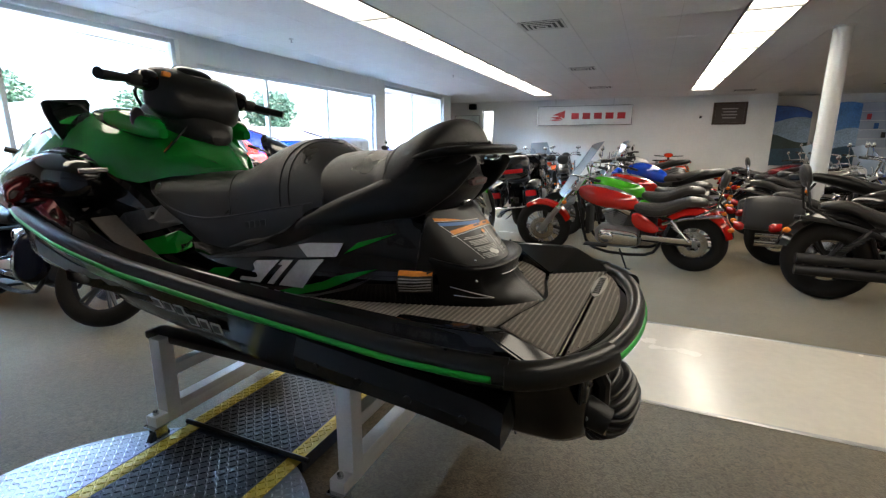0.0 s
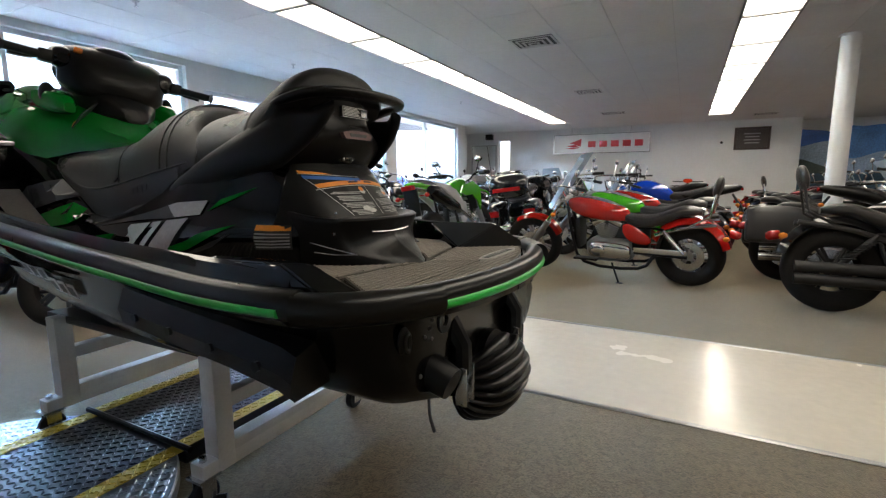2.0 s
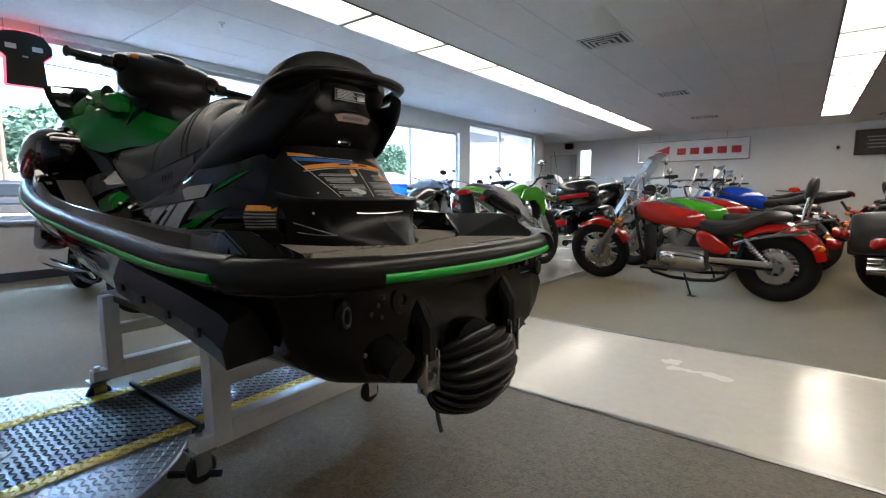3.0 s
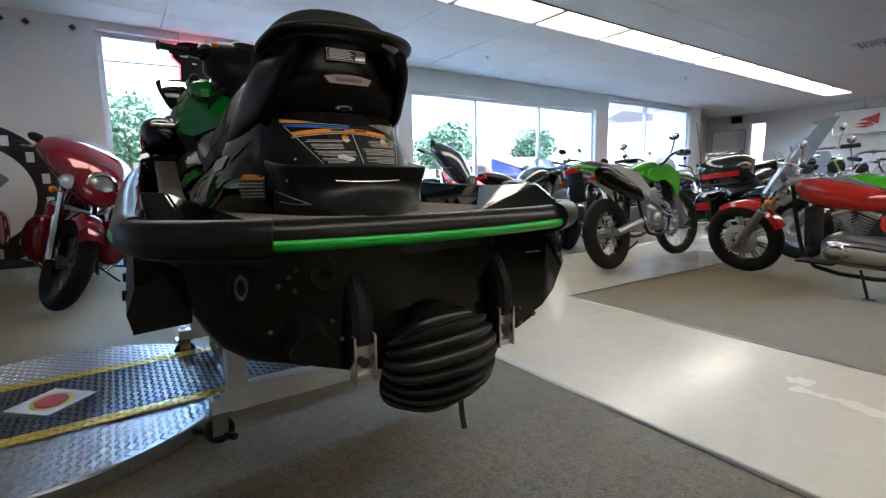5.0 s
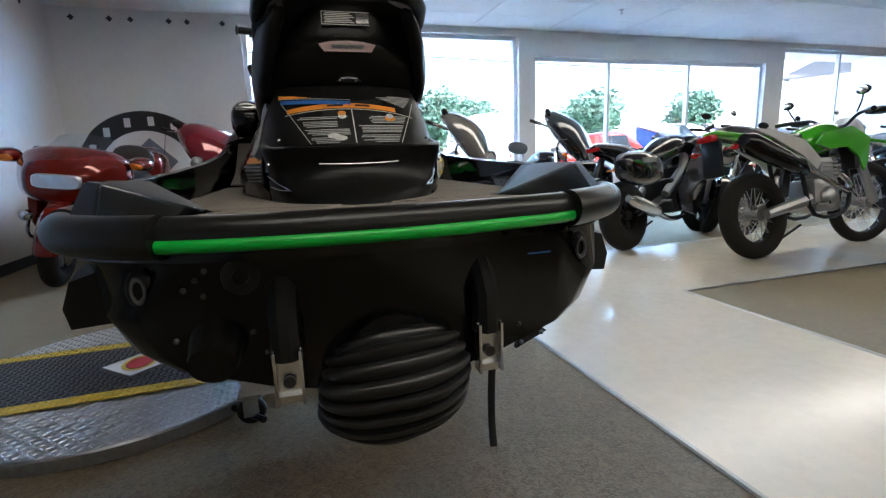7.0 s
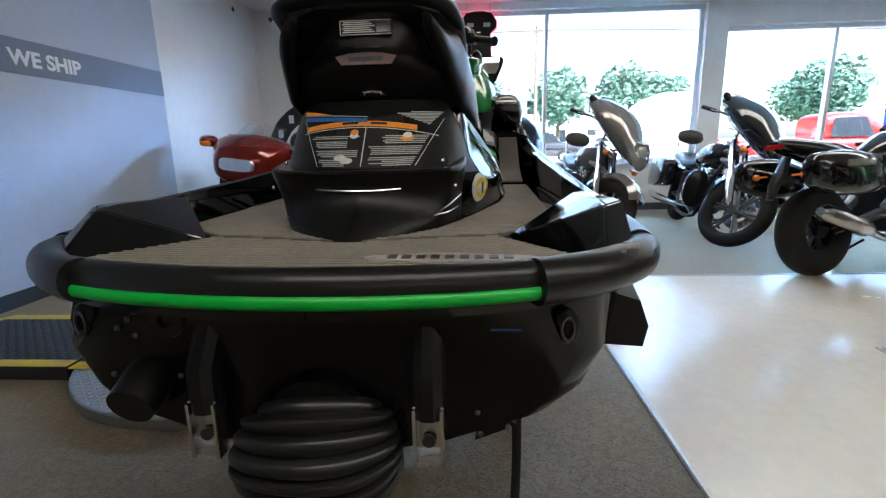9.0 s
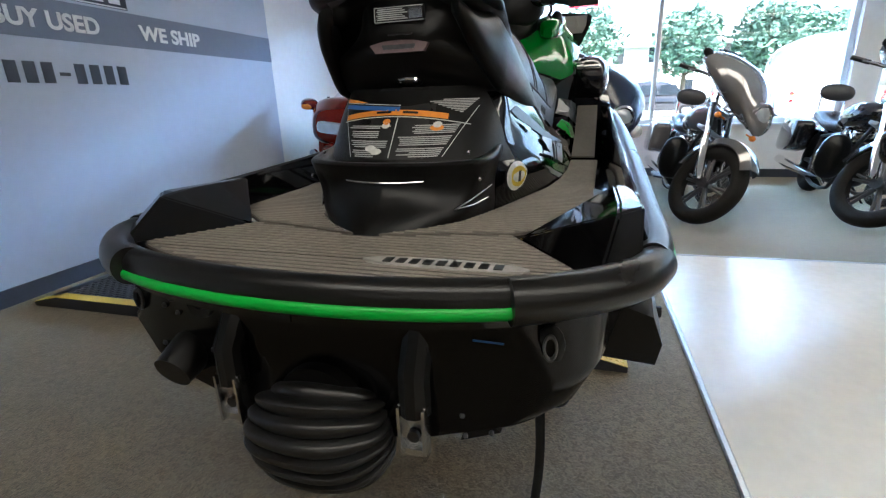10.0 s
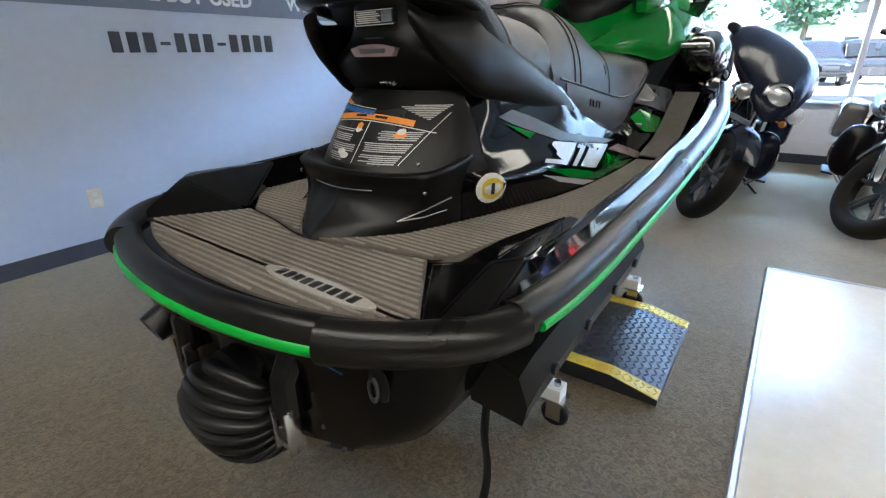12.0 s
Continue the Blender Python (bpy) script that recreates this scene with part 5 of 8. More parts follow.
def block_number(corners, side):
    """The slanted block digits 3 1 0 between four corners: foot, top, top, foot, in reading order."""
    bl, tl, tr, br = (Vector(c) for c in corners)
    for n, strokes in enumerate(DIGITS):
        for stroke in strokes:
            run = []
            for u, v in stroke:
                u = ((0.0, 0.37, 0.66)[n] + u * (0.36, 0.26, 0.36)[n]) / 1.02
                p = bl.lerp(br, u).lerp(tl.lerp(tr, u), v)
                run.append((p.x, p.y))
            decal("model_number", run, side, (POD, BODY), M_SILVER, ski, 0.008, "silver model number")


for side in (1, -1):
    if side > 0:
        bits = (((0.854, 0.939), (0.812, 0.977), (0.681, 1.014), (0.752, 0.986), (0.808, 0.96)), M_GREEN), \
            (((1.437, 0.872), (1.18, 0.921), (0.996, 0.963), (0.863, 0.972), (0.878, 0.928), (1.03, 0.912), (1.172, 0.903)), M_HGREY), \
            (((1.04, 0.953), (0.996, 0.963), (0.863, 0.972), (0.878, 0.928), (0.99, 0.918)), M_SILVER), \
            (((1.35, 0.800), (1.294, 0.853), (1.409, 0.840), (1.44, 0.822)), M_GREEN), \
            (((1.10, 0.795), (0.905, 0.850), (0.86, 0.872), (0.72, 0.903), (0.90, 0.825), (1.022, 0.79)), M_GREEN), \
            (((1.06, 0.785), (0.93, 0.806), (0.73, 0.878), (0.80, 0.838), (0.98, 0.783)), M_HGREY)
        corners = ((1.272, 0.815), (1.205, 0.886), (0.918, 0.916), (0.99, 0.818))
    else:
        bits = (((1.29, 0.887), (0.955, 0.95), (0.803, 1.011), (0.737, 1.031), (0.676, 1.019), (0.735, 0.994), (0.912, 0.933), (1.211, 0.888)), M_HGREY), \
            (((0.78, 0.883), (0.93, 0.855), (1.171, 0.80), (1.153, 0.785), (0.932, 0.83)), M_GREEN), \
            (((0.774, 0.867), (1.085, 0.792), (1.003, 0.795), (0.864, 0.832)), M_SILVER), \
            (((0.70, 1.000), (0.808, 0.966), (0.780, 0.955)), M_GREEN), \
            (((1.19, 0.861), (1.409, 0.79), (1.312, 0.79), (1.135, 0.82)), M_GREEN), \
            (((1.306, 0.871), (1.556, 0.803), (1.511, 0.79), (1.206, 0.868)), M_REFL)
        corners = ((0.79, 0.893), (0.87, 0.936), (1.215, 0.881), (1.085, 0.831))
    for k, (poly, mtl) in enumerate(bits):
        decal("graphic", list(poly), side, (POD, BODY), mtl, ski, 0.003 + 0.0006 * k, "green slash graphic" if mtl is M_GREEN else "silver slash graphic")
    block_number(corners, side)
    decal("side_label", [(0.655, 0.835), (0.555, 0.835), (0.555, 0.905), (0.655, 0.905)] if side > 0 else [(0.64, 0.83), (0.60, 0.83), (0.60, 0.87), (0.64, 0.87)], side, (POD, TAIL, skin(stern_panel)), M_LABELK, ski, 0.003, "small black warning label")
    decal("graphic", [(2.0, 0.847), (1.654, 0.945), (1.545, 0.893), (1.61, 0.872), (1.93, 0.828)], side, (POD, BODY), M_GREEN, ski, 0.012, "green wedge graphic")
    decal("graphic", [(1.913, 1.012), (1.78, 1.035), (1.665, 0.968), (2.05, 0.876), (2.06, 0.913)], side, (POD, BODY), M_HGREY, ski, 0.012, "dark silver wedge graphic")
    decal("hull_graphic", [(2.5, 0.80), (1.75, 0.74), (1.45, 0.70), (1.15, 0.685), (1.35, 0.72), (1.6, 0.775), (2.4, 0.88)], side, HULL, M_HGREY, ski, 0.003, "silver-grey hull graphic")
    decal("hull_graphic", [(1.9, 0.81), (1.5, 0.765), (1.28, 0.735), (1.45, 0.785), (1.9, 0.855)], side, HULL, M_GREEN, ski, 0.0035, "green hull graphic")
    for k in range(6):
        s, z = 1.53 - 0.062 * k - (0.0 if k < 3 else -0.02), (0.725 if k < 3 else 0.695) - 0.004 * k
        decal("hull_lettering_bar", [(s, z), (s - 0.054, z), (s - 0.066, z + 0.050), (s - 0.012, z + 0.050)], side, HULL, M_LABELW, ski, 0.010)
        decal("hull_lettering_core", [(s - 0.011, z + 0.009), (s - 0.048, z + 0.009), (s - 0.055, z + 0.041), (s - 0.020, z + 0.041)], side, HULL, M_LABELK, ski, 0.0125)
decal("side_label_band", [(0.653, 0.888), (0.557, 0.888), (0.557, 0.903), (0.653, 0.903)], 1, (POD, TAIL, skin(stern_panel)), M_LABELO, ski, 0.005)
for k in range(5):
    decal("text_bar", [(0.65, 0.841 + 0.009 * k), (0.56, 0.841 + 0.009 * k), (0.56, 0.845 + 0.009 * k), (0.65, 0.845 + 0.009 * k)], 1, (POD, TAIL, skin(stern_panel)), M_GREY, ski, 0.005)
ring = lambda r, n=20: [(0.602 + r * math.cos(a), 0.862 + r * math.sin(a)) for a in (2 * math.pi * k / n for k in range(n))]
decal("round_sticker", ring(0.036), -1, POD, M_LABELW, ski, 0.004, "round yellow and white sticker")
decal("sticker_centre", ring(0.025), -1, POD, M_YELLOW, ski, 0.006)
decal("sticker_bar", [(0.606, 0.85), (0.598, 0.85), (0.598, 0.875), (0.606, 0.875)], -1, POD, M_LABELK, ski, 0.0075)
for k in range(5):
    s = 1.10 - 0.026 * k
    decal("text_bar", [(s, 0.938 - 0.27 * (s - 0.90)), (s - 0.020, 0.938 - 0.27 * (s - 0.92)), (s - 0.020, 0.952 - 0.27 * (s - 0.92)), (s, 0.952 - 0.27 * (s - 0.90))], -1, POD, M_LABELK, ski, 0.009)

# Sponsons, jet pump, clips and stern fittings.
for side in (1, -1):
    rows = [[(s, side * (rail_y(0.5) - 0.12), b), (s, side * (rail_y(0.5) - 0.02), b - 0.006), (s, side * (rail_y(0.5) - 0.012), b + 0.035), (s, side * (rail_y(0.5) - 0.03), b + 0.085), (s, side * (rail_y(0.5) - 0.14), b + 0.12)]
            for s, b in ((0.205, 0.60), (0.25, 0.615), (0.40, 0.635), (0.62, 0.655), (0.82, 0.675))]
    sp = part("sponson", Geo().rings(rows), M_SATIN, ski, "satin black side sponson", 30)
    for s in (0.3, 0.45, 0.6, 0.74):
        part("bolt", Geo().tube([(s, side * 0.578, 0.655 + (s - 0.3) * 0.09), (s, side * 0.590, 0.655 + (s - 0.3) * 0.09)], 0.011, 10), M_RUBBER, sp)
ribs = []
N_RIB = 11
for k in range(N_RIB * 8 + 1):
    u = k / (N_RIB * 8)
    th = radians(-38 + 106 * u)
    saw = (u * N_RIB) % 1
    fold = math.sin(math.pi * saw ** 0.6) ** 0.8 if 0 < saw < 1 else 0.0
    reach = float(np.interp(u, (0, 0.12, 0.35, 0.6, 0.85, 1), (0.150, 0.188, 0.206, 0.196, 0.165, 0.128)))
    half_y = float(np.interp(u, (0, 0.12, 0.35, 0.6, 0.85, 1), (0.085, 0.118, 0.136, 0.136, 0.118, 0.085)))
    row = []
    for a in (2 * math.pi * q / 44 for q in range(44)):
        out = 0.5 - 0.5 * math.cos(a)
        sag = 0.0022 * math.sin(3 * a + 5 * u) + 0.0016 * math.sin(5 * a - 9 * u)
        r = 0.03 + (reach - 0.03) * out + (0.017 * fold - 0.006 + sag) * out
        y = (half_y + 0.013 * fold - 0.005 + sag) * math.sin(a)
        row.append((0.135 - r * math.cos(th), y, 0.492 - r * math.sin(th) - 0.07 * y))
    ribs.append(row)
part("nozzle_boot", Geo().rings(ribs), M_BOOT, ski, "ribbed black rubber jet nozzle boot", 40)
part("pump_housing", Geo().tube([(0.32, 0, 0.52), (0.02, 0, 0.52)], 0.088, 22), M_SATIN, ski)
for side in (1, -1):
    part("bucket_arm", Geo().tube([(0.08, side * 0.185, 0.70), (0.03, side * 0.187, 0.62), (0.03, side * 0.187, 0.55)], 0.028, 10), M_SATIN, ski)
    br = Geo()
    br.box((0.018, side * 0.187, 0.565), (0.012, 0.05, 0.014)).box((0.018, side * 0.187, 0.478), (0.012, 0.05, 0.014))
    for q in (-1, 1):
        br.box((0.018, side * 0.187 + q * 0.022, 0.52), (0.03, 0.006, 0.10), bevel=0.002)
    br.box((0.026, side * 0.187, 0.52), (0.006, 0.042, 0.09))
    part("steel_bracket", br, M_STEEL, ski, "bright steel bracket")
    part("bracket_hole", Geo().tube([(0.02, side * 0.187, 0.51), (0.012, side * 0.187, 0.51)], 0.011, 12), M_LABELK, ski)
    part("tow_eye", Geo().lathe([(0.017 + 0.004 * math.cos(a), 0.004 * math.sin(a)) for a in (2 * math.pi * q / 8 for q in range(8))], 20, Matrix.Translation((0.045, side * 0.405, 0.692)) @ pose(0, 0, 0, 0, 0, 90) @ Matrix.Diagonal((0.55, 1, 1.15, 1))), M_DULL, ski, "oval steel tow eye")
    part("tow_eye_plate", Geo().ball((0.056, side * 0.405, 0.692), (0.008, 0.022, 0.034), 14), M_SATIN, ski)
part("exhaust", Geo().tube([(0.12, 0.30, 0.61), (0.04, 0.30, 0.585), (-0.005, 0.30, 0.568)], [0.05, 0.042, 0.038], 18), M_SATIN, ski, "black exhaust outlet")
part("drain_port", Geo().lathe([(0.012, 0), (0.034, 0), (0.03, 0.012), (0.014, 0.012)], 20, Matrix.Translation((0.052, 0.25, 0.70)) @ pose(0, 0, 0, 0, 0, 90)), M_RUBBER, ski)
for y, z in ((0.32, 0.70), (0.34, 0.685), (0.305, 0.715), (0.28, 0.62), (0.36, 0.60), (0.22, 0.56), (0.24, 0.60), (0.31, 0.672)):
    part("bolt", Geo().ball((0.044, y, z), (0.004, 0.0055, 0.0055), 10), M_DULL, ski)
pl = part("rating_plate", Geo().box((0.05, -0.31, 0.715), (0.006, 0.085, 0.055), bevel=0.002), M_LABELK, ski, "small dark rating plate with blue edge")
part("plate_edge", Geo().box((0.0455, -0.31, 0.690), (0.003, 0.05, 0.003)), M_LABELB, pl, smooth=0)
part("bracket", Geo().prism([(-0.26, 0.49), (-0.33, 0.52), (-0.28, 0.56)], 0, 0.012, pose(0.05, 0, 0, 90, 0, 90)), M_SATIN, ski, smooth=0)
for y, z in ((-0.265, 0.545), (-0.27, 0.505), (-0.315, 0.52)):
    part("bolt", Geo().ball((0.045, y, z), 0.005, 8), M_DULL, ski)
part("strap", Geo().tube(smooth_rows([(0.46, -0.36, 0.56), (0.455, -0.36, 0.42), (0.44, -0.36, 0.28), (0.455, -0.362, 0.16), (0.45, -0.36, 0.07), (0.425, -0.355, 0.006)], 4), 0.012, 6, flat=0.3), M_RUBBER, ski, "black webbing strap hanging to the floor")
# Added black sheet that stands for the shade inside the pump tunnel.
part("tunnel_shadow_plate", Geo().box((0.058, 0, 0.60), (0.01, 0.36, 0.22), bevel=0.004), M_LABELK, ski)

# The rolling cart.
cart = thing("cart", "white steel watercraft cart on casters", "cart")
cart.location = (0, 0, 0)
for x in (-1.52, -0.57):
    for y in (1.545, 2.17):
        part("post", Geo().box((x, y, 0.30), (0.065, 0.065, 0.38), bevel=0.006), M_WHITE, cart)
    part("cross_rail", Geo().box((x, 1.857, 0.16), (0.06, 0.56, 0.06), bevel=0.006), M_WHITE, cart)
    part("cross_rail", Geo().box((x, 1.857, 0.33), (0.05, 0.56, 0.05), bevel=0.006), M_WHITE, cart)
    part("foot_rail", Geo().box((x, 1.857, 0.135), (0.062, 0.80, 0.05), bevel=0.006), M_WHITE, cart)
    for y in (1.48, 2.235):
        c = part("caster", Geo().box((x, y, 0.112), (0.07, 0.075, 0.008)).box((x - 0.022, y, 0.075), (0.005, 0.05, 0.08)).box((x + 0.022, y, 0.075), (0.005, 0.05, 0.08)).tube([(x, y, 0.11), (x, y, 0.175)], 0.012, 8), M_STEEL, cart, "steel caster")
        part("wheel", Geo().lathe([(0.0, -0.014), (0.042, -0.014), (0.048, -0.008), (0.048, 0.008), (0.042, 0.014), (0.0, 0.014)], 20, pose(x, y, 0.049, 0, 0, 90), False), M_RUBBER, c)
part("bunk", Geo().box((-1.04, 1.60, 0.475), (1.2, 0.09, 0.035), bevel=0.01), M_SATIN, cart)
part("bunk", Geo().box((-1.04, 2.11, 0.475), (1.2, 0.09, 0.035), bevel=0.01), M_SATIN, cart)

# ---- the turntable with its drive-on strip ----
table = thing("turntable", "round diamond-plate motorcycle turntable with a black and yellow drive-on strip", "turntable")
TC, TR, TZ = (-1.17, 0.97), 0.685, 0.052
part("disc", Geo().lathe([(0, 0.0), (TR - 0.01, 0.0), (TR, 0.006), (TR, TZ - 0.006), (TR - 0.006, TZ), (0, TZ)], 72, Matrix.Translation((*TC, 0)) @ pose(0, 0, 0, 90), False), M_PLATE, table, "bare diamond-plate disc", 30)
X0, X1 = -1.475, -0.845
for y0, y1, wedge in ((1.60, 2.50, 1), (-0.68, 0.34, -1)):
    a, b = (y1 - 0.17, y1) if wedge > 0 else (y0, y0 + 0.17)
    prof = [(y0, 0.003), (b, 0.003), (b, 0.028), (a, TZ + 0.014), (y0, TZ + 0.014)] if wedge > 0 else [(y0, 0.003), (y1, 0.003), (y1, TZ + 0.014), (b, TZ + 0.014), (y0, 0.028)]
    part("ramp", Geo().rings([[(x, y, z) for y, z in prof] for x in (X0, X1)]), M_PLATEB, table, "black diamond-plate ramp", 0)
    for x in (X0 + 0.032, X1 - 0.032):
        top = [(y, z + 0.0012) for y, z in prof[2:]] if wedge > 0 else [(y, z + 0.0012) for y, z in prof[2:]]
        part("yellow_edge", Geo().rings([[(x + d, y, z) for y, z in top] + [(x + d, y, z - 0.003) for y, z in top[::-1]] for d in (-0.032, 0.032)]), M_YELLOW, table, "yellow painted edge", 0)
part("strip", Geo().box((-1.17, 0.97, TZ + 0.002), (X1 - X0, 1.26, 0.006)), M_PLATEB, table, "black painted strip across the disc", 0)
for x in (X0 + 0.032, X1 - 0.032):
    part("yellow_edge", Geo().box((x, 0.97, TZ + 0.0055), (0.064, 1.25, 0.003)), M_YELLOW, table, "yellow painted edge", 0)
part("joint_bar", Geo().tube([(X0 - 0.02, 1.60, TZ + 0.014), (X1 + 0.03, 1.60, TZ + 0.014)], 0.011, 8), M_SATIN, table)
lg = part("disc_emblem", Geo().box((0, 0, 0), (0.20, 0.20, 0.003), pose(-1.17, 0.985, TZ + 0.007, 0, 0, 45)), M_LABELW, table, "square emblem with a red and yellow oval", 0)
for r, mm, dz in ((0.092, M_LABELK, 0.0095), (0.086, M_YELLOW, 0.0105), (0.066, M_LABELK, 0.0115), (0.062, M_RED, 0.0125)):
    part("ring", Geo().lathe([(0, 0), (r, 0), (r, 0.0012), (0, 0.0012)], 32, Matrix.Translation((-1.17, 0.985, TZ + dz - 0.003)) @ pose(0, 0, 0, 90) @ Matrix.Diagonal((1.0, 1, 0.8, 1)), False), mm, lg, smooth=0)
part("lock_lever", Geo().tube([(-0.62, 1.46, 0.03), (-0.60, 1.47, 0.06), (-0.60, 1.47, 0.14)], 0.008, 8).tube([(-0.66, 1.40, 0.03), (-0.52, 1.52, 0.03)], 0.012, 8), M_SATIN, table)


def treads(name, test, zf, pitch, mtl, x0, x1, y0, y1):
    """Raised lozenges of diamond plate, in alternating directions."""
    g, i = Geo(), 0
    for a in np.arange(x0, x1, pitch):
        for j, b in enumerate(np.arange(y0, y1, pitch)):
            if not test(a, b):
                continue
            z, t = zf(a, b), 45 if (i + j) % 2 else -45
            c, s = math.cos(radians(t)), math.sin(radians(t))
            pts = [(-0.014, 0), (0, 0.0052), (0.014, 0), (0, -0.0052)]
            v = [(a + c * p - s * q, b + s * p + c * q, z) for p, q in pts] + [(a + 0.5 * (c * p), b + 0.5 * (s * p), z + 0.0034) for p in (-0.012, 0.012)]
            g.add(v, [(0, 4, 3), (4, 5, 2, 3), (0, 1, 4), (1, 2, 5, 4)])
        i += 1
    o = part(name, g, mtl, table, smooth=0)
    o["kind"] = "stuff"
    return o


on_disc = lambda a, b: (a - TC[0]) ** 2 + (b - TC[1]) ** 2 < (TR - 0.015) ** 2
treads("plate_tread", lambda a, b: on_disc(a, b) and not X0 - 0.01 < a < X1 + 0.01, lambda a, b: TZ, 0.0245, M_TREAD, TC[0] - TR, TC[0] + TR, TC[1] - TR, TC[1] + TR)
edge = lambda a: a < X0 + 0.064 or a > X1 - 0.064
rz = lambda a, b: TZ + 0.014 if b < 2.33 else TZ + 0.014 - (b - 2.33) / 0.17 * (TZ - 0.014)
treads("strip_tread", lambda a, b: not edge(a), rz, 0.0245, M_PLATEB, X0 + 0.01, X1 - 0.01, 1.625, 2.49)
treads("edge_tread", lambda a, b: edge(a), lambda a, b: rz(a, b) + 0.001, 0.022, M_YELLOW, X0 + 0.012, X1 - 0.005, 1.625, 2.49)
treads("strip_tread", lambda a, b: not edge(a) and abs(a + 1.17) + abs(b - 0.985) > 0.16, lambda a, b: TZ + 0.005, 0.0245, M_PLATEB, X0 + 0.01, X1 - 0.01, 0.36, 1.58)
treads("edge_tread", lambda a, b: edge(a), lambda a, b: TZ + 0.007, 0.0245, M_YELLOW, X0 + 0.012, X1 - 0.005, 0.36, 1.58)
treads("strip_tread", lambda a, b: not edge(a), lambda a, b: TZ + 0.014, 0.0245, M_PLATEB, X0 + 0.01, X1 - 0.01, -0.50, 0.33)


# ---- motorcycles ----
def paint(name, color, metal=0.0, rough=0.10, coat=0.6, spec=0.5):
    return mat(name, color, rough, metal, vary=0.06, coat=coat, spec=spec)


P_RED = paint("candy red paint", (0.44, 0.012, 0.007), 0.0)
P_MAROON = paint("maroon paint", (0.16, 0.006, 0.012), 0.3)
P_COPPER = paint("burnt red paint", (0.17, 0.012, 0.006), 0.3)
P_GREY = paint("grey metallic paint", (0.15, 0.14, 0.135), 0.3)
P_BLACK = paint("black paint", (0.008, 0.008, 0.009))
P_NAVY = paint("dark blue black paint", (0.006, 0.008, 0.018), 0.0, 0.2, 0.08, 0.25)
P_GREEN = paint("bright green paint", (0.07, 0.42, 0.012))
P_BLUE = paint("bright blue paint", (0.01, 0.06, 0.52))
P_WHITE = paint("white paint", (0.62, 0.62, 0.60))
P_SILVER = paint("silver paint", (0.40, 0.39, 0.37), 0.5)
P_ORANGE = paint("orange red paint", (0.60, 0.05, 0.012))
P_MATTE = mat("matte dark grey", (0.028, 0.028, 0.029), 0.4)


SPOKES, FINS = {}, {}


def wheel(bike, x, r, w, style, rim_mat, m):
    """A wheel standing at x: rim, spokes and hub, with its tyre and brake disc."""
    at = m @ Matrix.Translation((x, 0, r))
    rr = r - 0.62 * w - 0.008
    g = Geo().lathe([(rr - 0.012, -w * 0.36), (rr + 0.012, -w * 0.38), (rr + 0.002, -w * 0.2), (rr - 0.004, 0), (rr + 0.002, w * 0.2), (rr + 0.012, w * 0.38), (rr - 0.012, w * 0.36), (rr - 0.022, 0)], 32, at)
    g.lathe([(0.0, -0.06), (0.045, -0.06), (0.035, -0.03), (0.035, 0.03), (0.045, 0.06), (0.0, 0.06)], 16, at, False)
    wh = part("wheel", g, rim_mat, bike)
    key = (style, round(rr, 3), rim_mat.name)
    if key not in SPOKES:
        if style == "wire":
            SPOKES[key] = [Geo().tube([(0.036, s * 0.036, 0), (rr * math.cos(d), 0, rr * math.sin(d))], 0.0028, 4).mesh("spoke", rim_mat) for s, d in ((1, 0.6), (-1, -0.6))]
        else:
            SPOKES[key] = [Geo().tube([(0.03, 0, 0), ((rr - 0.004) * math.cos(d), 0, (rr - 0.004) * math.sin(d))], [0.018, 0.011], 6).mesh("spoke", rim_mat) for d in (-0.10, 0.10)]
    n = {"wire": 14, "cast": 9, "star": 6}[style]
    for k in range(2 * n):
        o = new("spoke", SPOKES[key][k % 2])
        o.parent, o.matrix_local = wh, at @ pose(0, 0, 0, 0, (k // 2 + (0.5 * (k % 2) if style == "wire" else 0)) * 360 / n, 0)
    prof = []
    for k in range(17):
        a = radians(-62 + 304 * k / 16)
        prof.append((r - 0.5 * w + 0.5 * w * math.sin(a) * (1.0 if math.sin(a) > 0 else 1.15), 0.5 * w * math.cos(a)))
    part("tyre", Geo().lathe(prof, 40, at), M_TYRE, wh)
    part("brake_disc", Geo().lathe([(0.075, 0.062), (0.145, 0.062), (0.145, 0.068), (0.075, 0.068)], 28, at), M_STEEL, wh)
    return wh


def fender(bike, x, r, w, a0, a1, mtl, m, skirt=0.55):
    rows = []
    for k in range(19):
        a = radians(a0 + (a1 - a0) * k / 18)
        c, s = math.cos(a), math.sin(a)
        row = []
        for u in (-1, -0.92, -0.6, 0, 0.6, 0.92, 1):
            rad = r * (1 - 0.18 * skirt * max(0, abs(u) - 0.55) / 0.45)
            row.append((x + rad * c, u * w / 2, r * 0.94 + rad * s - 0.0))
        inner = [(x + (px - x) * 0.975, py * 0.96, r * 0.94 + (pz - r * 0.94) * 0.975) for px, py, pz in row[::-1]]
        rows.append(row + inner)
    return part("fender", Geo().rings(rows, m=m), mtl, bike)


def mirror_pair(bike, x, y, z, m, mtl, h=0.14):
    for s in (1, -1):
        a = part("mirror", Geo().tube([(x, s * y, z), (x - 0.01, s * (y + 0.04), z + h * 0.6), (x - 0.02, s * (y + 0.06), z + h)], 0.006, 6, m=m).ball((x - 0.02, s * (y + 0.06), z + h + 0.03), (0.018, 0.055, 0.035), 10, m), mtl, bike)
        part("mirror_glass", Geo().ball((x - 0.034, s * (y + 0.06), z + h + 0.03), (0.006, 0.046, 0.028), 10, m), M_MIRROR, a)


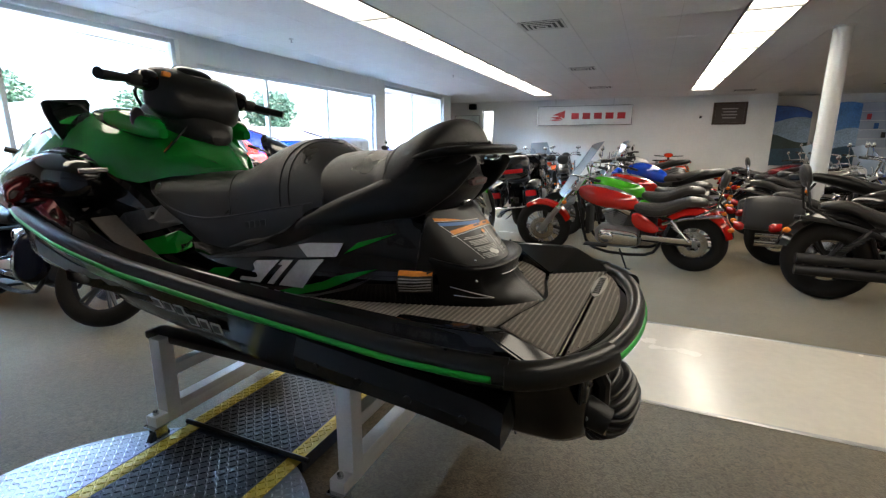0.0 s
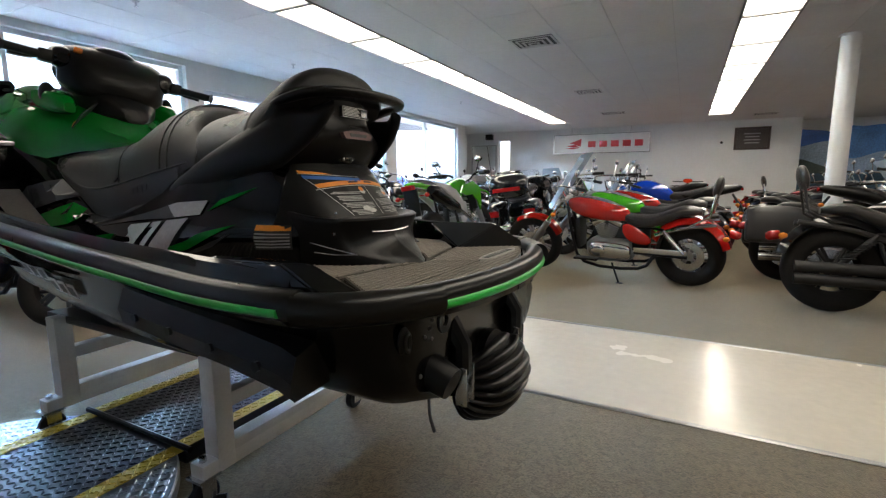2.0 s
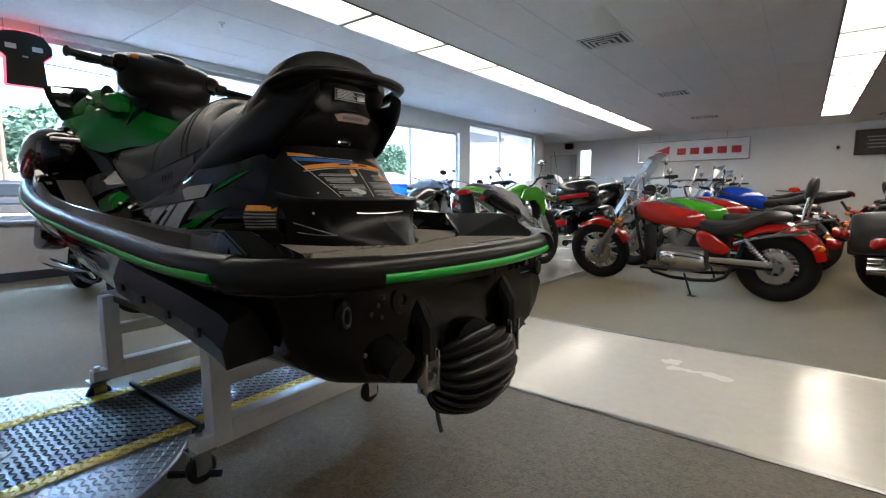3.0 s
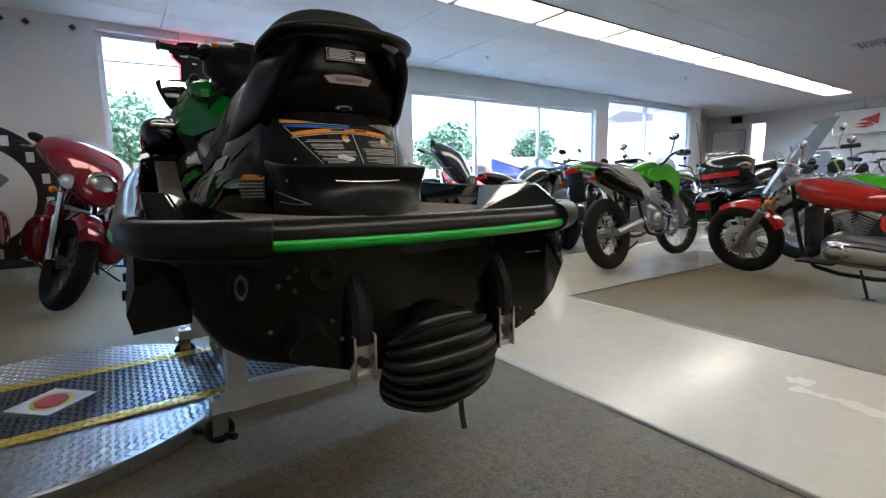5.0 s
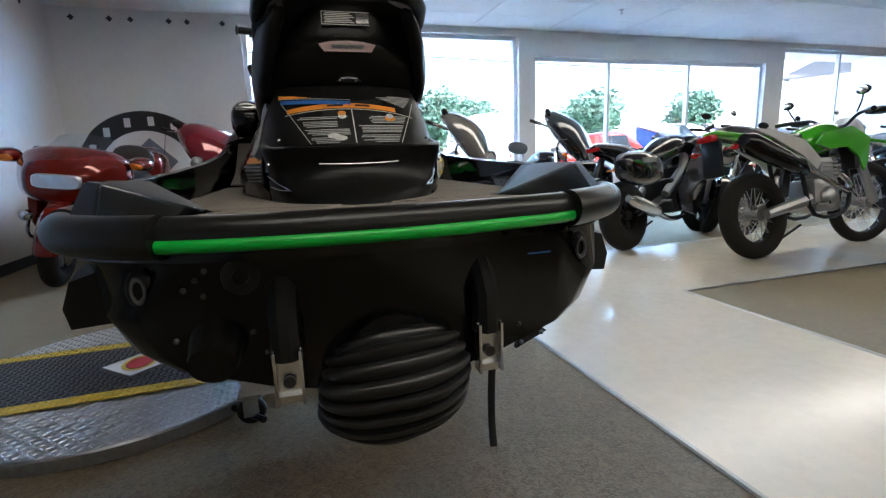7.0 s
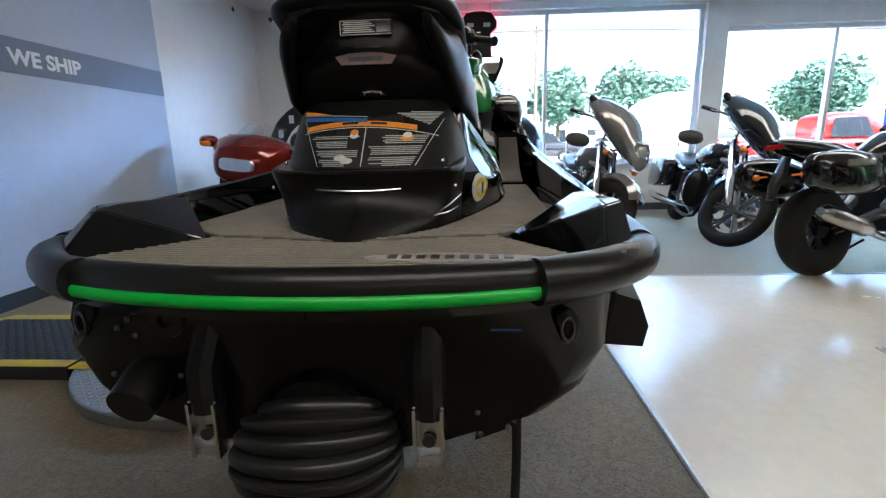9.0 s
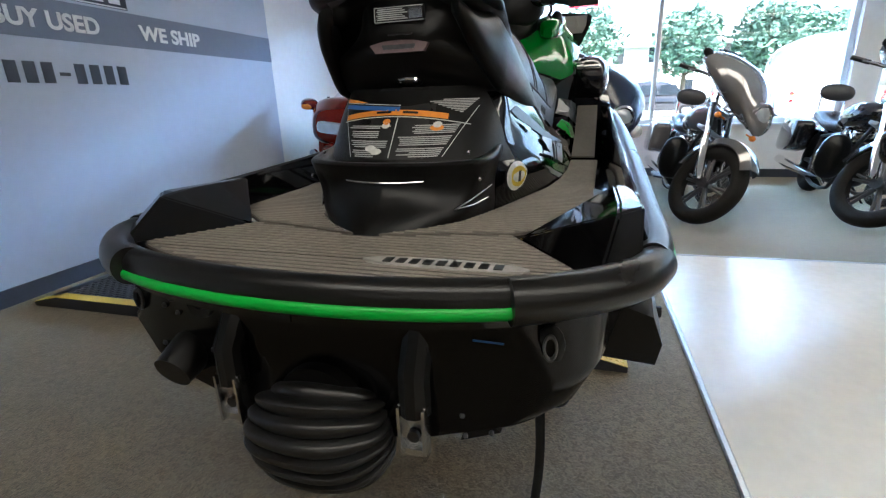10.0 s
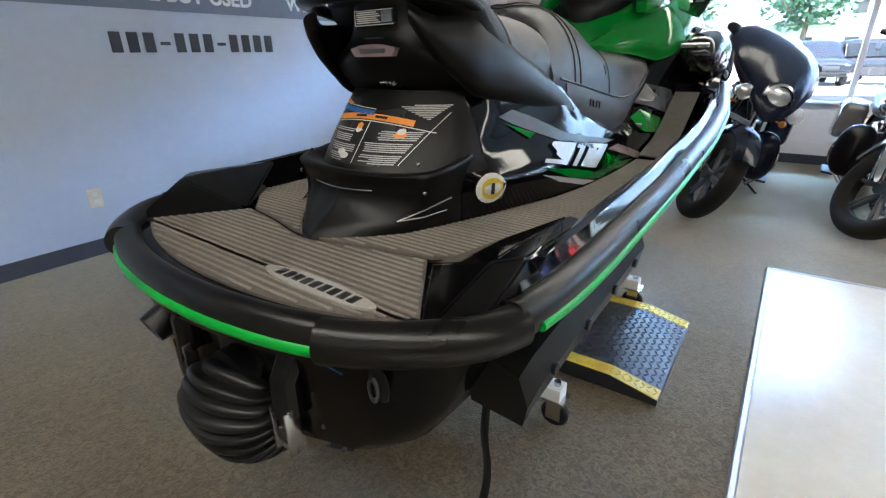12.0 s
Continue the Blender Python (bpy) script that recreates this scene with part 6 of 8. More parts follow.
def lamp(bike, x, z, r, m, y=0.0, shell=M_CHROME, glassy=M_LAMP, name="headlight"):
    h = part(name, Geo().lathe([(0.0, -0.11), (r * 0.5, -0.10), (r * 0.95, -0.03), (r * 1.04, 0.0), (r * 0.98, 0.008), (r * 0.9, 0.0)], 20, m @ pose(x, y, z, 0, 0, -90), False), shell, bike)
    part("lens", Geo().lathe([(0.0, 0.018), (r * 0.5, 0.014), (r * 0.92, 0.0), (0.0, -0.01)], 20, m @ pose(x, y, z, 0, 0, -90), False), glassy, h)
    return h


def signals(bike, x, z, y, m, mtl=M_ORANGE):
    for s in (1, -1):
        part("turn_signal", Geo().tube([(x, s * (y - 0.06), z), (x, s * y, z)], 0.007, 6, m=m).ball((x, s * (y + 0.02), z), (0.03, 0.024, 0.024), 10, m), mtl, bike)


def bike_base(name, label, m, wb, lean, group):
    return thing(name, label, "motorcycle", group, m=m @ pose(0, 0, 0, lean))


def steer(wb, rf, head, angle):
    """The turn of the front end round its steering axis."""
    ax = Vector((head[0] - wb, 0, head[1] - rf)).normalized()
    o = Vector((head[0], 0, head[1]))
    return Matrix.Translation(o) @ Matrix.Rotation(radians(angle), 4, ax) @ Matrix.Translation(-o)


def forks(bike, wb, rf, head, gap, m, low=M_CHROME, high=M_CHROME, r=0.024):
    for s in (1, -1):
        a, b = Vector((wb, s * gap, rf)), Vector((head[0], s * gap, head[1] + 0.06))
        c = a.lerp(b, 0.52)
        part("fork_leg", Geo().tube([a, a.lerp(b, 0.03), c], [r * 1.2, r * 1.5, r * 1.4], 10, m), low, bike)
        part("fork_tube", Geo().tube([c, b], r, 10, m), high, bike)
    part("triple_clamp", Geo().box((head[0], 0, head[1] + 0.03), (0.07, 2 * gap + 0.05, 0.03), m, 0.008).box((head[0] + 0.05, 0, head[1] - 0.14), (0.07, 2 * gap + 0.05, 0.03), m, 0.008), M_ALU, bike)


def bars(bike, head, rise, width, back, m, mtl=M_CHROME):
    z = head[1] + 0.07
    pts = smooth_rows([(head[0], 0.03, z), (head[0], 0.09, z + 0.01), (head[0] - 0.02 + 0.2 * rise, 0.16, z + rise * 0.75), (head[0] - 0.1 * back, width * 0.62, z + rise), (head[0] - back, width, z + rise * 0.92)], 4)
    for s in (1, -1):
        part("handlebar", Geo().tube([(x, s * y, h) for x, y, h in pts], 0.0125, 8, m), mtl, bike)
        e = Vector(pts[-1])
        d = (Vector(pts[-1]) - Vector(pts[-3])).normalized()
        q = [e - d * 0.11, e + d * 0.02]
        part("grip", Geo().tube([(p.x, s * p.y, p.z) for p in q], 0.018, 10, m), M_RUBBER, bike)
        l = [e - d * 0.13 + Vector((0.04, 0, 0)), e - d * 0.02 + Vector((0.055, 0, -0.01))]
        part("lever", Geo().tube([(p.x, s * p.y, p.z) for p in l], 0.006, 6, m), mtl, bike)
    return pts[-1]


def vtwin(bike, x, z, chrome=M_CHROME, dark=M_ENGINE):
    part("crankcase", Geo().blob([(x - 0.27, z, 0.08, 0.08), (x - 0.24, z, 0.13, 0.12), (x - 0.05, z - 0.01, 0.15, 0.135), (x + 0.14, z - 0.01, 0.14, 0.12), (x + 0.22, z - 0.02, 0.06, 0.07)], power=3), dark, bike)
    for s in (1, -1):
        part("engine_cover", Geo().blob([(x - 0.27, z - 0.01, 0.02, 0.03), (x - 0.24, z - 0.01, 0.035, 0.075), (x - 0.05, z, 0.045, 0.09), (x + 0.12, z, 0.04, 0.085), (x + 0.16, z, 0.02, 0.03)], m=pose(0, s * 0.14, 0), power=2.6), chrome, bike)
        part("round_cover", Geo().ball((x + 0.06, s * 0.185, z), (0.075, 0.025, 0.075), 16), chrome, bike)
    for a in (-24, 24):
        o = pose(x - 0.01, 0, z + 0.10, 0, a, 0)
        g = Geo().tube([(0, 0, 0), (0, 0, 0.2)], 0.062, 14, o)
        cyl = part("cylinder", g, dark, bike)
        if dark.name not in FINS:
            FINS[dark.name] = Geo().lathe([(0.05, -0.004), (0.09, -0.004), (0.09, 0.004), (0.05, 0.004)], 14).mesh("fin", dark)
        for k in range(8):
            f = new("fin", FINS[dark.name])
            f.parent, f.matrix_local = cyl, o @ pose(0, 0, 0.02 + 0.021 * k, 90)
        part("cylinder_head", Geo().box((0, 0, 0.215), (0.15, 0.17, 0.06), o, 0.018), chrome, bike)
        part("rocker_cover", Geo().blob([(-0.075, 0.262, 0.03, 0.015), (-0.055, 0.265, 0.07, 0.032), (0.055, 0.265, 0.07, 0.032), (0.075, 0.262, 0.03, 0.015)], m=o, power=3), chrome, bike)
        part("push_rod_tube", Geo().tube([(0.03, -0.10, 0.0), (0.01, -0.095, 0.22)], 0.011, 8, o).tube([(-0.03, -0.10, 0.0), (-0.01, -0.095, 0.22)], 0.011, 8, o), M_CHROME, bike)
    part("air_cleaner", Geo().blob([(x - 0.10, z + 0.24, 0.012, 0.02), (x - 0.08, z + 0.24, 0.04, 0.06), (x + 0.06, z + 0.24, 0.045, 0.065), (x + 0.10, z + 0.24, 0.015, 0.025)], m=pose(0, -0.12, 0)), chrome, bike)


def frame_tubes(bike, wb, head, mtl=M_SATIN, seat_x=0.3, seat_z=0.55):
    for s in (1, -1):
        part("frame_tube", Geo().tube(smooth_rows([(head[0] - 0.02, s * 0.03, head[1] - 0.02), (head[0] - 0.1, s * 0.12, 0.5), (head[0] - 0.24, s * 0.14, 0.19), (0.45, s * 0.14, 0.17), (0.30, s * 0.12, 0.34), (seat_x, s * 0.10, seat_z)], 3), 0.017, 8), mtl, bike)
        part("top_tube", Geo().tube([(head[0] - 0.02, s * 0.03, head[1]), (0.75, s * 0.06, 0.66), (seat_x, s * 0.10, seat_z)], 0.016, 8), mtl, bike)
        part("swingarm", Geo().tube([(0.5, s * 0.10, 0.34), (0.0, s * 0.105, 0.32)], [0.028, 0.02], 8), mtl, bike)


def pipes(bike, side, rear, z, r, mtl, n=2, rise=0.0):
    for k in range(n):
        p = smooth_rows([(0.92 - 0.22 * k, side * 0.15, 0.52), (0.95 - 0.2 * k, side * 0.19, 0.36), (0.75, side * 0.2, z + 0.09 * k), (0.4, side * 0.2, z + 0.09 * k), (rear, side * 0.21, z + 0.09 * k + rise)], 4)
        rad = [0.021 if q[0] > 0.5 else r for q in p]
        part("exhaust_pipe", Geo().tube(p, rad, 12), mtl, bike)


def kickstand(bike):
    part("kickstand", Geo().tube([(0.72, 0.13, 0.2), (0.60, 0.30, 0.045)], 0.010, 8).box((0.59, 0.31, 0.045), (0.07, 0.035, 0.008)), M_SATIN, bike)


def seat(bike, rows, mtl=M_VINYL, name="seat"):
    return part(name, Geo().blob(rows, 18, 2.8), mtl, bike)


def shocks(bike, top, mtl=M_CHROME):
    for s in (1, -1):
        part("shock", Geo().tube([(0.03, s * 0.13, 0.36), (top[0], s * 0.12, top[1])], 0.02, 10), mtl, bike)
        coil = [(0.045 + (top[0] - 0.07) * q + 0.031 * math.cos(q * 50), s * (0.13 - 0.01 * q) + 0.031 * math.sin(q * 50), 0.39 + (top[1] - 0.44) * q) for q in np.linspace(0, 1, 65)]
        part("coil_spring", Geo().tube(coil, 0.0065, 5), mtl, bike)


def cruiser(label, col, m, lean=-8, shield=False, backrest=False, turn=10, wires=False, bags=False, chrome=True, group="cruisers on the showroom floor", wb=1.68, seat_mat=None, trim=None):
    trim = trim or col
    b = bike_base("cruiser_motorcycle", label, m, wb, lean, group)
    bright = M_CHROME if chrome else M_ENGINE
    head, rf, rr = (wb - 0.42, 0.84), 0.335, 0.322
    st = steer(wb, rf, head, turn)
    I = Matrix.Identity(4)
    wheel(b, 0, rr, 0.150, "wire" if wires else "star", M_ALU if chrome else M_ENGINE, I)
    wheel(b, wb, rf, 0.12, "wire" if wires else "cast", M_ALU if chrome else M_ENGINE, st)
    fender(b, 0, rr * 1.15, 0.225, 22, 168, trim, I, 0.9)
    fender(b, wb, rf * 1.07, 0.15, 58, 160, trim, st, 0.6)
    part("engine_core", Geo().box((0.60, 0, 0.50), (0.46, 0.13, 0.34), None, 0.03), M_ENGINE, b)
    part("radiator", Geo().box((1.10, 0, 0.50), (0.05, 0.20, 0.34), None, 0.012), M_ENGINE, b)
    forks(b, wb, rf, head, 0.105, st, M_ALU, bright)
    frame_tubes(b, wb, head, M_SATIN, 0.22, 0.58)
    vtwin(b, 0.80, 0.34, M_CHROME if chrome else M_ENGINE, M_ALU if chrome else M_ENGINE)
    part("tank", Geo().blob([(0.57, 0.685, 0.03, 0.03), (0.61, 0.70, 0.08, 0.07), (0.72, 0.725, 0.13, 0.092), (0.88, 0.752, 0.16, 0.106), (1.02, 0.778, 0.16, 0.108), (1.14, 0.80, 0.12, 0.092), (1.21, 0.815, 0.07, 0.06), (1.24, 0.82, 0.02, 0.02)], 26, 2.6, steps=5), col, b)
    part("tank_seam", Geo().tube([(0.60, 0, 0.655), (0.80, 0, 0.640), (1.05, 0, 0.655), (1.18, 0, 0.73)], 0.012, 8), M_SATIN, b)
    part("tank_console", Geo().blob([(0.68, 0.795, 0.02, 0.01), (0.8, 0.842, 0.045, 0.014), (1.0, 0.884, 0.04, 0.014), (1.12, 0.884, 0.015, 0.006)]), bright, b)
    seat(b, [(-0.10, 0.755, 0.05, 0.025), (-0.04, 0.765, 0.095, 0.04), (0.08, 0.76, 0.115, 0.05), (0.18, 0.715, 0.13, 0.06), (0.34, 0.655, 0.16, 0.06), (0.52, 0.655, 0.13, 0.055), (0.62, 0.69, 0.06, 0.04)], seat_mat or M_VINYL)
    for s in (1, -1):
        part("side_cover", Geo().blob([(0.33, 0.47, 0.008, 0.02), (0.38, 0.48, 0.02, 0.055), (0.48, 0.52, 0.028, 0.085), (0.56, 0.555, 0.024, 0.085), (0.61, 0.58, 0.010, 0.04)], m=pose(0, s * 0.13, 0)), col, b)
        part("fender_strut", Geo().tube(smooth_rows([(0.30, s * 0.118, 0.53), (0.12, s * 0.122, 0.60), (-0.08, s * 0.122, 0.64), (-0.24, s * 0.118, 0.66)], 3), 0.015, 8, flat=1.3), bright, b)
        part("foot_board", Geo().box((0.95, s * 0.26, 0.27), (0.26, 0.10, 0.02), None, 0.008), M_RUBBER, b)
    pipes(b, -1, -0.25, 0.24, 0.042, bright)
    shocks(b, (0.22, 0.58), bright)
    kickstand(b)
    part("belt_guard", Geo().box((0.25, 0.13, 0.37), (0.5, 0.03, 0.06), None, 0.01), bright, b)
    end = bars(b, head, 0.16, 0.40, 0.30, st, bright)
    mirror_pair(b, end[0] + 0.1, 0.30, end[2], st, bright)
    lamp(b, head[0] + 0.13, head[1] - 0.06, 0.085, st, shell=bright)
    signals(b, head[0] + 0.10, head[1] - 0.10, 0.20, st)
    signals(b, -0.33, 0.55, 0.17, I)
    part("tail_light", Geo().blob([(-0.43, 0.55, 0.03, 0.02), (-0.40, 0.55, 0.06, 0.04), (-0.34, 0.56, 0.05, 0.035)]), M_REDLENS, b)
    if shield:
        rows = [[(head[0] + 0.20 - 0.36 * v - 0.10 * u * u, 0.27 * u * (1 - 0.25 * v * v), head[1] - 0.02 + 0.52 * v) for u in np.linspace(-1, 1, 13)] for v in np.linspace(0, 1, 9)]
        g = Geo().rings([r + [(x - 0.004, y, z) for x, y, z in r[::-1]] for r in rows], True, True, st)
        part("windshield", g, M_SHIELD, b, "clear curved windshield with a blue sheen in its colour")
        for s in (1, -1):
            part("shield_strut", Geo().tube([(head[0] + 0.04, s * 0.11, head[1] - 0.05), (head[0] + 0.06, s * 0.13, head[1] + 0.3)], 0.008, 6, m=st), bright, b)
    if backrest:
        part("backrest", Geo().blob([(-0.02, 0, 0.03, 0.03), (0.0, 0, 0.10, 0.09), (0.04, 0, 0.10, 0.09), (0.06, 0, 0.03, 0.03)], m=pose(-0.24, 0, 1.0, 0, -12)), M_VINYL, b)
        for s in (1, -1):
            part("sissy_bar", Geo().tube([(0.02, s * 0.13, 0.62), (-0.18, s * 0.12, 0.74), (-0.22, s * 0.09, 0.95)], 0.011, 8), bright, b)
    if bags:
        for s in (1, -1):
            part("saddlebag", Geo().blob([(-0.38, 0.55, 0.02, 0.10), (-0.35, 0.55, 0.09, 0.17), (-0.1, 0.56, 0.105, 0.185), (0.12, 0.55, 0.09, 0.16), (0.16, 0.55, 0.02, 0.10)], power=4, m=pose(0, s * 0.25, 0)), bags, b)
    return b


def bagger(label, col, m, lean=-9, turn=18, trunk=False, tall=1.0, group="touring motorcycles by the windows", stripe=None):
    wb = 1.62
    b = bike_base("touring_motorcycle", label, m, wb, lean, group)
    head, rf, rr = (wb - 0.36, 0.86), 0.335, 0.32
    st, I = steer(wb, rf, head, turn), Matrix.Identity(4)
    wheel(b, 0, rr, 0.165, "cast", M_ENGINE, I)
    wheel(b, wb, rf, 0.118, "star", M_DULL, st)
    fender(b, 0, rr * 1.12, 0.22, 10, 170, col, I, 0.9)
    fender(b, wb, rf * 1.12, 0.165, 34, 172, col, st, 1.0)
    forks(b, wb, rf, head, 0.11, st, M_CHROME, M_CHROME, 0.026)
    frame_tubes(b, wb, head, M_SATIN, 0.22, 0.58)
    vtwin(b, 0.78, 0.34, M_CHROME)
    part("tank", Geo().blob([(0.50, 0.73, 0.06, 0.06), (0.56, 0.745, 0.12, 0.10), (0.75, 0.78, 0.17, 0.125), (0.95, 0.81, 0.165, 0.125), (1.12, 0.83, 0.09, 0.085), (1.18, 0.84, 0.03, 0.03)]), col, b)
    seat(b, [(-0.20, 0.76, 0.08, 0.03), (-0.14, 0.77, 0.15, 0.055), (0.05, 0.75, 0.155, 0.06), (0.2, 0.71, 0.16, 0.06), (0.36, 0.69, 0.15, 0.055), (0.5, 0.70, 0.10, 0.05)])
    g = []
    for k, (x, z, w, h) in enumerate(smooth_rows([(1.14, 1.10 * tall, 0.37, 0.12 * tall), (1.24, 1.08 * tall, 0.385, 0.17 * tall), (1.38, 1.03 * tall, 0.345, 0.20 * tall), (1.49, 0.985 * tall, 0.26, 0.19 * tall), (1.56, 0.955, 0.18, 0.15), (1.59, 0.945, 0.10, 0.09)], 4)):
        ring = []
        x, w, h = 1.30 + (x - 1.30) * 1.0, w * 0.88, h * 0.94
        for q in range(24):
            a = 2 * math.pi * q / 24
            c, s = math.cos(a), math.sin(a)
            zz = z + (s * h if s > 0 else s * h * (1.15 - 0.45 * abs(c)))
            ring.append((x + 0.04 - (zz - 1.0) * 0.50, math.copysign(abs(c) ** 0.75, c) * w, zz))
        g.append(ring)
    part("batwing_fairing", Geo().rings(g, m=st), col, b, "rounded batwing fairing")
    if stripe:
        for s in (1, -1):
            pts = [(1.25 + 0.17 * math.sin(a) + 0.05, s * (0.325 - 0.10 * max(0, math.sin(a))), 1.03 + 0.085 * math.cos(a)) for a in np.linspace(0.0, 3.0, 14)]
            part("pinstripe", Geo().tube(pts, 0.004, 5, st), stripe, b)
    rows = [[(1.26 - 0.16 * v - 0.07 * u * u, 0.20 * u, 1.15 * tall + 0.13 * v * (1 - 0.3 * u * u)) for u in np.linspace(-1, 1, 11)] for v in np.linspace(0, 1, 6)]
    part("windscreen", Geo().rings([r + [(x - 0.004, y, z) for x, y, z in r[::-1]] for r in rows], True, True, st), M_SCREEN if trunk else M_TINT, b, "curved windscreen")
    lamp(b, 1.66, 0.935, 0.082, st)
    part("lamp_bezel", Geo().lathe([(0.088, -0.05), (0.108, -0.05), (0.104, 0.0), (0.090, 0.008)], 24, st @ pose(1.66, 0, 0.935, 0, 0, -90)), M_CHROME if trunk else col, b)
    if trunk:
        for s in (1, -1):
            lamp(b, 1.62, 0.90, 0.052, st, s * 0.19, name="spot_lamp")
    signals(b, 1.50, 0.82, 0.20, st)
    bars(b, head, 0.15, 0.40, 0.24, st)
    mirror_pair(b, 1.14, 0.27, 1.12 * tall, st, M_SATIN, 0.0)
    for s in (1, -1):
        bag = part("saddlebag", Geo().blob([(-0.42, 0.53, 0.02, 0.08), (-0.39, 0.53, 0.09, 0.17), (-0.1, 0.55, 0.105, 0.18), (0.16, 0.56, 0.09, 0.14), (0.20, 0.56, 0.02, 0.08)], power=4.5, m=pose(0, s * 0.25, 0)), col, b)
        part("bag_latch", Geo().box((-0.1, s * 0.357, 0.66), (0.05, 0.012, 0.03), None, 0.004), M_CHROME, bag)
        part("crash_bar", Geo().tube(smooth_rows([(1.12, s * 0.06, 0.62), (1.14, s * 0.28, 0.56), (1.13, s * 0.33, 0.40), (1.10, s * 0.2, 0.22)], 4), 0.014, 8), M_CHROME, b)
        part("foot_board", Geo().box((0.92, s * 0.28, 0.26), (0.28, 0.10, 0.02), None, 0.008), M_RUBBER, b)
        part("muffler", Geo().tube([(0.6, s * 0.2, 0.24), (0.1, s * 0.23, 0.24), (-0.45, s * 0.24, 0.25)], [0.03, 0.045, 0.045], 12), M_CHROME, b)
        part("lower_fairing", Geo().blob([(1.06, 0.46, 0.02, 0.06), (1.10, 0.46, 0.10, 0.17), (1.16, 0.46, 0.11, 0.18), (1.22, 0.46, 0.03, 0.10)], m=pose(0, s * 0.22, 0)), col if trunk else M_SATIN, b)
    part("backrest", Geo().blob([(-0.03, 0, 0.04, 0.03), (0.0, 0, 0.14, 0.08), (0.05, 0, 0.14, 0.08), (0.07, 0, 0.04, 0.03)], m=pose(-0.24, 0, 1.0, 0, -10)), M_VINYL, b)
    for s in (1, -1):
        part("sissy_bar", Geo().tube([(-0.22, s * 0.10, 0.74), (-0.27, s * 0.11, 0.95)], 0.010, 8), M_CHROME, b)
    if trunk:
        part("trunk", Geo().blob([(-0.60, 0.92, 0.10, 0.08), (-0.55, 0.92, 0.23, 0.15), (-0.40, 0.93, 0.25, 0.17), (-0.24, 0.92, 0.22, 0.15), (-0.20, 0.92, 0.08, 0.08)], power=3.5), col, b)
        part("tail_bar", Geo().box((-0.60, 0, 0.90), (0.02, 0.36, 0.05), None, 0.008), M_REDLENS, b)
        part("luggage_rail", Geo().tube(arc((-0.40, 0, 1.12), 0.17, 0, 360, 20, "xy"), 0.008, 6), M_CHROME, b)
    part("tail_light", Geo().blob([(-0.42, 0.62, 0.04, 0.02), (-0.40, 0.62, 0.08, 0.04), (-0.35, 0.62, 0.06, 0.03)]), M_REDLENS, b)
    signals(b, -0.40, 0.56, 0.15, I)
    kickstand(b)
    return b


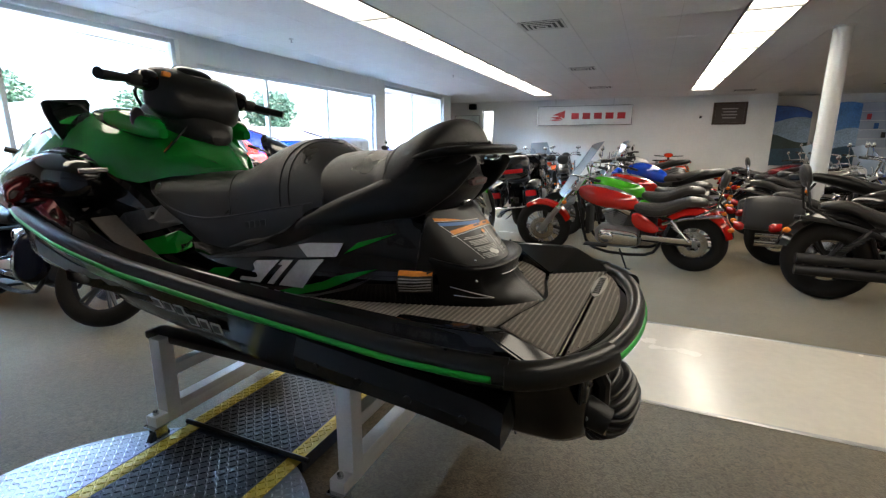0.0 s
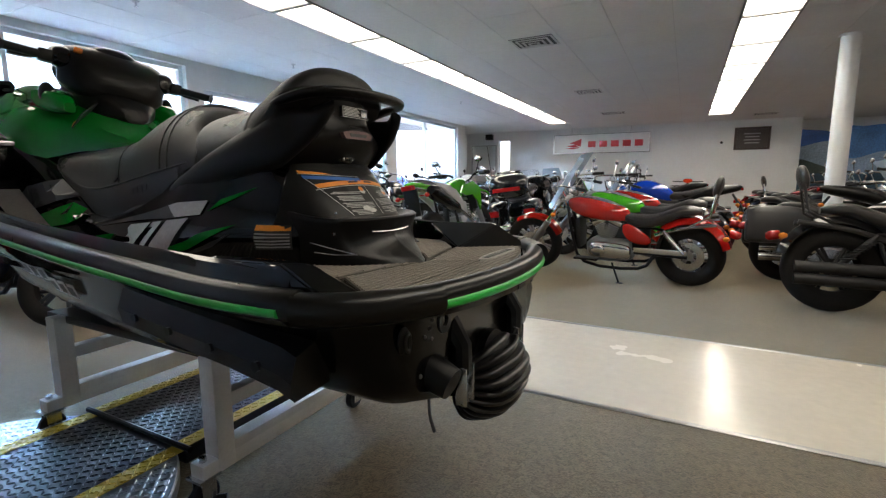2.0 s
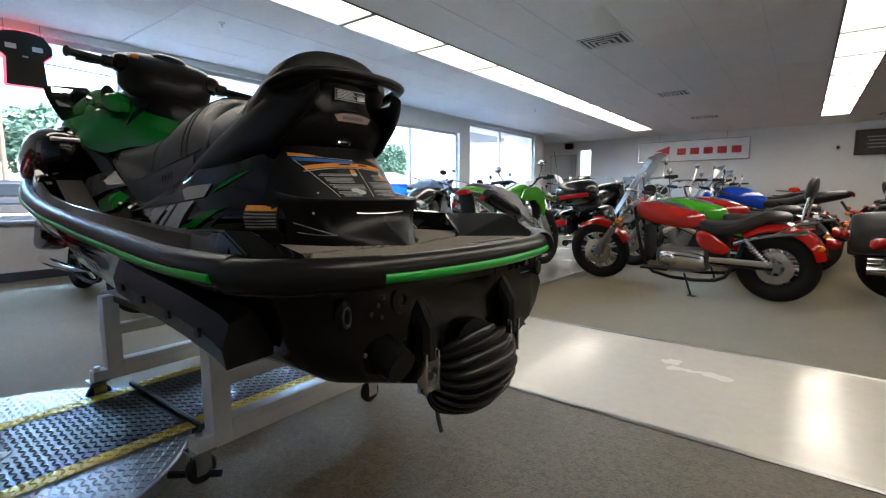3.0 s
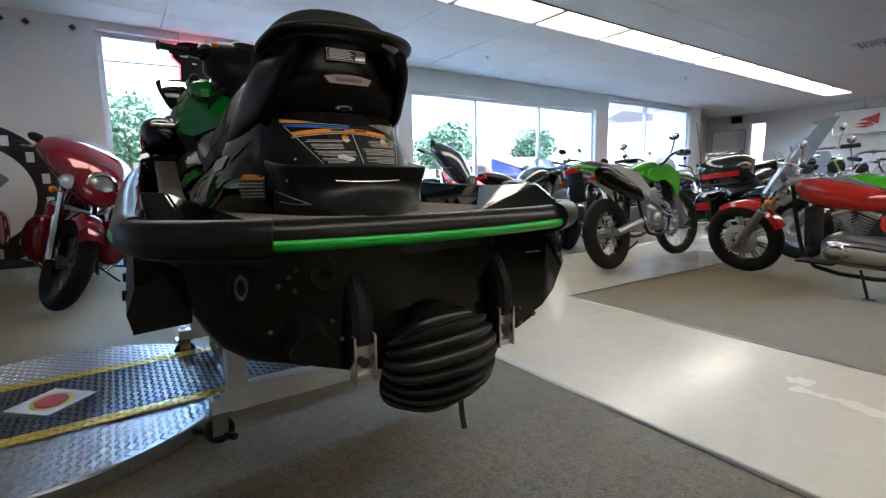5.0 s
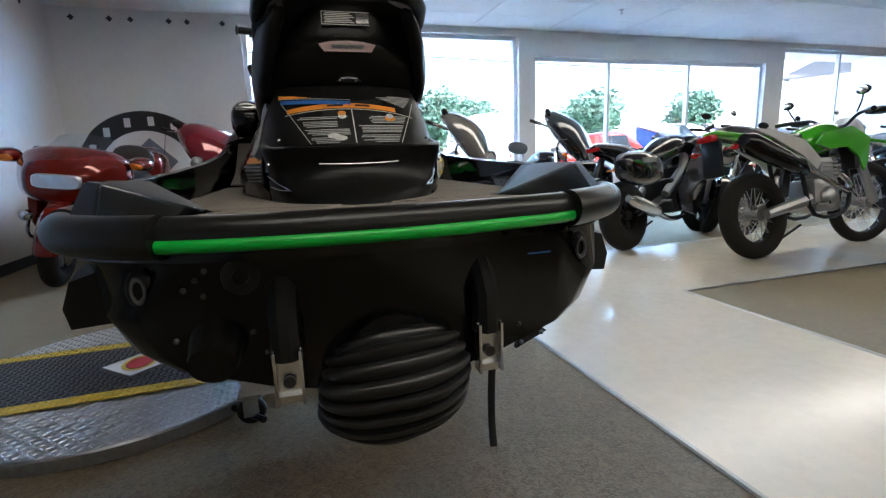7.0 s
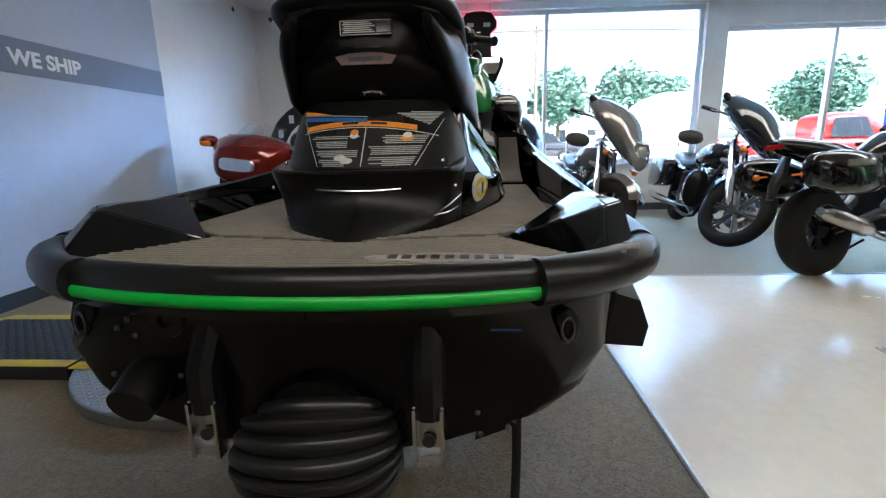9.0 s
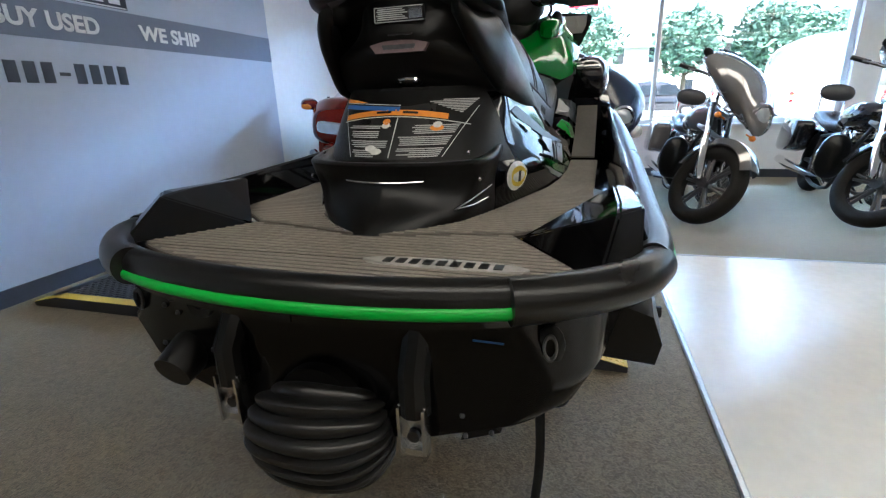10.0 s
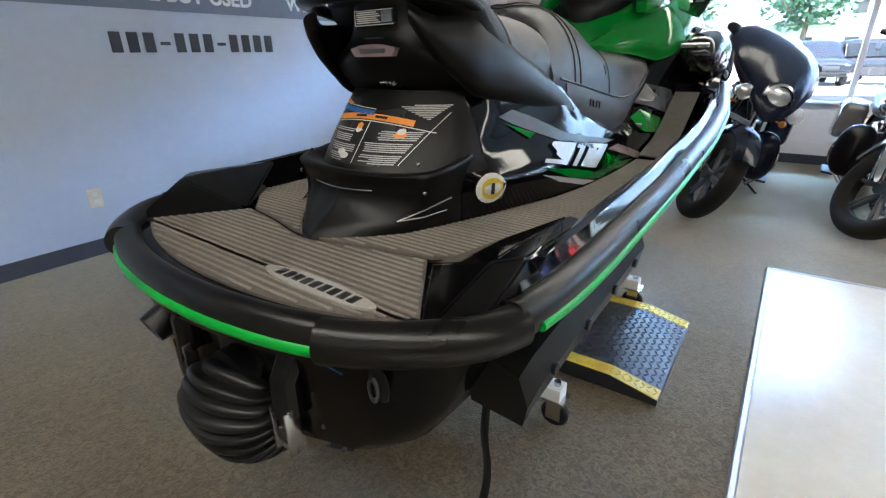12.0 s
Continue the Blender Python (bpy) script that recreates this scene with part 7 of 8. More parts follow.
def tourer(label, col, m, lean=-7, turn=10, group="touring motorcycles by the windows"):
    """A wide full-dress tourer with fairing, bags and trunk."""
    wb = 1.66
    b = bike_base("full_dress_motorcycle", label, m, wb, lean, group)
    head, rf, rr = (wb - 0.34, 0.84), 0.32, 0.32
    st, I = steer(wb, rf, head, turn), Matrix.Identity(4)
    wheel(b, 0, rr, 0.17, "star", M_ALU, I)
    wheel(b, wb, rf, 0.13, "star", M_ALU, st)
    fender(b, wb, rf * 1.12, 0.165, -5, 175, col, st, 1.0)
    fender(b, 0, rr * 1.12, 0.22, 10, 170, col, I, 0.9)
    forks(b, wb, rf, head, 0.10, st, M_ALU, M_SATIN)
    frame_tubes(b, wb, head)
    part("front_fairing", Geo().blob([(1.12, 0.86, 0.30, 0.20), (1.22, 0.86, 0.40, 0.24), (1.38, 0.86, 0.38, 0.24), (1.52, 0.84, 0.30, 0.20), (1.62, 0.82, 0.23, 0.15), (1.67, 0.81, 0.12, 0.08)], 24, 3.0), col, b, "wide painted fairing")
    part("headlamp_panel", Geo().blob([(1.58, 0.84, 0.17, 0.055), (1.66, 0.83, 0.165, 0.06), (1.685, 0.825, 0.15, 0.05)], 20, 4), M_LAMP, b)
    rows = [[(1.36 - 0.22 * v - 0.10 * u * u, 0.25 * u * (1 - 0.15 * v), 1.05 + 0.17 * v * (1 - 0.15 * u * u)) for u in np.linspace(-1, 1, 11)] for v in np.linspace(0, 1, 6)]
    part("windscreen", Geo().rings([r + [(x - 0.004, y, z) for x, y, z in r[::-1]] for r in rows]), M_SCREEN, b)
    part("engine", Geo().box((0.85, 0, 0.36), (0.5, 0.34, 0.3), None, 0.04), M_ENGINE, b)
    for s in (1, -1):
        part("cylinder_cover", Geo().blob([(0.66, 0.40, 0.03, 0.05), (0.70, 0.40, 0.09, 0.09), (1.0, 0.40, 0.09, 0.09), (1.04, 0.40, 0.03, 0.05)], m=pose(0, s * 0.28, 0), power=4), M_ALU, b)
        part("side_fairing", Geo().blob([(0.86, 0.60, 0.02, 0.12), (0.95, 0.60, 0.05, 0.22), (1.2, 0.62, 0.07, 0.25), (1.35, 0.68, 0.03, 0.18)], m=pose(0, s * 0.30, 0), power=3), col, b)
        part("saddlebag", Geo().blob([(-0.48, 0.52, 0.04, 0.08), (-0.44, 0.52, 0.11, 0.18), (-0.1, 0.55, 0.13, 0.19), (0.15, 0.55, 0.10, 0.15), (0.20, 0.55, 0.03, 0.08)], power=3.6, m=pose(0, s * 0.27, 0)), col, b)
        part("muffler", Geo().tube([(0.5, s * 0.2, 0.22), (-0.46, s * 0.24, 0.25)], [0.03, 0.05], 12), M_CHROME, b)
        mr = part("mirror", Geo().blob([(1.22, 1.0, 0.03, 0.03), (1.27, 1.0, 0.09, 0.06), (1.36, 1.0, 0.06, 0.045), (1.40, 1.0, 0.02, 0.02)], m=pose(0, s * 0.47, 0)), col, b)
        part("turn_lens", Geo().blob([(1.35, 0.98, 0.05, 0.03), (1.39, 0.98, 0.045, 0.03), (1.41, 0.98, 0.02, 0.01)], m=pose(0, s * 0.46, 0)), M_ORANGE, mr)
        part("fog_lamp", Geo().lathe([(0.0, 0.02), (0.04, 0.01), (0.045, -0.02), (0.0, -0.05)], 16, pose(1.60, s * 0.24, 0.55, 0, 0, -90), False), M_CHROME, b)
        part("crash_bar", Geo().tube(smooth_rows([(1.15, s * 0.2, 0.3), (1.28, s * 0.36, 0.34), (1.22, s * 0.38, 0.5)], 4), 0.014, 8), M_CHROME, b)
    part("tank", Geo().blob([(0.50, 0.76, 0.08, 0.07), (0.58, 0.78, 0.15, 0.11), (0.85, 0.84, 0.20, 0.13), (1.10, 0.88, 0.22, 0.12), (1.2, 0.88, 0.1, 0.08)]), col, b)
    seat(b, [(-0.22, 0.82, 0.08, 0.05), (-0.12, 0.82, 0.19, 0.08), (0.10, 0.80, 0.19, 0.08), (0.22, 0.74, 0.18, 0.07), (0.42, 0.72, 0.17, 0.06), (0.54, 0.75, 0.10, 0.05)])
    part("trunk", Geo().blob([(-0.66, 0.94, 0.12, 0.08), (-0.60, 0.94, 0.26, 0.16), (-0.40, 0.95, 0.28, 0.18), (-0.22, 0.94, 0.24, 0.16), (-0.18, 0.94, 0.1, 0.1)], power=3.5), col, b)
    part("passenger_backrest", Geo().blob([(-0.20, 1.02, 0.1, 0.08), (-0.17, 1.02, 0.2, 0.15), (-0.12, 1.02, 0.2, 0.14), (-0.09, 1.02, 0.1, 0.08)]), M_VINYL, b)
    part("tail_bar", Geo().box((-0.665, 0, 0.90), (0.02, 0.40, 0.06), None, 0.01), M_REDLENS, b)
    for s in (1, -1):
        part("tail_light", Geo().box((-0.49, s * 0.27, 0.55), (0.03, 0.16, 0.09), None, 0.012), M_REDLENS, b)
    part("rear_bumper", Geo().tube([(-0.5, -0.36, 0.36), (-0.54, 0, 0.36), (-0.5, 0.36, 0.36)], 0.014, 8), M_CHROME, b)
    part("luggage_rack", Geo().tube(arc((-0.42, 0, 1.16), 0.18, 0, 360, 20, "xy"), 0.009, 6), M_CHROME, b)
    part("antenna", Geo().tube([(-0.62, 0.2, 1.05), (-0.70, 0.2, 1.55)], 0.004, 5), M_SATIN, b)
    bars(b, head, 0.14, 0.36, 0.30, st, M_SATIN)
    kickstand(b)
    return b


def dirt_bike(label, col, m, lean=-10, turn=-10, group="bikes on the walkway"):
    wb = 1.28
    b = bike_base("trail_motorcycle", label, m, wb, lean, group)
    head, rf, rr = (wb - 0.28, 0.88), 0.335, 0.32
    st, I = steer(wb, rf, head, turn), Matrix.Identity(4)
    wheel(b, 0, rr, 0.12, "wire", M_ALU, I)
    wheel(b, wb, rf, 0.085, "wire", M_ALU, st)
    forks(b, wb, rf, head, 0.095, st, M_ALU, M_STEEL, 0.022)
    part("front_fender", Geo().blob([(wb - 0.42, 0.76, 0.03, 0.012), (wb - 0.34, 0.80, 0.065, 0.022), (wb - 0.05, 0.835, 0.07, 0.022), (wb + 0.22, 0.80, 0.06, 0.015), (wb + 0.36, 0.755, 0.02, 0.008)], m=st, power=3), col, b)
    part("rear_fender", Geo().blob([(-0.40, 0.915, 0.02, 0.012), (-0.34, 0.915, 0.07, 0.025), (-0.1, 0.89, 0.09, 0.035), (0.15, 0.85, 0.085, 0.035), (0.2, 0.83, 0.03, 0.02)], power=3), col, b)
    part("plate_holder", Geo().box((-0.36, 0, 0.74), (0.03, 0.15, 0.26), None, 0.01), M_SATIN, b)
    part("tail_light", Geo().box((-0.395, 0, 0.885), (0.07, 0.12, 0.05), None, 0.015), M_REDLENS, b)
    signals(b, -0.34, 0.80, 0.14, I, M_REDLENS)
    seat(b, [(-0.28, 0.93, 0.04, 0.02), (-0.22, 0.93, 0.085, 0.04), (0.1, 0.895, 0.09, 0.05), (0.4, 0.855, 0.08, 0.05), (0.62, 0.885, 0.05, 0.04)])
    part("tank", Geo().blob([(0.44, 0.80, 0.04, 0.05), (0.52, 0.82, 0.10, 0.10), (0.72, 0.86, 0.13, 0.12), (0.90, 0.90, 0.10, 0.09), (0.98, 0.92, 0.03, 0.04)]), col, b)
    for s in (1, -1):
        part("shroud", Geo().prism([(0.50, 0.80), (0.60, 0.88), (0.92, 0.93), (1.14, 0.84), (1.10, 0.66), (1.04, 0.58), (0.98, 0.70), (0.86, 0.77), (0.66, 0.76)], -0.008, 0.008, pose(0, s * 0.155, 0, 90)), col, b)
        part("side_panel", Geo().prism([(-0.20, 0.925), (0.05, 0.905), (0.36, 0.83), (0.53, 0.68), (0.47, 0.61), (0.32, 0.72), (0.02, 0.86)], -0.008, 0.008, pose(0, s * 0.165, 0, 90)), P_WHITE, b)
        part("frame_tube", Geo().tube(smooth_rows([(head[0] - 0.02, s * 0.03, head[1] - 0.04), (0.95, s * 0.10, 0.5), (0.85, s * 0.11, 0.28), (0.5, s * 0.11, 0.28), (0.40, s * 0.11, 0.55), (0.35, s * 0.10, 0.80)], 3), 0.016, 8), M_SATIN, b)
        part("swingarm", Geo().tube([(0.48, s * 0.09, 0.40), (0.0, s * 0.10, 0.32)], [0.036, 0.028], 8, flat=1.3), M_ALU, b)
        part("foot_peg", Geo().tube([(0.5, s * 0.12, 0.36), (0.5, s * 0.22, 0.36)], 0.014, 8), M_STEEL, b)
    g = Geo().box((0.68, 0, 0.42), (0.30, 0.22, 0.26), None, 0.04).box((0.74, 0, 0.62), (0.16, 0.16, 0.18), pose(0, 0, 0), 0.02)
    for k in range(5):
        g.box((0.74, 0, 0.55 + 0.03 * k), (0.2, 0.2, 0.01))
    part("engine", g, M_ALU, b)
    for s in (1, -1):
        part("engine_cover", Geo().ball((0.64 - 0.02 * s, s * 0.125, 0.40), (0.085, 0.035, 0.085), 14), M_ALU, b)
    for s in (1, -1):
        part("hand_guard", Geo().blob([(head[0] + 0.0, 1.02, 0.05, 0.015), (head[0] + 0.05, 1.03, 0.07, 0.03), (head[0] + 0.09, 1.02, 0.05, 0.02)], m=st @ pose(-0.04, s * 0.30, 0.0)), M_SATIN, b)
        part("radiator", Geo().box((0.98, s * 0.10, 0.70), (0.05, 0.10, 0.20), None, 0.01), M_ENGINE, b)
    part("exhaust_pipe", Geo().tube(smooth_rows([(0.84, -0.06, 0.62), (0.95, -0.10, 0.50), (0.80, -0.16, 0.44), (0.5, -0.15, 0.58), (0.3, -0.155, 0.66)], 4), 0.02, 10), M_STEEL, b)
    part("muffler", Geo().tube([(0.36, -0.16, 0.60), (0.26, -0.165, 0.645), (-0.22, -0.175, 0.82), (-0.28, -0.175, 0.84)], [0.03, 0.068, 0.075, 0.045], 14), M_BLACK, b)
    part("chain", Geo().tube([(0.5, 0.11, 0.38), (0.0, 0.11, 0.36), (-0.06, 0.11, 0.32), (0.0, 0.11, 0.27), (0.5, 0.11, 0.33)], 0.009, 6), M_STEEL, b)
    part("shock", Geo().tube([(0.33, 0, 0.42), (0.42, 0, 0.72)], 0.035, 10), M_SATIN, b)
    end = bars(b, head, 0.09, 0.38, 0.14, st, M_SATIN)
    mirror_pair(b, end[0] + 0.04, 0.24, end[2], st, M_SATIN, 0.12)
    part("headlight_mask", Geo().blob([(head[0] + 0.06, 0.90, 0.06, 0.06), (head[0] + 0.10, 0.90, 0.12, 0.13), (head[0] + 0.16, 0.88, 0.11, 0.11), (head[0] + 0.20, 0.86, 0.05, 0.05)], m=st), P_WHITE, b)
    lamp(b, head[0] + 0.20, 0.86, 0.06, st, shell=M_SATIN)
    kickstand(b)
    return b


def sport_bike(label, col, m, lean=-9, turn=0, naked=False, bags=None, group="sport bikes on the showroom floor"):
    wb = 1.42
    b = bike_base("sport_motorcycle", label, m, wb, lean, group)
    head, rf, rr = (wb - 0.30, 0.86), 0.30, 0.315
    st, I = steer(wb, rf, head, turn), Matrix.Identity(4)
    wheel(b, 0, rr, 0.18, "star", M_ENGINE, I)
    wheel(b, wb, rf, 0.12, "star", M_ENGINE, st)
    forks(b, wb, rf, head, 0.10, st, M_ALU, M_STEEL)
    fender(b, wb, rf * 1.07, 0.135, 20, 160, col, st, 0.9)
    for s in (1, -1):
        part("frame_spar", Geo().tube([(head[0] - 0.02, s * 0.06, head[1] - 0.02), (0.85, s * 0.15, 0.68), (0.52, s * 0.13, 0.46)], [0.04, 0.05, 0.04], 10), M_ALU if not naked else M_SATIN, b)
        part("swingarm", Geo().tube([(0.5, s * 0.11, 0.42), (0.0, s * 0.12, 0.315)], [0.04, 0.025], 8), M_SATIN, b)
        part("foot_peg", Geo().tube([(0.42, s * 0.13, 0.40), (0.42, s * 0.24, 0.40)], 0.012, 8), M_STEEL, b)
    part("engine", Geo().box((0.80, 0, 0.44), (0.42, 0.34, 0.34), pose(0, 0, 0), 0.05).box((0.9, 0, 0.62), (0.22, 0.30, 0.18), None, 0.03), M_ENGINE, b)
    for s in (1, -1):
        part("engine_cover", Geo().ball((0.71 + 0.01 * s, s * 0.18, 0.42), (0.095, 0.03, 0.095), 14), M_ALU if naked else M_ENGINE, b)
    part("tank", Geo().blob([(0.50, 0.80, 0.05, 0.06), (0.58, 0.83, 0.12, 0.10), (0.78, 0.90, 0.175, 0.12), (0.96, 0.92, 0.16, 0.11), (1.08, 0.90, 0.08, 0.07)]), col, b)
    seat(b, [(-0.02, 0.90, 0.05, 0.03), (0.06, 0.89, 0.11, 0.05), (0.3, 0.82, 0.14, 0.05), (0.5, 0.80, 0.11, 0.05), (0.58, 0.82, 0.05, 0.03)])
    part("tail_cowl", Geo().blob([(-0.36, 0.93, 0.03, 0.02), (-0.28, 0.92, 0.08, 0.05), (0.0, 0.87, 0.13, 0.075), (0.3, 0.78, 0.13, 0.08), (0.42, 0.74, 0.06, 0.05)]), M_SATIN if naked else col, b)
    part("tail_light", Geo().box((-0.36, 0, 0.915), (0.03, 0.12, 0.035), None, 0.01), M_REDLENS, b)
    part("rear_hugger", Geo().tube([(-0.25, 0, 0.84), (-0.36, 0, 0.66), (-0.40, 0, 0.56)], [0.04, 0.05, 0.03], 8, flat=0.4), M_SATIN, b)
    signals(b, -0.32, 0.72, 0.15, I)
    part("exhaust_pipe", Geo().tube(smooth_rows([(0.98, 0, 0.5), (0.98, -0.06, 0.24), (0.6, -0.12, 0.22), (0.3, -0.16, 0.3)], 4), 0.024, 10), M_STEEL, b)
    part("muffler", Geo().tube([(0.32, -0.17, 0.30), (0.22, -0.18, 0.33), (-0.18, -0.2, 0.46), (-0.22, -0.2, 0.47)], [0.03, 0.06, 0.055, 0.03], 14), M_ENGINE if naked else M_STEEL, b)
    if naked:
        end = bars(b, head, 0.10, 0.37, 0.14, st, M_SATIN)
        lamp(b, head[0] + 0.14, 0.80, 0.08, st, shell=M_SATIN)
        part("flyscreen", Geo().blob([(head[0] + 0.05, 0.92, 0.06, 0.02), (head[0] + 0.10, 0.90, 0.11, 0.06), (head[0] + 0.18, 0.85, 0.08, 0.05), (head[0] + 0.21, 0.83, 0.02, 0.02)], m=st), col, b)
        mirror_pair(b, end[0] + 0.05, 0.22, end[2], st, M_SATIN, 0.13)
    else:
        end = bars(b, head, 0.03, 0.33, 0.16, st, M_SATIN)
        part("nose_fairing", Geo().blob([(1.05, 0.86, 0.20, 0.10), (1.14, 0.88, 0.25, 0.14), (1.30, 0.86, 0.21, 0.13), (1.44, 0.80, 0.12, 0.08), (1.50, 0.77, 0.03, 0.03)], power=2.6), col, b)
        for s in (1, -1):
            part("side_fairing", Geo().prism([(0.62, 0.30), (0.58, 0.46), (0.80, 0.70), (1.05, 0.92), (1.30, 0.86), (1.22, 0.62), (1.08, 0.36), (0.90, 0.22)], -0.01, 0.012, pose(0, s * 0.215, 0, 90)), col, b)
            part("headlight", Geo().box((1.42, s * 0.07, 0.80), (0.07, 0.09, 0.04), pose(0, 0, 0), 0.015), M_LAMP, b)
        rows = [[(1.30 - 0.24 * v - 0.08 * u * u, 0.18 * u, 0.96 + 0.19 * v * (1 - 0.4 * u * u)) for u in np.linspace(-1, 1, 9)] for v in np.linspace(0, 1, 5)]
        part("windscreen", Geo().rings([r + [(x - 0.004, y, z) for x, y, z in r[::-1]] for r in rows]), M_SHIELD, b)
        mirror_pair(b, 1.22, 0.22, 0.96, I, M_SATIN, 0.08)
    if bags:
        for s in (1, -1):
            part("saddlebag", Geo().blob([(-0.38, 0.74, 0.03, 0.05), (-0.33, 0.735, 0.08, 0.11), (-0.08, 0.71, 0.10, 0.145), (0.16, 0.69, 0.075, 0.11), (0.21, 0.69, 0.02, 0.05)], power=3.2, m=pose(0, s * 0.25, 0)), bags, b)
            part("bag_stripe", Geo().box((-0.08, s * 0.345, 0.77), (0.24, 0.012, 0.045), pose(0, 0, 0), 0.005), P_SILVER, b)
    kickstand(b)
    return b


def atv(label, col, m, group="quads by the back wall"):
    b = thing("quad_bike", label, "quad bike", group, m=m)
    I = Matrix.Identity(4)
    for x in (0, 1.2):
        for s in (1, -1):
            w = part("wheel", Geo().lathe([(0, -0.06), (0.13, -0.06), (0.14, 0), (0.13, 0.06), (0, 0.06)], 16, pose(x, s * 0.42, 0.29), False), M_ENGINE, b)
            part("tyre", Geo().lathe([(0.14, -0.11), (0.26, -0.12), (0.29, -0.07), (0.29, 0.07), (0.26, 0.12), (0.14, 0.11)], 24, pose(x, s * 0.42, 0.29)), M_TYRE, w)
            part("fender", Geo().blob([(x - 0.36, 0.62, 0.12, 0.02), (x - 0.25, 0.68, 0.16, 0.03), (x, 0.71, 0.16, 0.035), (x + 0.25, 0.67, 0.15, 0.03), (x + 0.34, 0.60, 0.1, 0.02)], m=pose(0, s * 0.38, 0), power=3), col, b)
    part("frame", Geo().box((0.6, 0, 0.40), (1.1, 0.34, 0.24), None, 0.05), M_ENGINE, b)
    part("hood", Geo().blob([(0.80, 0.78, 0.10, 0.06), (0.92, 0.80, 0.20, 0.09), (1.2, 0.77, 0.24, 0.10), (1.42, 0.68, 0.2, 0.09), (1.5, 0.62, 0.1, 0.05)], power=3), col, b)
    seat(b, [(-0.2, 0.76, 0.1, 0.04), (-0.1, 0.78, 0.17, 0.07), (0.4, 0.76, 0.16, 0.07), (0.75, 0.78, 0.1, 0.05)])
    for x0, x1, z in ((-0.42, -0.02, 0.80), (1.05, 1.5, 0.86)):
        g = Geo()
        for k in range(6):
            g.tube([(x0 + (x1 - x0) * k / 5, -0.38, z), (x0 + (x1 - x0) * k / 5, 0.38, z)], 0.010, 6)
        g.tube([(x0, -0.38, z), (x1, -0.38, z)], 0.012, 6).tube([(x0, 0.38, z), (x1, 0.38, z)], 0.012, 6)
        for s in (1, -1):
            g.tube([((x0 + x1) / 2, s * 0.3, z), ((x0 + x1) / 2, s * 0.3, z - 0.16)], 0.012, 6)
        part("rack", g, M_SATIN, b)
    part("handlebar_pod", Geo().blob([(0.84, 0.98, 0.06, 0.04), (0.90, 1.0, 0.12, 0.06), (0.98, 0.98, 0.08, 0.04)]), col, b)
    part("handlebar", Geo().tube([(0.78, -0.38, 0.98), (0.9, -0.15, 0.97), (0.9, 0.15, 0.97), (0.78, 0.38, 0.98)], 0.013, 8).tube([(0.9, 0, 0.97), (0.98, 0, 0.7)], 0.03, 8), M_SATIN, b)
    for s in (1, -1):
        part("headlight", Geo().ball((1.49, s * 0.16, 0.68), (0.03, 0.06, 0.05), 12), M_LAMP, b)
    part("bumper", Geo().tube([(1.48, -0.25, 0.45), (1.62, -0.2, 0.55), (1.62, 0.2, 0.55), (1.48, 0.25, 0.45)], 0.016, 8), M_SATIN, b)
    return b


def at(rear, front):
    """A pose with the rear wheel at one floor point, heading for another."""
    return pose(rear[0], rear[1], 0, 0, 0, math.degrees(math.atan2(front[1] - rear[1], front[0] - rear[0])))


S105 = Matrix.Diagonal((1.045, 1.045, 1.045, 1))
cruiser("candy red cruiser with clear windshield and black passenger backrest", P_RED, at((0.80, 5.74), (-0.82, 6.01)) @ Matrix.Diagonal((0.97, 0.97, 0.97, 1)), shield=True, backrest=True, turn=8)
cruiser("black cruiser with blacked-out engine and tall backrest", P_BLACK, at((1.78, 5.20), (3.42, 5.10)) @ S105, lean=-7, backrest=True, chrome=False)
dirt_bike("bright green and white trail bike with wire wheels", P_GREEN, at((-1.66, 5.19), (-1.73, 6.55)) @ Matrix.Diagonal((1.09, 1.09, 1.09, 1)))
sport_bike("black sport tourer with silver-striped saddlebags", P_BLACK, at((-2.42, 4.55), (-2.87, 5.82)), bags=P_BLACK, lean=-8)
bagger("grey metallic touring bike with batwing fairing", P_GREY, at((-4.90, 3.29), (-3.33, 3.23)), turn=38, tall=1.07, stripe=P_SILVER)
bagger("black touring bike with pinstriped batwing fairing", P_BLACK, at((-4.95, 4.65), (-3.36, 4.42)), turn=38, tall=1.07, stripe=P_SILVER)
bagger("dark blue-black touring bike with chrome lamps and trunk", P_NAVY, at((-4.80, 2.30), (-3.22, 2.26)), turn=32, trunk=True, tall=1.05)
bagger("maroon touring bike with triple headlamps and hard bags", P_MAROON, at((-4.78, 0.95), (-3.20, 0.89)), turn=26, trunk=True)
tourer("burnt red full-dress touring bike with wide fairing", P_COPPER, at((-4.98, -0.10), (-3.33, -0.13)), turn=8)
tourer("black full-dress touring bike with trunk and luggage rack", P_BLACK, at((-1.55, 7.75), (-1.75, 9.4)))
sport_bike("black naked sport bike parked by the windows", P_BLACK, at((-3.75, 6.9), (-2.95, 6.05)), naked=True, turn=10)
# bikes further along the windows
for k, (y, col, kind) in enumerate(((7.5, P_BLACK, 0), (8.5, P_NAVY, 1), (9.4, P_BLACK, 0), (10.4, P_SILVER, 1), (11.4, P_BLACK, 0), (12.4, P_MAROON, 0), (13.4, P_BLACK, 1))):
    if kind:
        sport_bike("dark sport bike in the row along the windows", col, at((-4.7, y), (-3.3, y - 0.2)), naked=True, turn=12, group="bikes along the windows")
    else:
        cruiser("dark cruiser in the row along the windows", col, at((-4.8, y), (-3.2, y - 0.2)), turn=14, shield=k == 4, group="bikes along the windows")
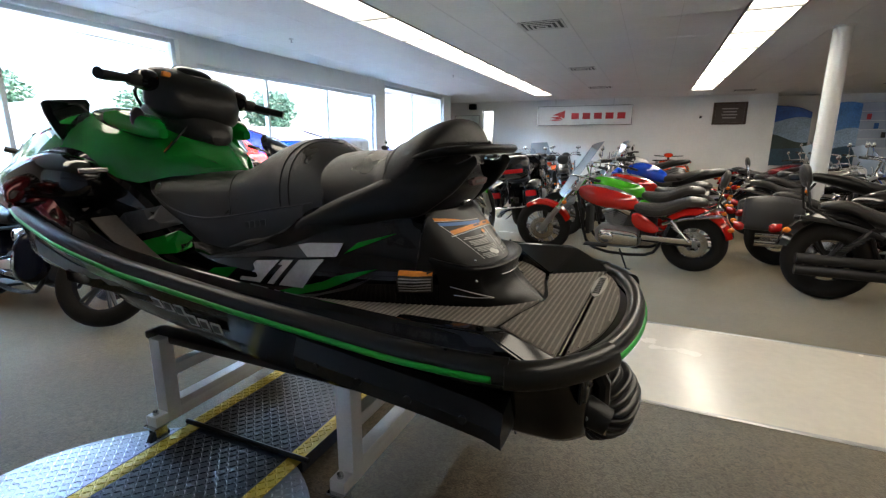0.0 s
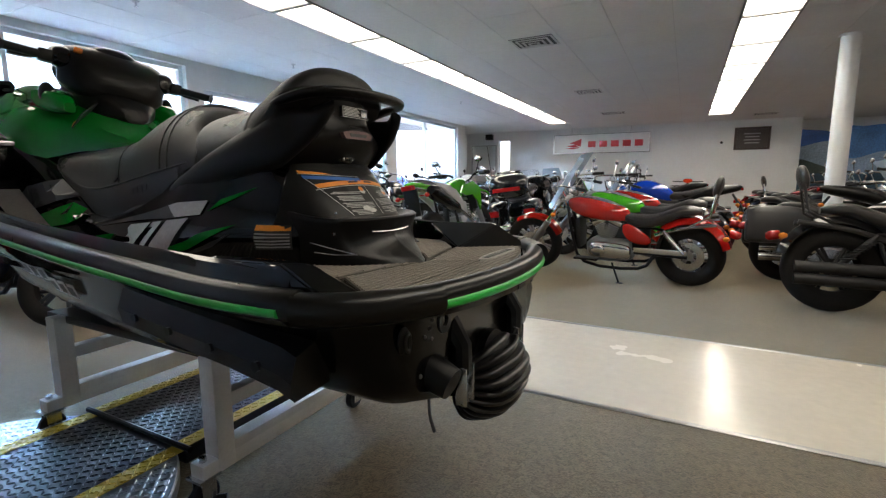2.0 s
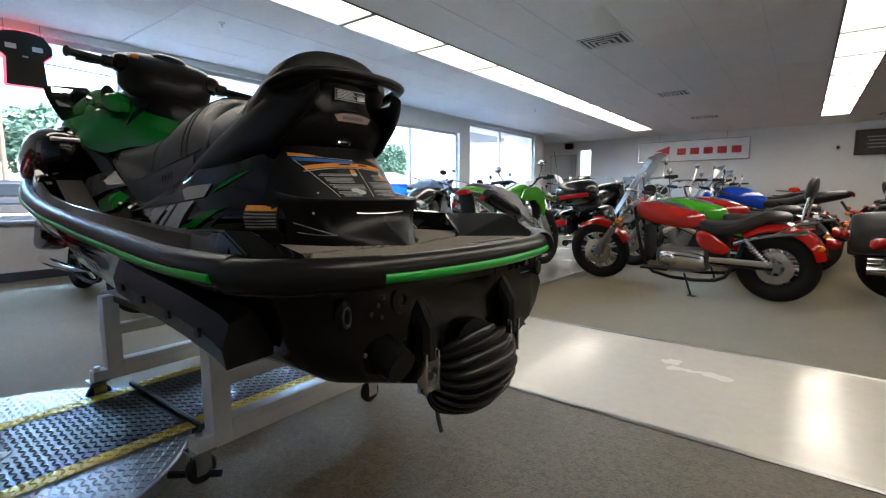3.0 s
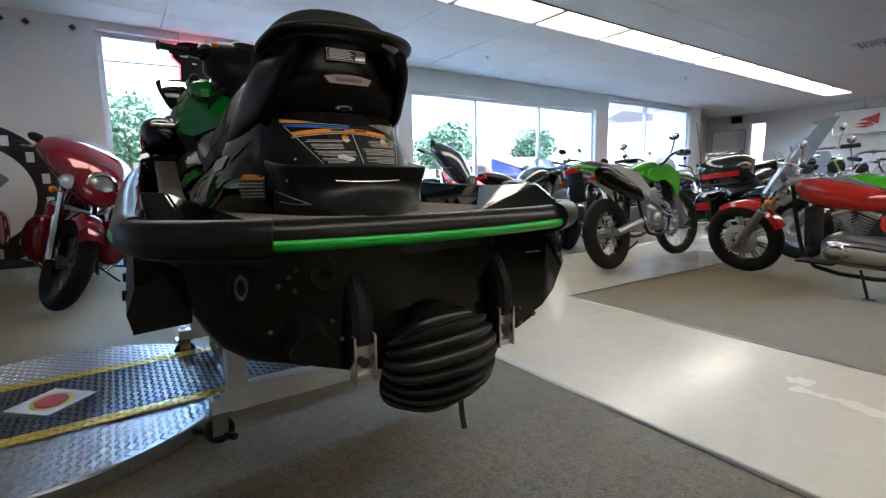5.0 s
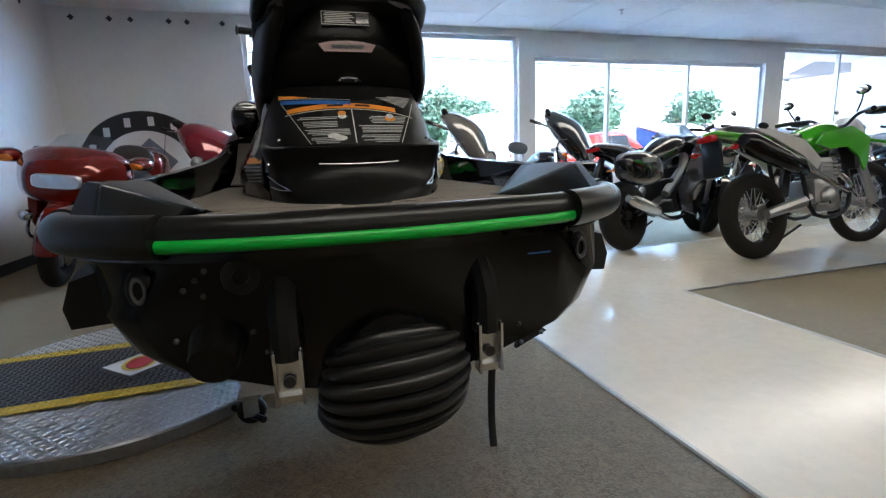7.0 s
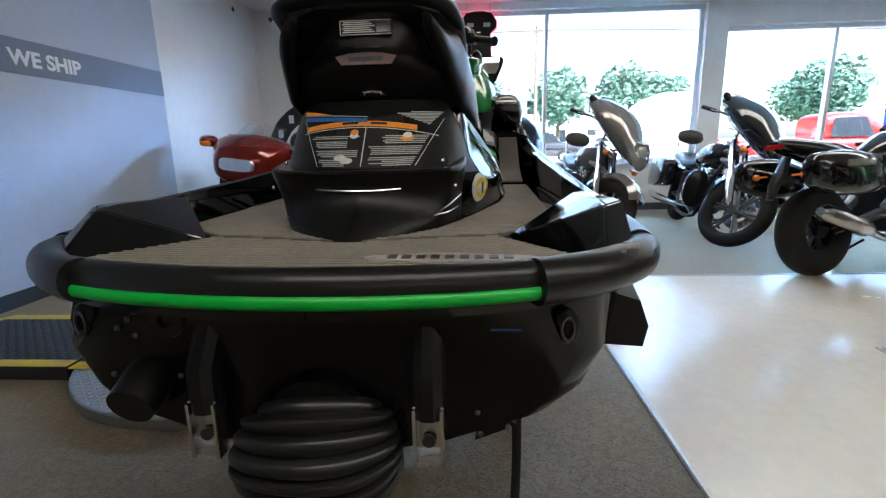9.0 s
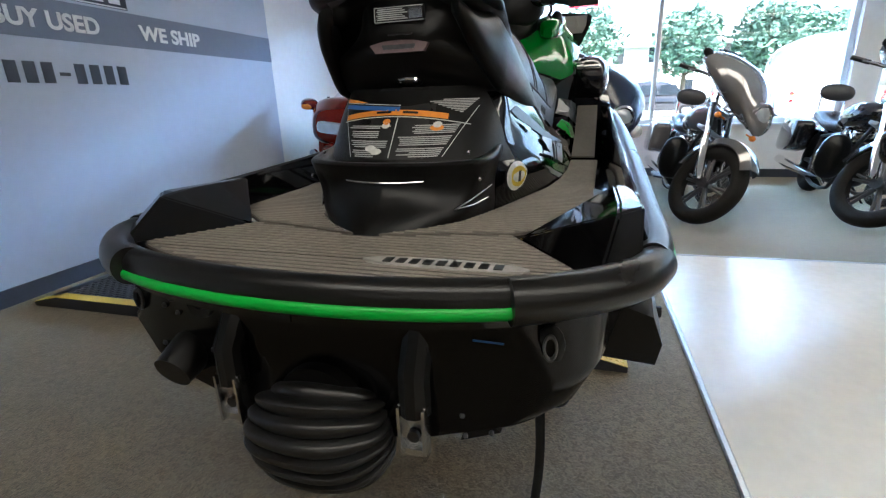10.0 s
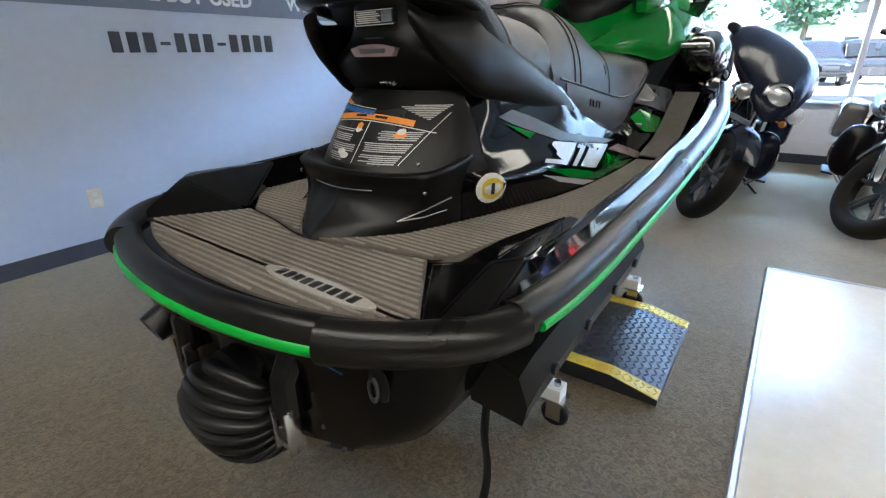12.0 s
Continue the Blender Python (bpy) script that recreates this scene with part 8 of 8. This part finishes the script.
# the row behind the red cruiser
ROW = ((6.85, "green"), (7.7, "red"), (8.5, "blue"), (9.4, "black"), (10.25, "black"), (11.1, "maroon"), (12.0, "maroon"), (12.9, "white"))
PAINTS = {"green": P_GREEN, "red": P_RED, "blue": P_BLUE, "black": P_BLACK, "maroon": P_MAROON, "white": P_WHITE}
row_rnd = random.Random(8)
for y, c in ROW:
    dx, dy, tn = row_rnd.uniform(-0.18, 0.12), row_rnd.uniform(-0.12, 0.12), row_rnd.uniform(-6, 22)
    if c in ("blue", "white"):
        sport_bike("naked sport bike with a " + c + " tank in the middle row", PAINTS[c], at((0.95 + dx, y), (-0.5 + dx, y + 0.18 + dy)), naked=True, turn=tn, group="middle row of bikes")
        continue
    cruiser("chrome-laden cruiser with a " + c + " tank in the middle row", PAINTS[c], at((0.98 + dx, y), (-0.62 + dx, y + 0.2 + dy)), turn=tn, shield=y in (9.4, 11.1), wires=c != "red", group="middle row of bikes", trim=P_BLACK, seat_mat=M_VINYL2 if c == "red" else None)
# the row behind the black cruiser
cruiser("black cruiser with matte dark grey saddlebags", P_BLACK, at((1.67, 6.40), (3.3, 6.33)), bags=P_MATTE, group="eastern row of bikes")
sport_bike("bright blue naked sport bike in the eastern row", P_BLUE, at((2.45, 7.45), (3.85, 7.15)), naked=True, group="eastern row of bikes")
cruiser("black cruiser in the eastern row", P_BLACK, at((1.75, 8.3), (3.4, 8.25)), chrome=True, group="eastern row of bikes")
for k, y in enumerate((9.2, 10.1, 11.0, 11.9, 12.8)):
    cruiser("dark cruiser with chrome bars in the eastern row", (P_BLACK, P_SILVER, P_NAVY, P_BLACK, P_MAROON)[k], at((2.1, y), (3.7, y - 0.1)), turn=10, group="eastern row of bikes", backrest=k == 1, shield=k in (0, 3))
sport_bike("silver-beige naked sport bike beyond the black cruiser", P_SILVER, at((3.75, 6.35), (5.1, 6.1)), naked=True, group="far eastern bikes")
for k, y in enumerate((7.8, 9.2, 10.6)):
    cruiser("dark cruiser beyond the column", (P_BLACK, P_BLACK, P_GREY)[k], at((4.6, y), (6.2, y - 0.1)), turn=10, group="far eastern bikes")
# dark tourers and cruisers further back on the west side
for k, (x, y) in enumerate(((-1.2, 10.2), (-2.0, 11.6), (-1.6, 13.0))):
    cruiser("dark touring cruiser further back", P_BLACK, at((x, y), (x - 0.3, y + 1.6)), turn=-8, shield=k == 1, group="bikes at the back", backrest=True)
atv("red quad bike with racks by the back wall", P_ORANGE, pose(0.78, 16.4, 0, 0, 0, -92))
atv("orange-red quad bike with racks by the back wall", P_ORANGE, pose(-2.6, 15.2, 0, 0, 0, -86))


# ---- outside the windows ----
GZ = -0.15
M_ASPH = mat("sun-bleached asphalt", (0.36, 0.36, 0.37), 0.85, vary=0.15, scale=2, bump=0.4, bump_scale=90)
M_GRASS = mat("grass", (0.07, 0.13, 0.035), 0.9, vary=0.4, scale=3, bump=0.5, bump_scale=60)
M_LEAF = mat("leaves", (0.085, 0.150, 0.110), 0.8, vary=0.3, scale=6, spec=0.1)
M_BARK = mat("bark", (0.10, 0.075, 0.055), 0.9, vary=0.3, bump=0.6, bump_scale=30)
M_SIDING = mat("pale siding", (0.62, 0.61, 0.58), 0.7)
M_ROOF = mat("grey roof", (0.14, 0.14, 0.145), 0.85, vary=0.2)
M_DGLASS = mat("dark glass", (0.02, 0.025, 0.03), 0.05)
g = Geo().box((-450, 0, GZ - 0.05), (887, 1800, 0.1))
solid("ground", g, M_GRASS, "grass reaching the horizon", "ground", smooth=0)
solid("road", Geo().box((-19.2, 8, GZ), (26, 90, 0.02)), M_ASPH, "pale asphalt car park outside the windows", "road", smooth=0)
solid("pavement", Geo().box((-33.0, 8, GZ + 0.06), (1.6, 90, 0.14)), M_SIDING, "concrete pavement beyond the car park", "pavement", smooth=0)


def tree(x, y, h, r, seed):
    rn = random.Random(seed)
    t = thing("tree", "leafy green tree beyond the car park", "tree", "trees outside", m=pose(x, y, GZ))
    g = Geo().tube([(0, 0, 0), (0.05, 0, h * 0.25), (0, 0.08, h * 0.5), (0.05, 0, h * 0.85)], [0.22, 0.17, 0.12, 0.03], 10)
    for k in range(9):
        a, z = rn.uniform(0, 6.28), h * rn.uniform(0.3, 0.7)
        g.tube([(0, 0, z), (r * 0.4 * math.cos(a), r * 0.4 * math.sin(a), z + h * 0.08), (r * 0.8 * math.cos(a), r * 0.8 * math.sin(a), z + h * 0.2)], [0.07, 0.045, 0.015], 6)
    part("trunk", g, M_BARK, t)
    g = Geo()
    for k in range(2600):
        while True:
            p = Vector((rn.uniform(-1, 1), rn.uniform(-1, 1), rn.uniform(-1, 1)))
            if 0.25 < p.length < 1:
                break
        lump = 0.75 + 0.35 * noise.noise(p * 2.3 + Vector((seed, 0, 0)))
        c = Vector((p.x * r * lump, p.y * r * lump, h * 0.62 + p.z * h * 0.40 * lump))
        d, e = Vector((rn.uniform(-1, 1), rn.uniform(-1, 1), rn.uniform(-0.6, 0.6))).normalized() * 0.24, Vector((rn.uniform(-1, 1), rn.uniform(-1, 1), rn.uniform(-1, 1))).normalized() * 0.15
        g.add([c - d, c + e, c + d, c - e], [(0, 1, 2, 3)])
    o = part("crown", g, M_LEAF, t, smooth=0)
    o["kind"] = "stuff"
    return t


for k, (x, y, h, r) in enumerate(((-38, 9.3, 7.2, 2.9), (-38, 14.3, 7.3, 2.7), (-38, 29.6, 7.4, 3.4), (-38, 41.4, 7.4, 3.4), (-42, 2.5, 8.5, 3.8), (-45, -6, 9, 4.2), (-48, 21, 8, 3.6), (-44, -15, 9, 4.2), (-50, 36, 8, 4))):
    tree(x, y, h, r, k + 1)


def car(label, col, m, kind="suv"):
    c = thing("car" if kind != "pickup" else "pickup_truck", label, "car", "parked vehicles outside", m=m)
    L, W, H = {"suv": (4.6, 1.85, 1.7), "pickup": (5.4, 1.95, 1.8), "van": (5.9, 2.0, 2.6), "sedan": (4.6, 1.8, 1.42)}[kind]
    body = [(-L / 2, 0.65, W * 0.42, 0.28), (-L / 2 + 0.12, 0.68, W * 0.49, 0.36), (-L * 0.2, 0.70, W * 0.5, 0.38), (L * 0.2, 0.70, W * 0.5, 0.38), (L / 2 - 0.3, 0.66, W * 0.48, 0.33), (L / 2, 0.58, W * 0.40, 0.22)]
    part("body", Geo().blob(body, 24, 5), col, c)
    if kind == "pickup":
        cab = [(-0.35, 1.3, W * 0.40, 0.30), (-0.25, 1.35, W * 0.43, 0.42), (0.6, 1.35, W * 0.43, 0.43), (1.2, 1.15, W * 0.44, 0.24), (1.4, 1.05, W * 0.42, 0.1)]
    elif kind == "van":
        cab = [(-L / 2 + 0.02, 1.65, W * 0.46, 0.85), (-L / 2 + 0.1, 1.68, W * 0.48, 0.92), (L * 0.18, 1.68, W * 0.48, 0.92), (L * 0.30, 1.45, W * 0.46, 0.65), (L * 0.42, 1.05, W * 0.44, 0.2)]
    else:
        cab = [(-L / 2 + 0.15, 1.2, W * 0.40, 0.2), (-L / 2 + 0.4, H - 0.42, W * 0.42, 0.40), (0.2, H - 0.42, W * 0.42, 0.42), (0.8, H - 0.55, W * 0.43, 0.3), (1.3, 1.0, W * 0.42, 0.08)]
    part("cabin", Geo().blob(cab, 24, 4), col, c)
    sc = pose(0, 0, 0.03)
    for s in (1, -1):
        z0, z1 = (1.55, 2.1) if kind == "van" else (1.08, H - 0.16)
        xs_ = [(L * 0.12, L * 0.30)] if kind == "van" else ([(-0.2, 0.75)] if kind == "pickup" else [(-1.7, -0.75), (-0.7, 0.1), (0.15, 0.95)])
        for a, b in xs_:
            part("side_window", Geo().prism([(a, z0), (b + (0.2 if b > 0.5 else 0), z0), (b - 0.1, z1), (a + 0.05, z1)], -0.01, 0.01, pose(0, s * (W * 0.455 if kind == "van" else W * 0.435), 0, 90)), M_DGLASS, c, smooth=0)
        for x in (-L * 0.31, L * 0.31):
            w = part("wheel", Geo().lathe([(0, -0.1), (0.2, -0.1), (0.22, -0.02), (0.2, 0.1), (0, 0.1)], 18, pose(x, s * (W / 2 - 0.12), 0.35), False), M_ALU, c)
            part("tyre", Geo().lathe([(0.21, -0.11), (0.33, -0.11), (0.35, -0.06), (0.35, 0.06), (0.33, 0.11), (0.21, 0.11)], 24, pose(x, s * (W / 2 - 0.12), 0.35)), M_TYRE, w)
        part("headlight", Geo().ball((L / 2 - 0.1, s * W * 0.34, 0.75), (0.1, 0.16, 0.09), 12), M_LAMP, c)
        part("tail_light", Geo().box((-L / 2 + 0.03, s * W * 0.40, 0.95), (0.08, 0.16, 0.3), None, 0.03), M_REDLENS, c)
    part("bumper", Geo().box((L / 2 - 0.02, 0, 0.45), (0.12, W * 0.8, 0.14), None, 0.04), M_SATIN, c)
    part("grille", Geo().box((L / 2 - 0.03, 0, 0.68), (0.08, W * 0.5, 0.16), None, 0.02), M_ENGINE, c)
    return c


M_CARW = paint("white car paint", (0.7, 0.7, 0.7))
car("red pickup truck parked outside", P_RED, pose(-14.5, 13.0, GZ, 0, 0, 82), "pickup")
car("white delivery van parked outside", M_CARW, pose(-18.2, 9.4, GZ, 0, 0, 170), "van")
car("red car parked beside the van", P_RED, pose(-15.5, 20.5, GZ, 0, 0, 60), "suv")
car("blue car parked across the car park", P_NAVY, pose(-12.5, 19.0, GZ, 0, 0, 100), "suv")
car("dark off-road car parked far off", P_BLACK, pose(-25.5, 5.9, GZ, 0, 0, 80), "suv")
car("dark car parked beyond the car park", P_BLACK, pose(-25.5, 3.1, GZ, 0, 0, 10), "suv")
car("silver car parked in the car park", P_SILVER, pose(-25, 10.5, GZ, 0, 0, 85), "sedan")
car("blue car parked in the car park", P_BLUE, pose(-16.5, 27, GZ, 0, 0, 85), "sedan")


def house(label, x, y, w, d, h, wall, storeys, yaw=0):
    t = thing("house", label, "house", "buildings outside", m=pose(x, y, GZ, 0, 0, yaw))
    part("wall", Geo().box((0, 0, h / 2), (d, w, h)), wall, t, smooth=0)
    part("roof", Geo().rings([[(-d / 2 - 0.4, yy, h), (0, yy, h + 2.0), (d / 2 + 0.4, yy, h), (d / 2 + 0.4, yy, h - 0.15), (-d / 2 - 0.4, yy, h - 0.15)] for yy in (-w / 2 - 0.4, w / 2 + 0.4)]), M_ROOF, t, smooth=0)
    n = max(2, int(w / 2.6))
    for f in range(storeys):
        for k in range(n):
            yy = -w / 2 + (k + 0.5) * w / n
            z = 1.6 + 2.8 * f
            wdw = part("window", Geo().box((d / 2 + 0.02, yy, z), (0.06, 1.05, 1.45), None, 0.01), M_FRAME, t)
            part("pane", Geo().box((d / 2 + 0.055, yy, z), (0.02, 0.9, 1.28)), M_DGLASS, wdw, smooth=0)
    return t


house("pale house with brown trim beyond the car park", -22, 41, 10, 8, 5.6, M_SIDING, 2, 25)
house("pale sided house among the trees", -52, 10, 12, 8, 5.2, M_SIDING, 2)
house("low pale building far off", -50, -4, 16, 8, 3.2, M_SIDING, 1)
for y0, w in ((15.6, 2.9), (19.2, 3.0)):
    t = thing("dumpster", "blue steel dumpster with ribbed grey lid", "dumpster", "dumpsters outside", m=pose(-14.6, y0 + w / 2, GZ))
    part("bin", Geo().rings([[(-0.85, y, 0.15), (0.75, y, 0.15), (0.95, y, 1.5), (-0.95, y, 2.0)] for y in (-w / 2, w / 2)]), P_BLUE, t, smooth=0)
    part("lid", Geo().rings([[(0.99, y, 1.52), (-0.99, y, 2.04), (-0.99, y, 2.10), (0.99, y, 1.58)] for y in (-w / 2 - 0.03, w / 2 + 0.03)]), M_ROOF, t, smooth=0)
    for k in range(10):
        y = -w / 2 + w * (k + 0.5) / 10
        part("rib", Geo().tube([(0.99, y, 1.58), (-0.99, y, 2.10)], 0.05, 6), M_SIDING, t)
    for x in (-0.6, 0.6):
        part("skid", Geo().box((x, 0, 0.09), (0.14, w * 0.9, 0.16)), M_SATIN, t, smooth=0)
t = thing("utility_pole", "wooden utility pole with cross arm and wires", "pole", m=pose(-34.5, 7.0, GZ))
part("post", Geo().tube([(0, 0, 0), (0, 0, 9.5)], [0.15, 0.1], 10), M_BARK, t)
part("cross_arm", Geo().box((0, 0, 8.6), (0.1, 2.4, 0.12)), M_BARK, t, smooth=0)
for y in (-1, 0, 1):
    part("wire", Geo().tube([(0, y - 60, 8.4), (0, y - 30, 7.9), (0, y, 8.7), (0, y + 30, 7.9), (0, y + 60, 8.4)], 0.02, 5), M_SATIN, t)
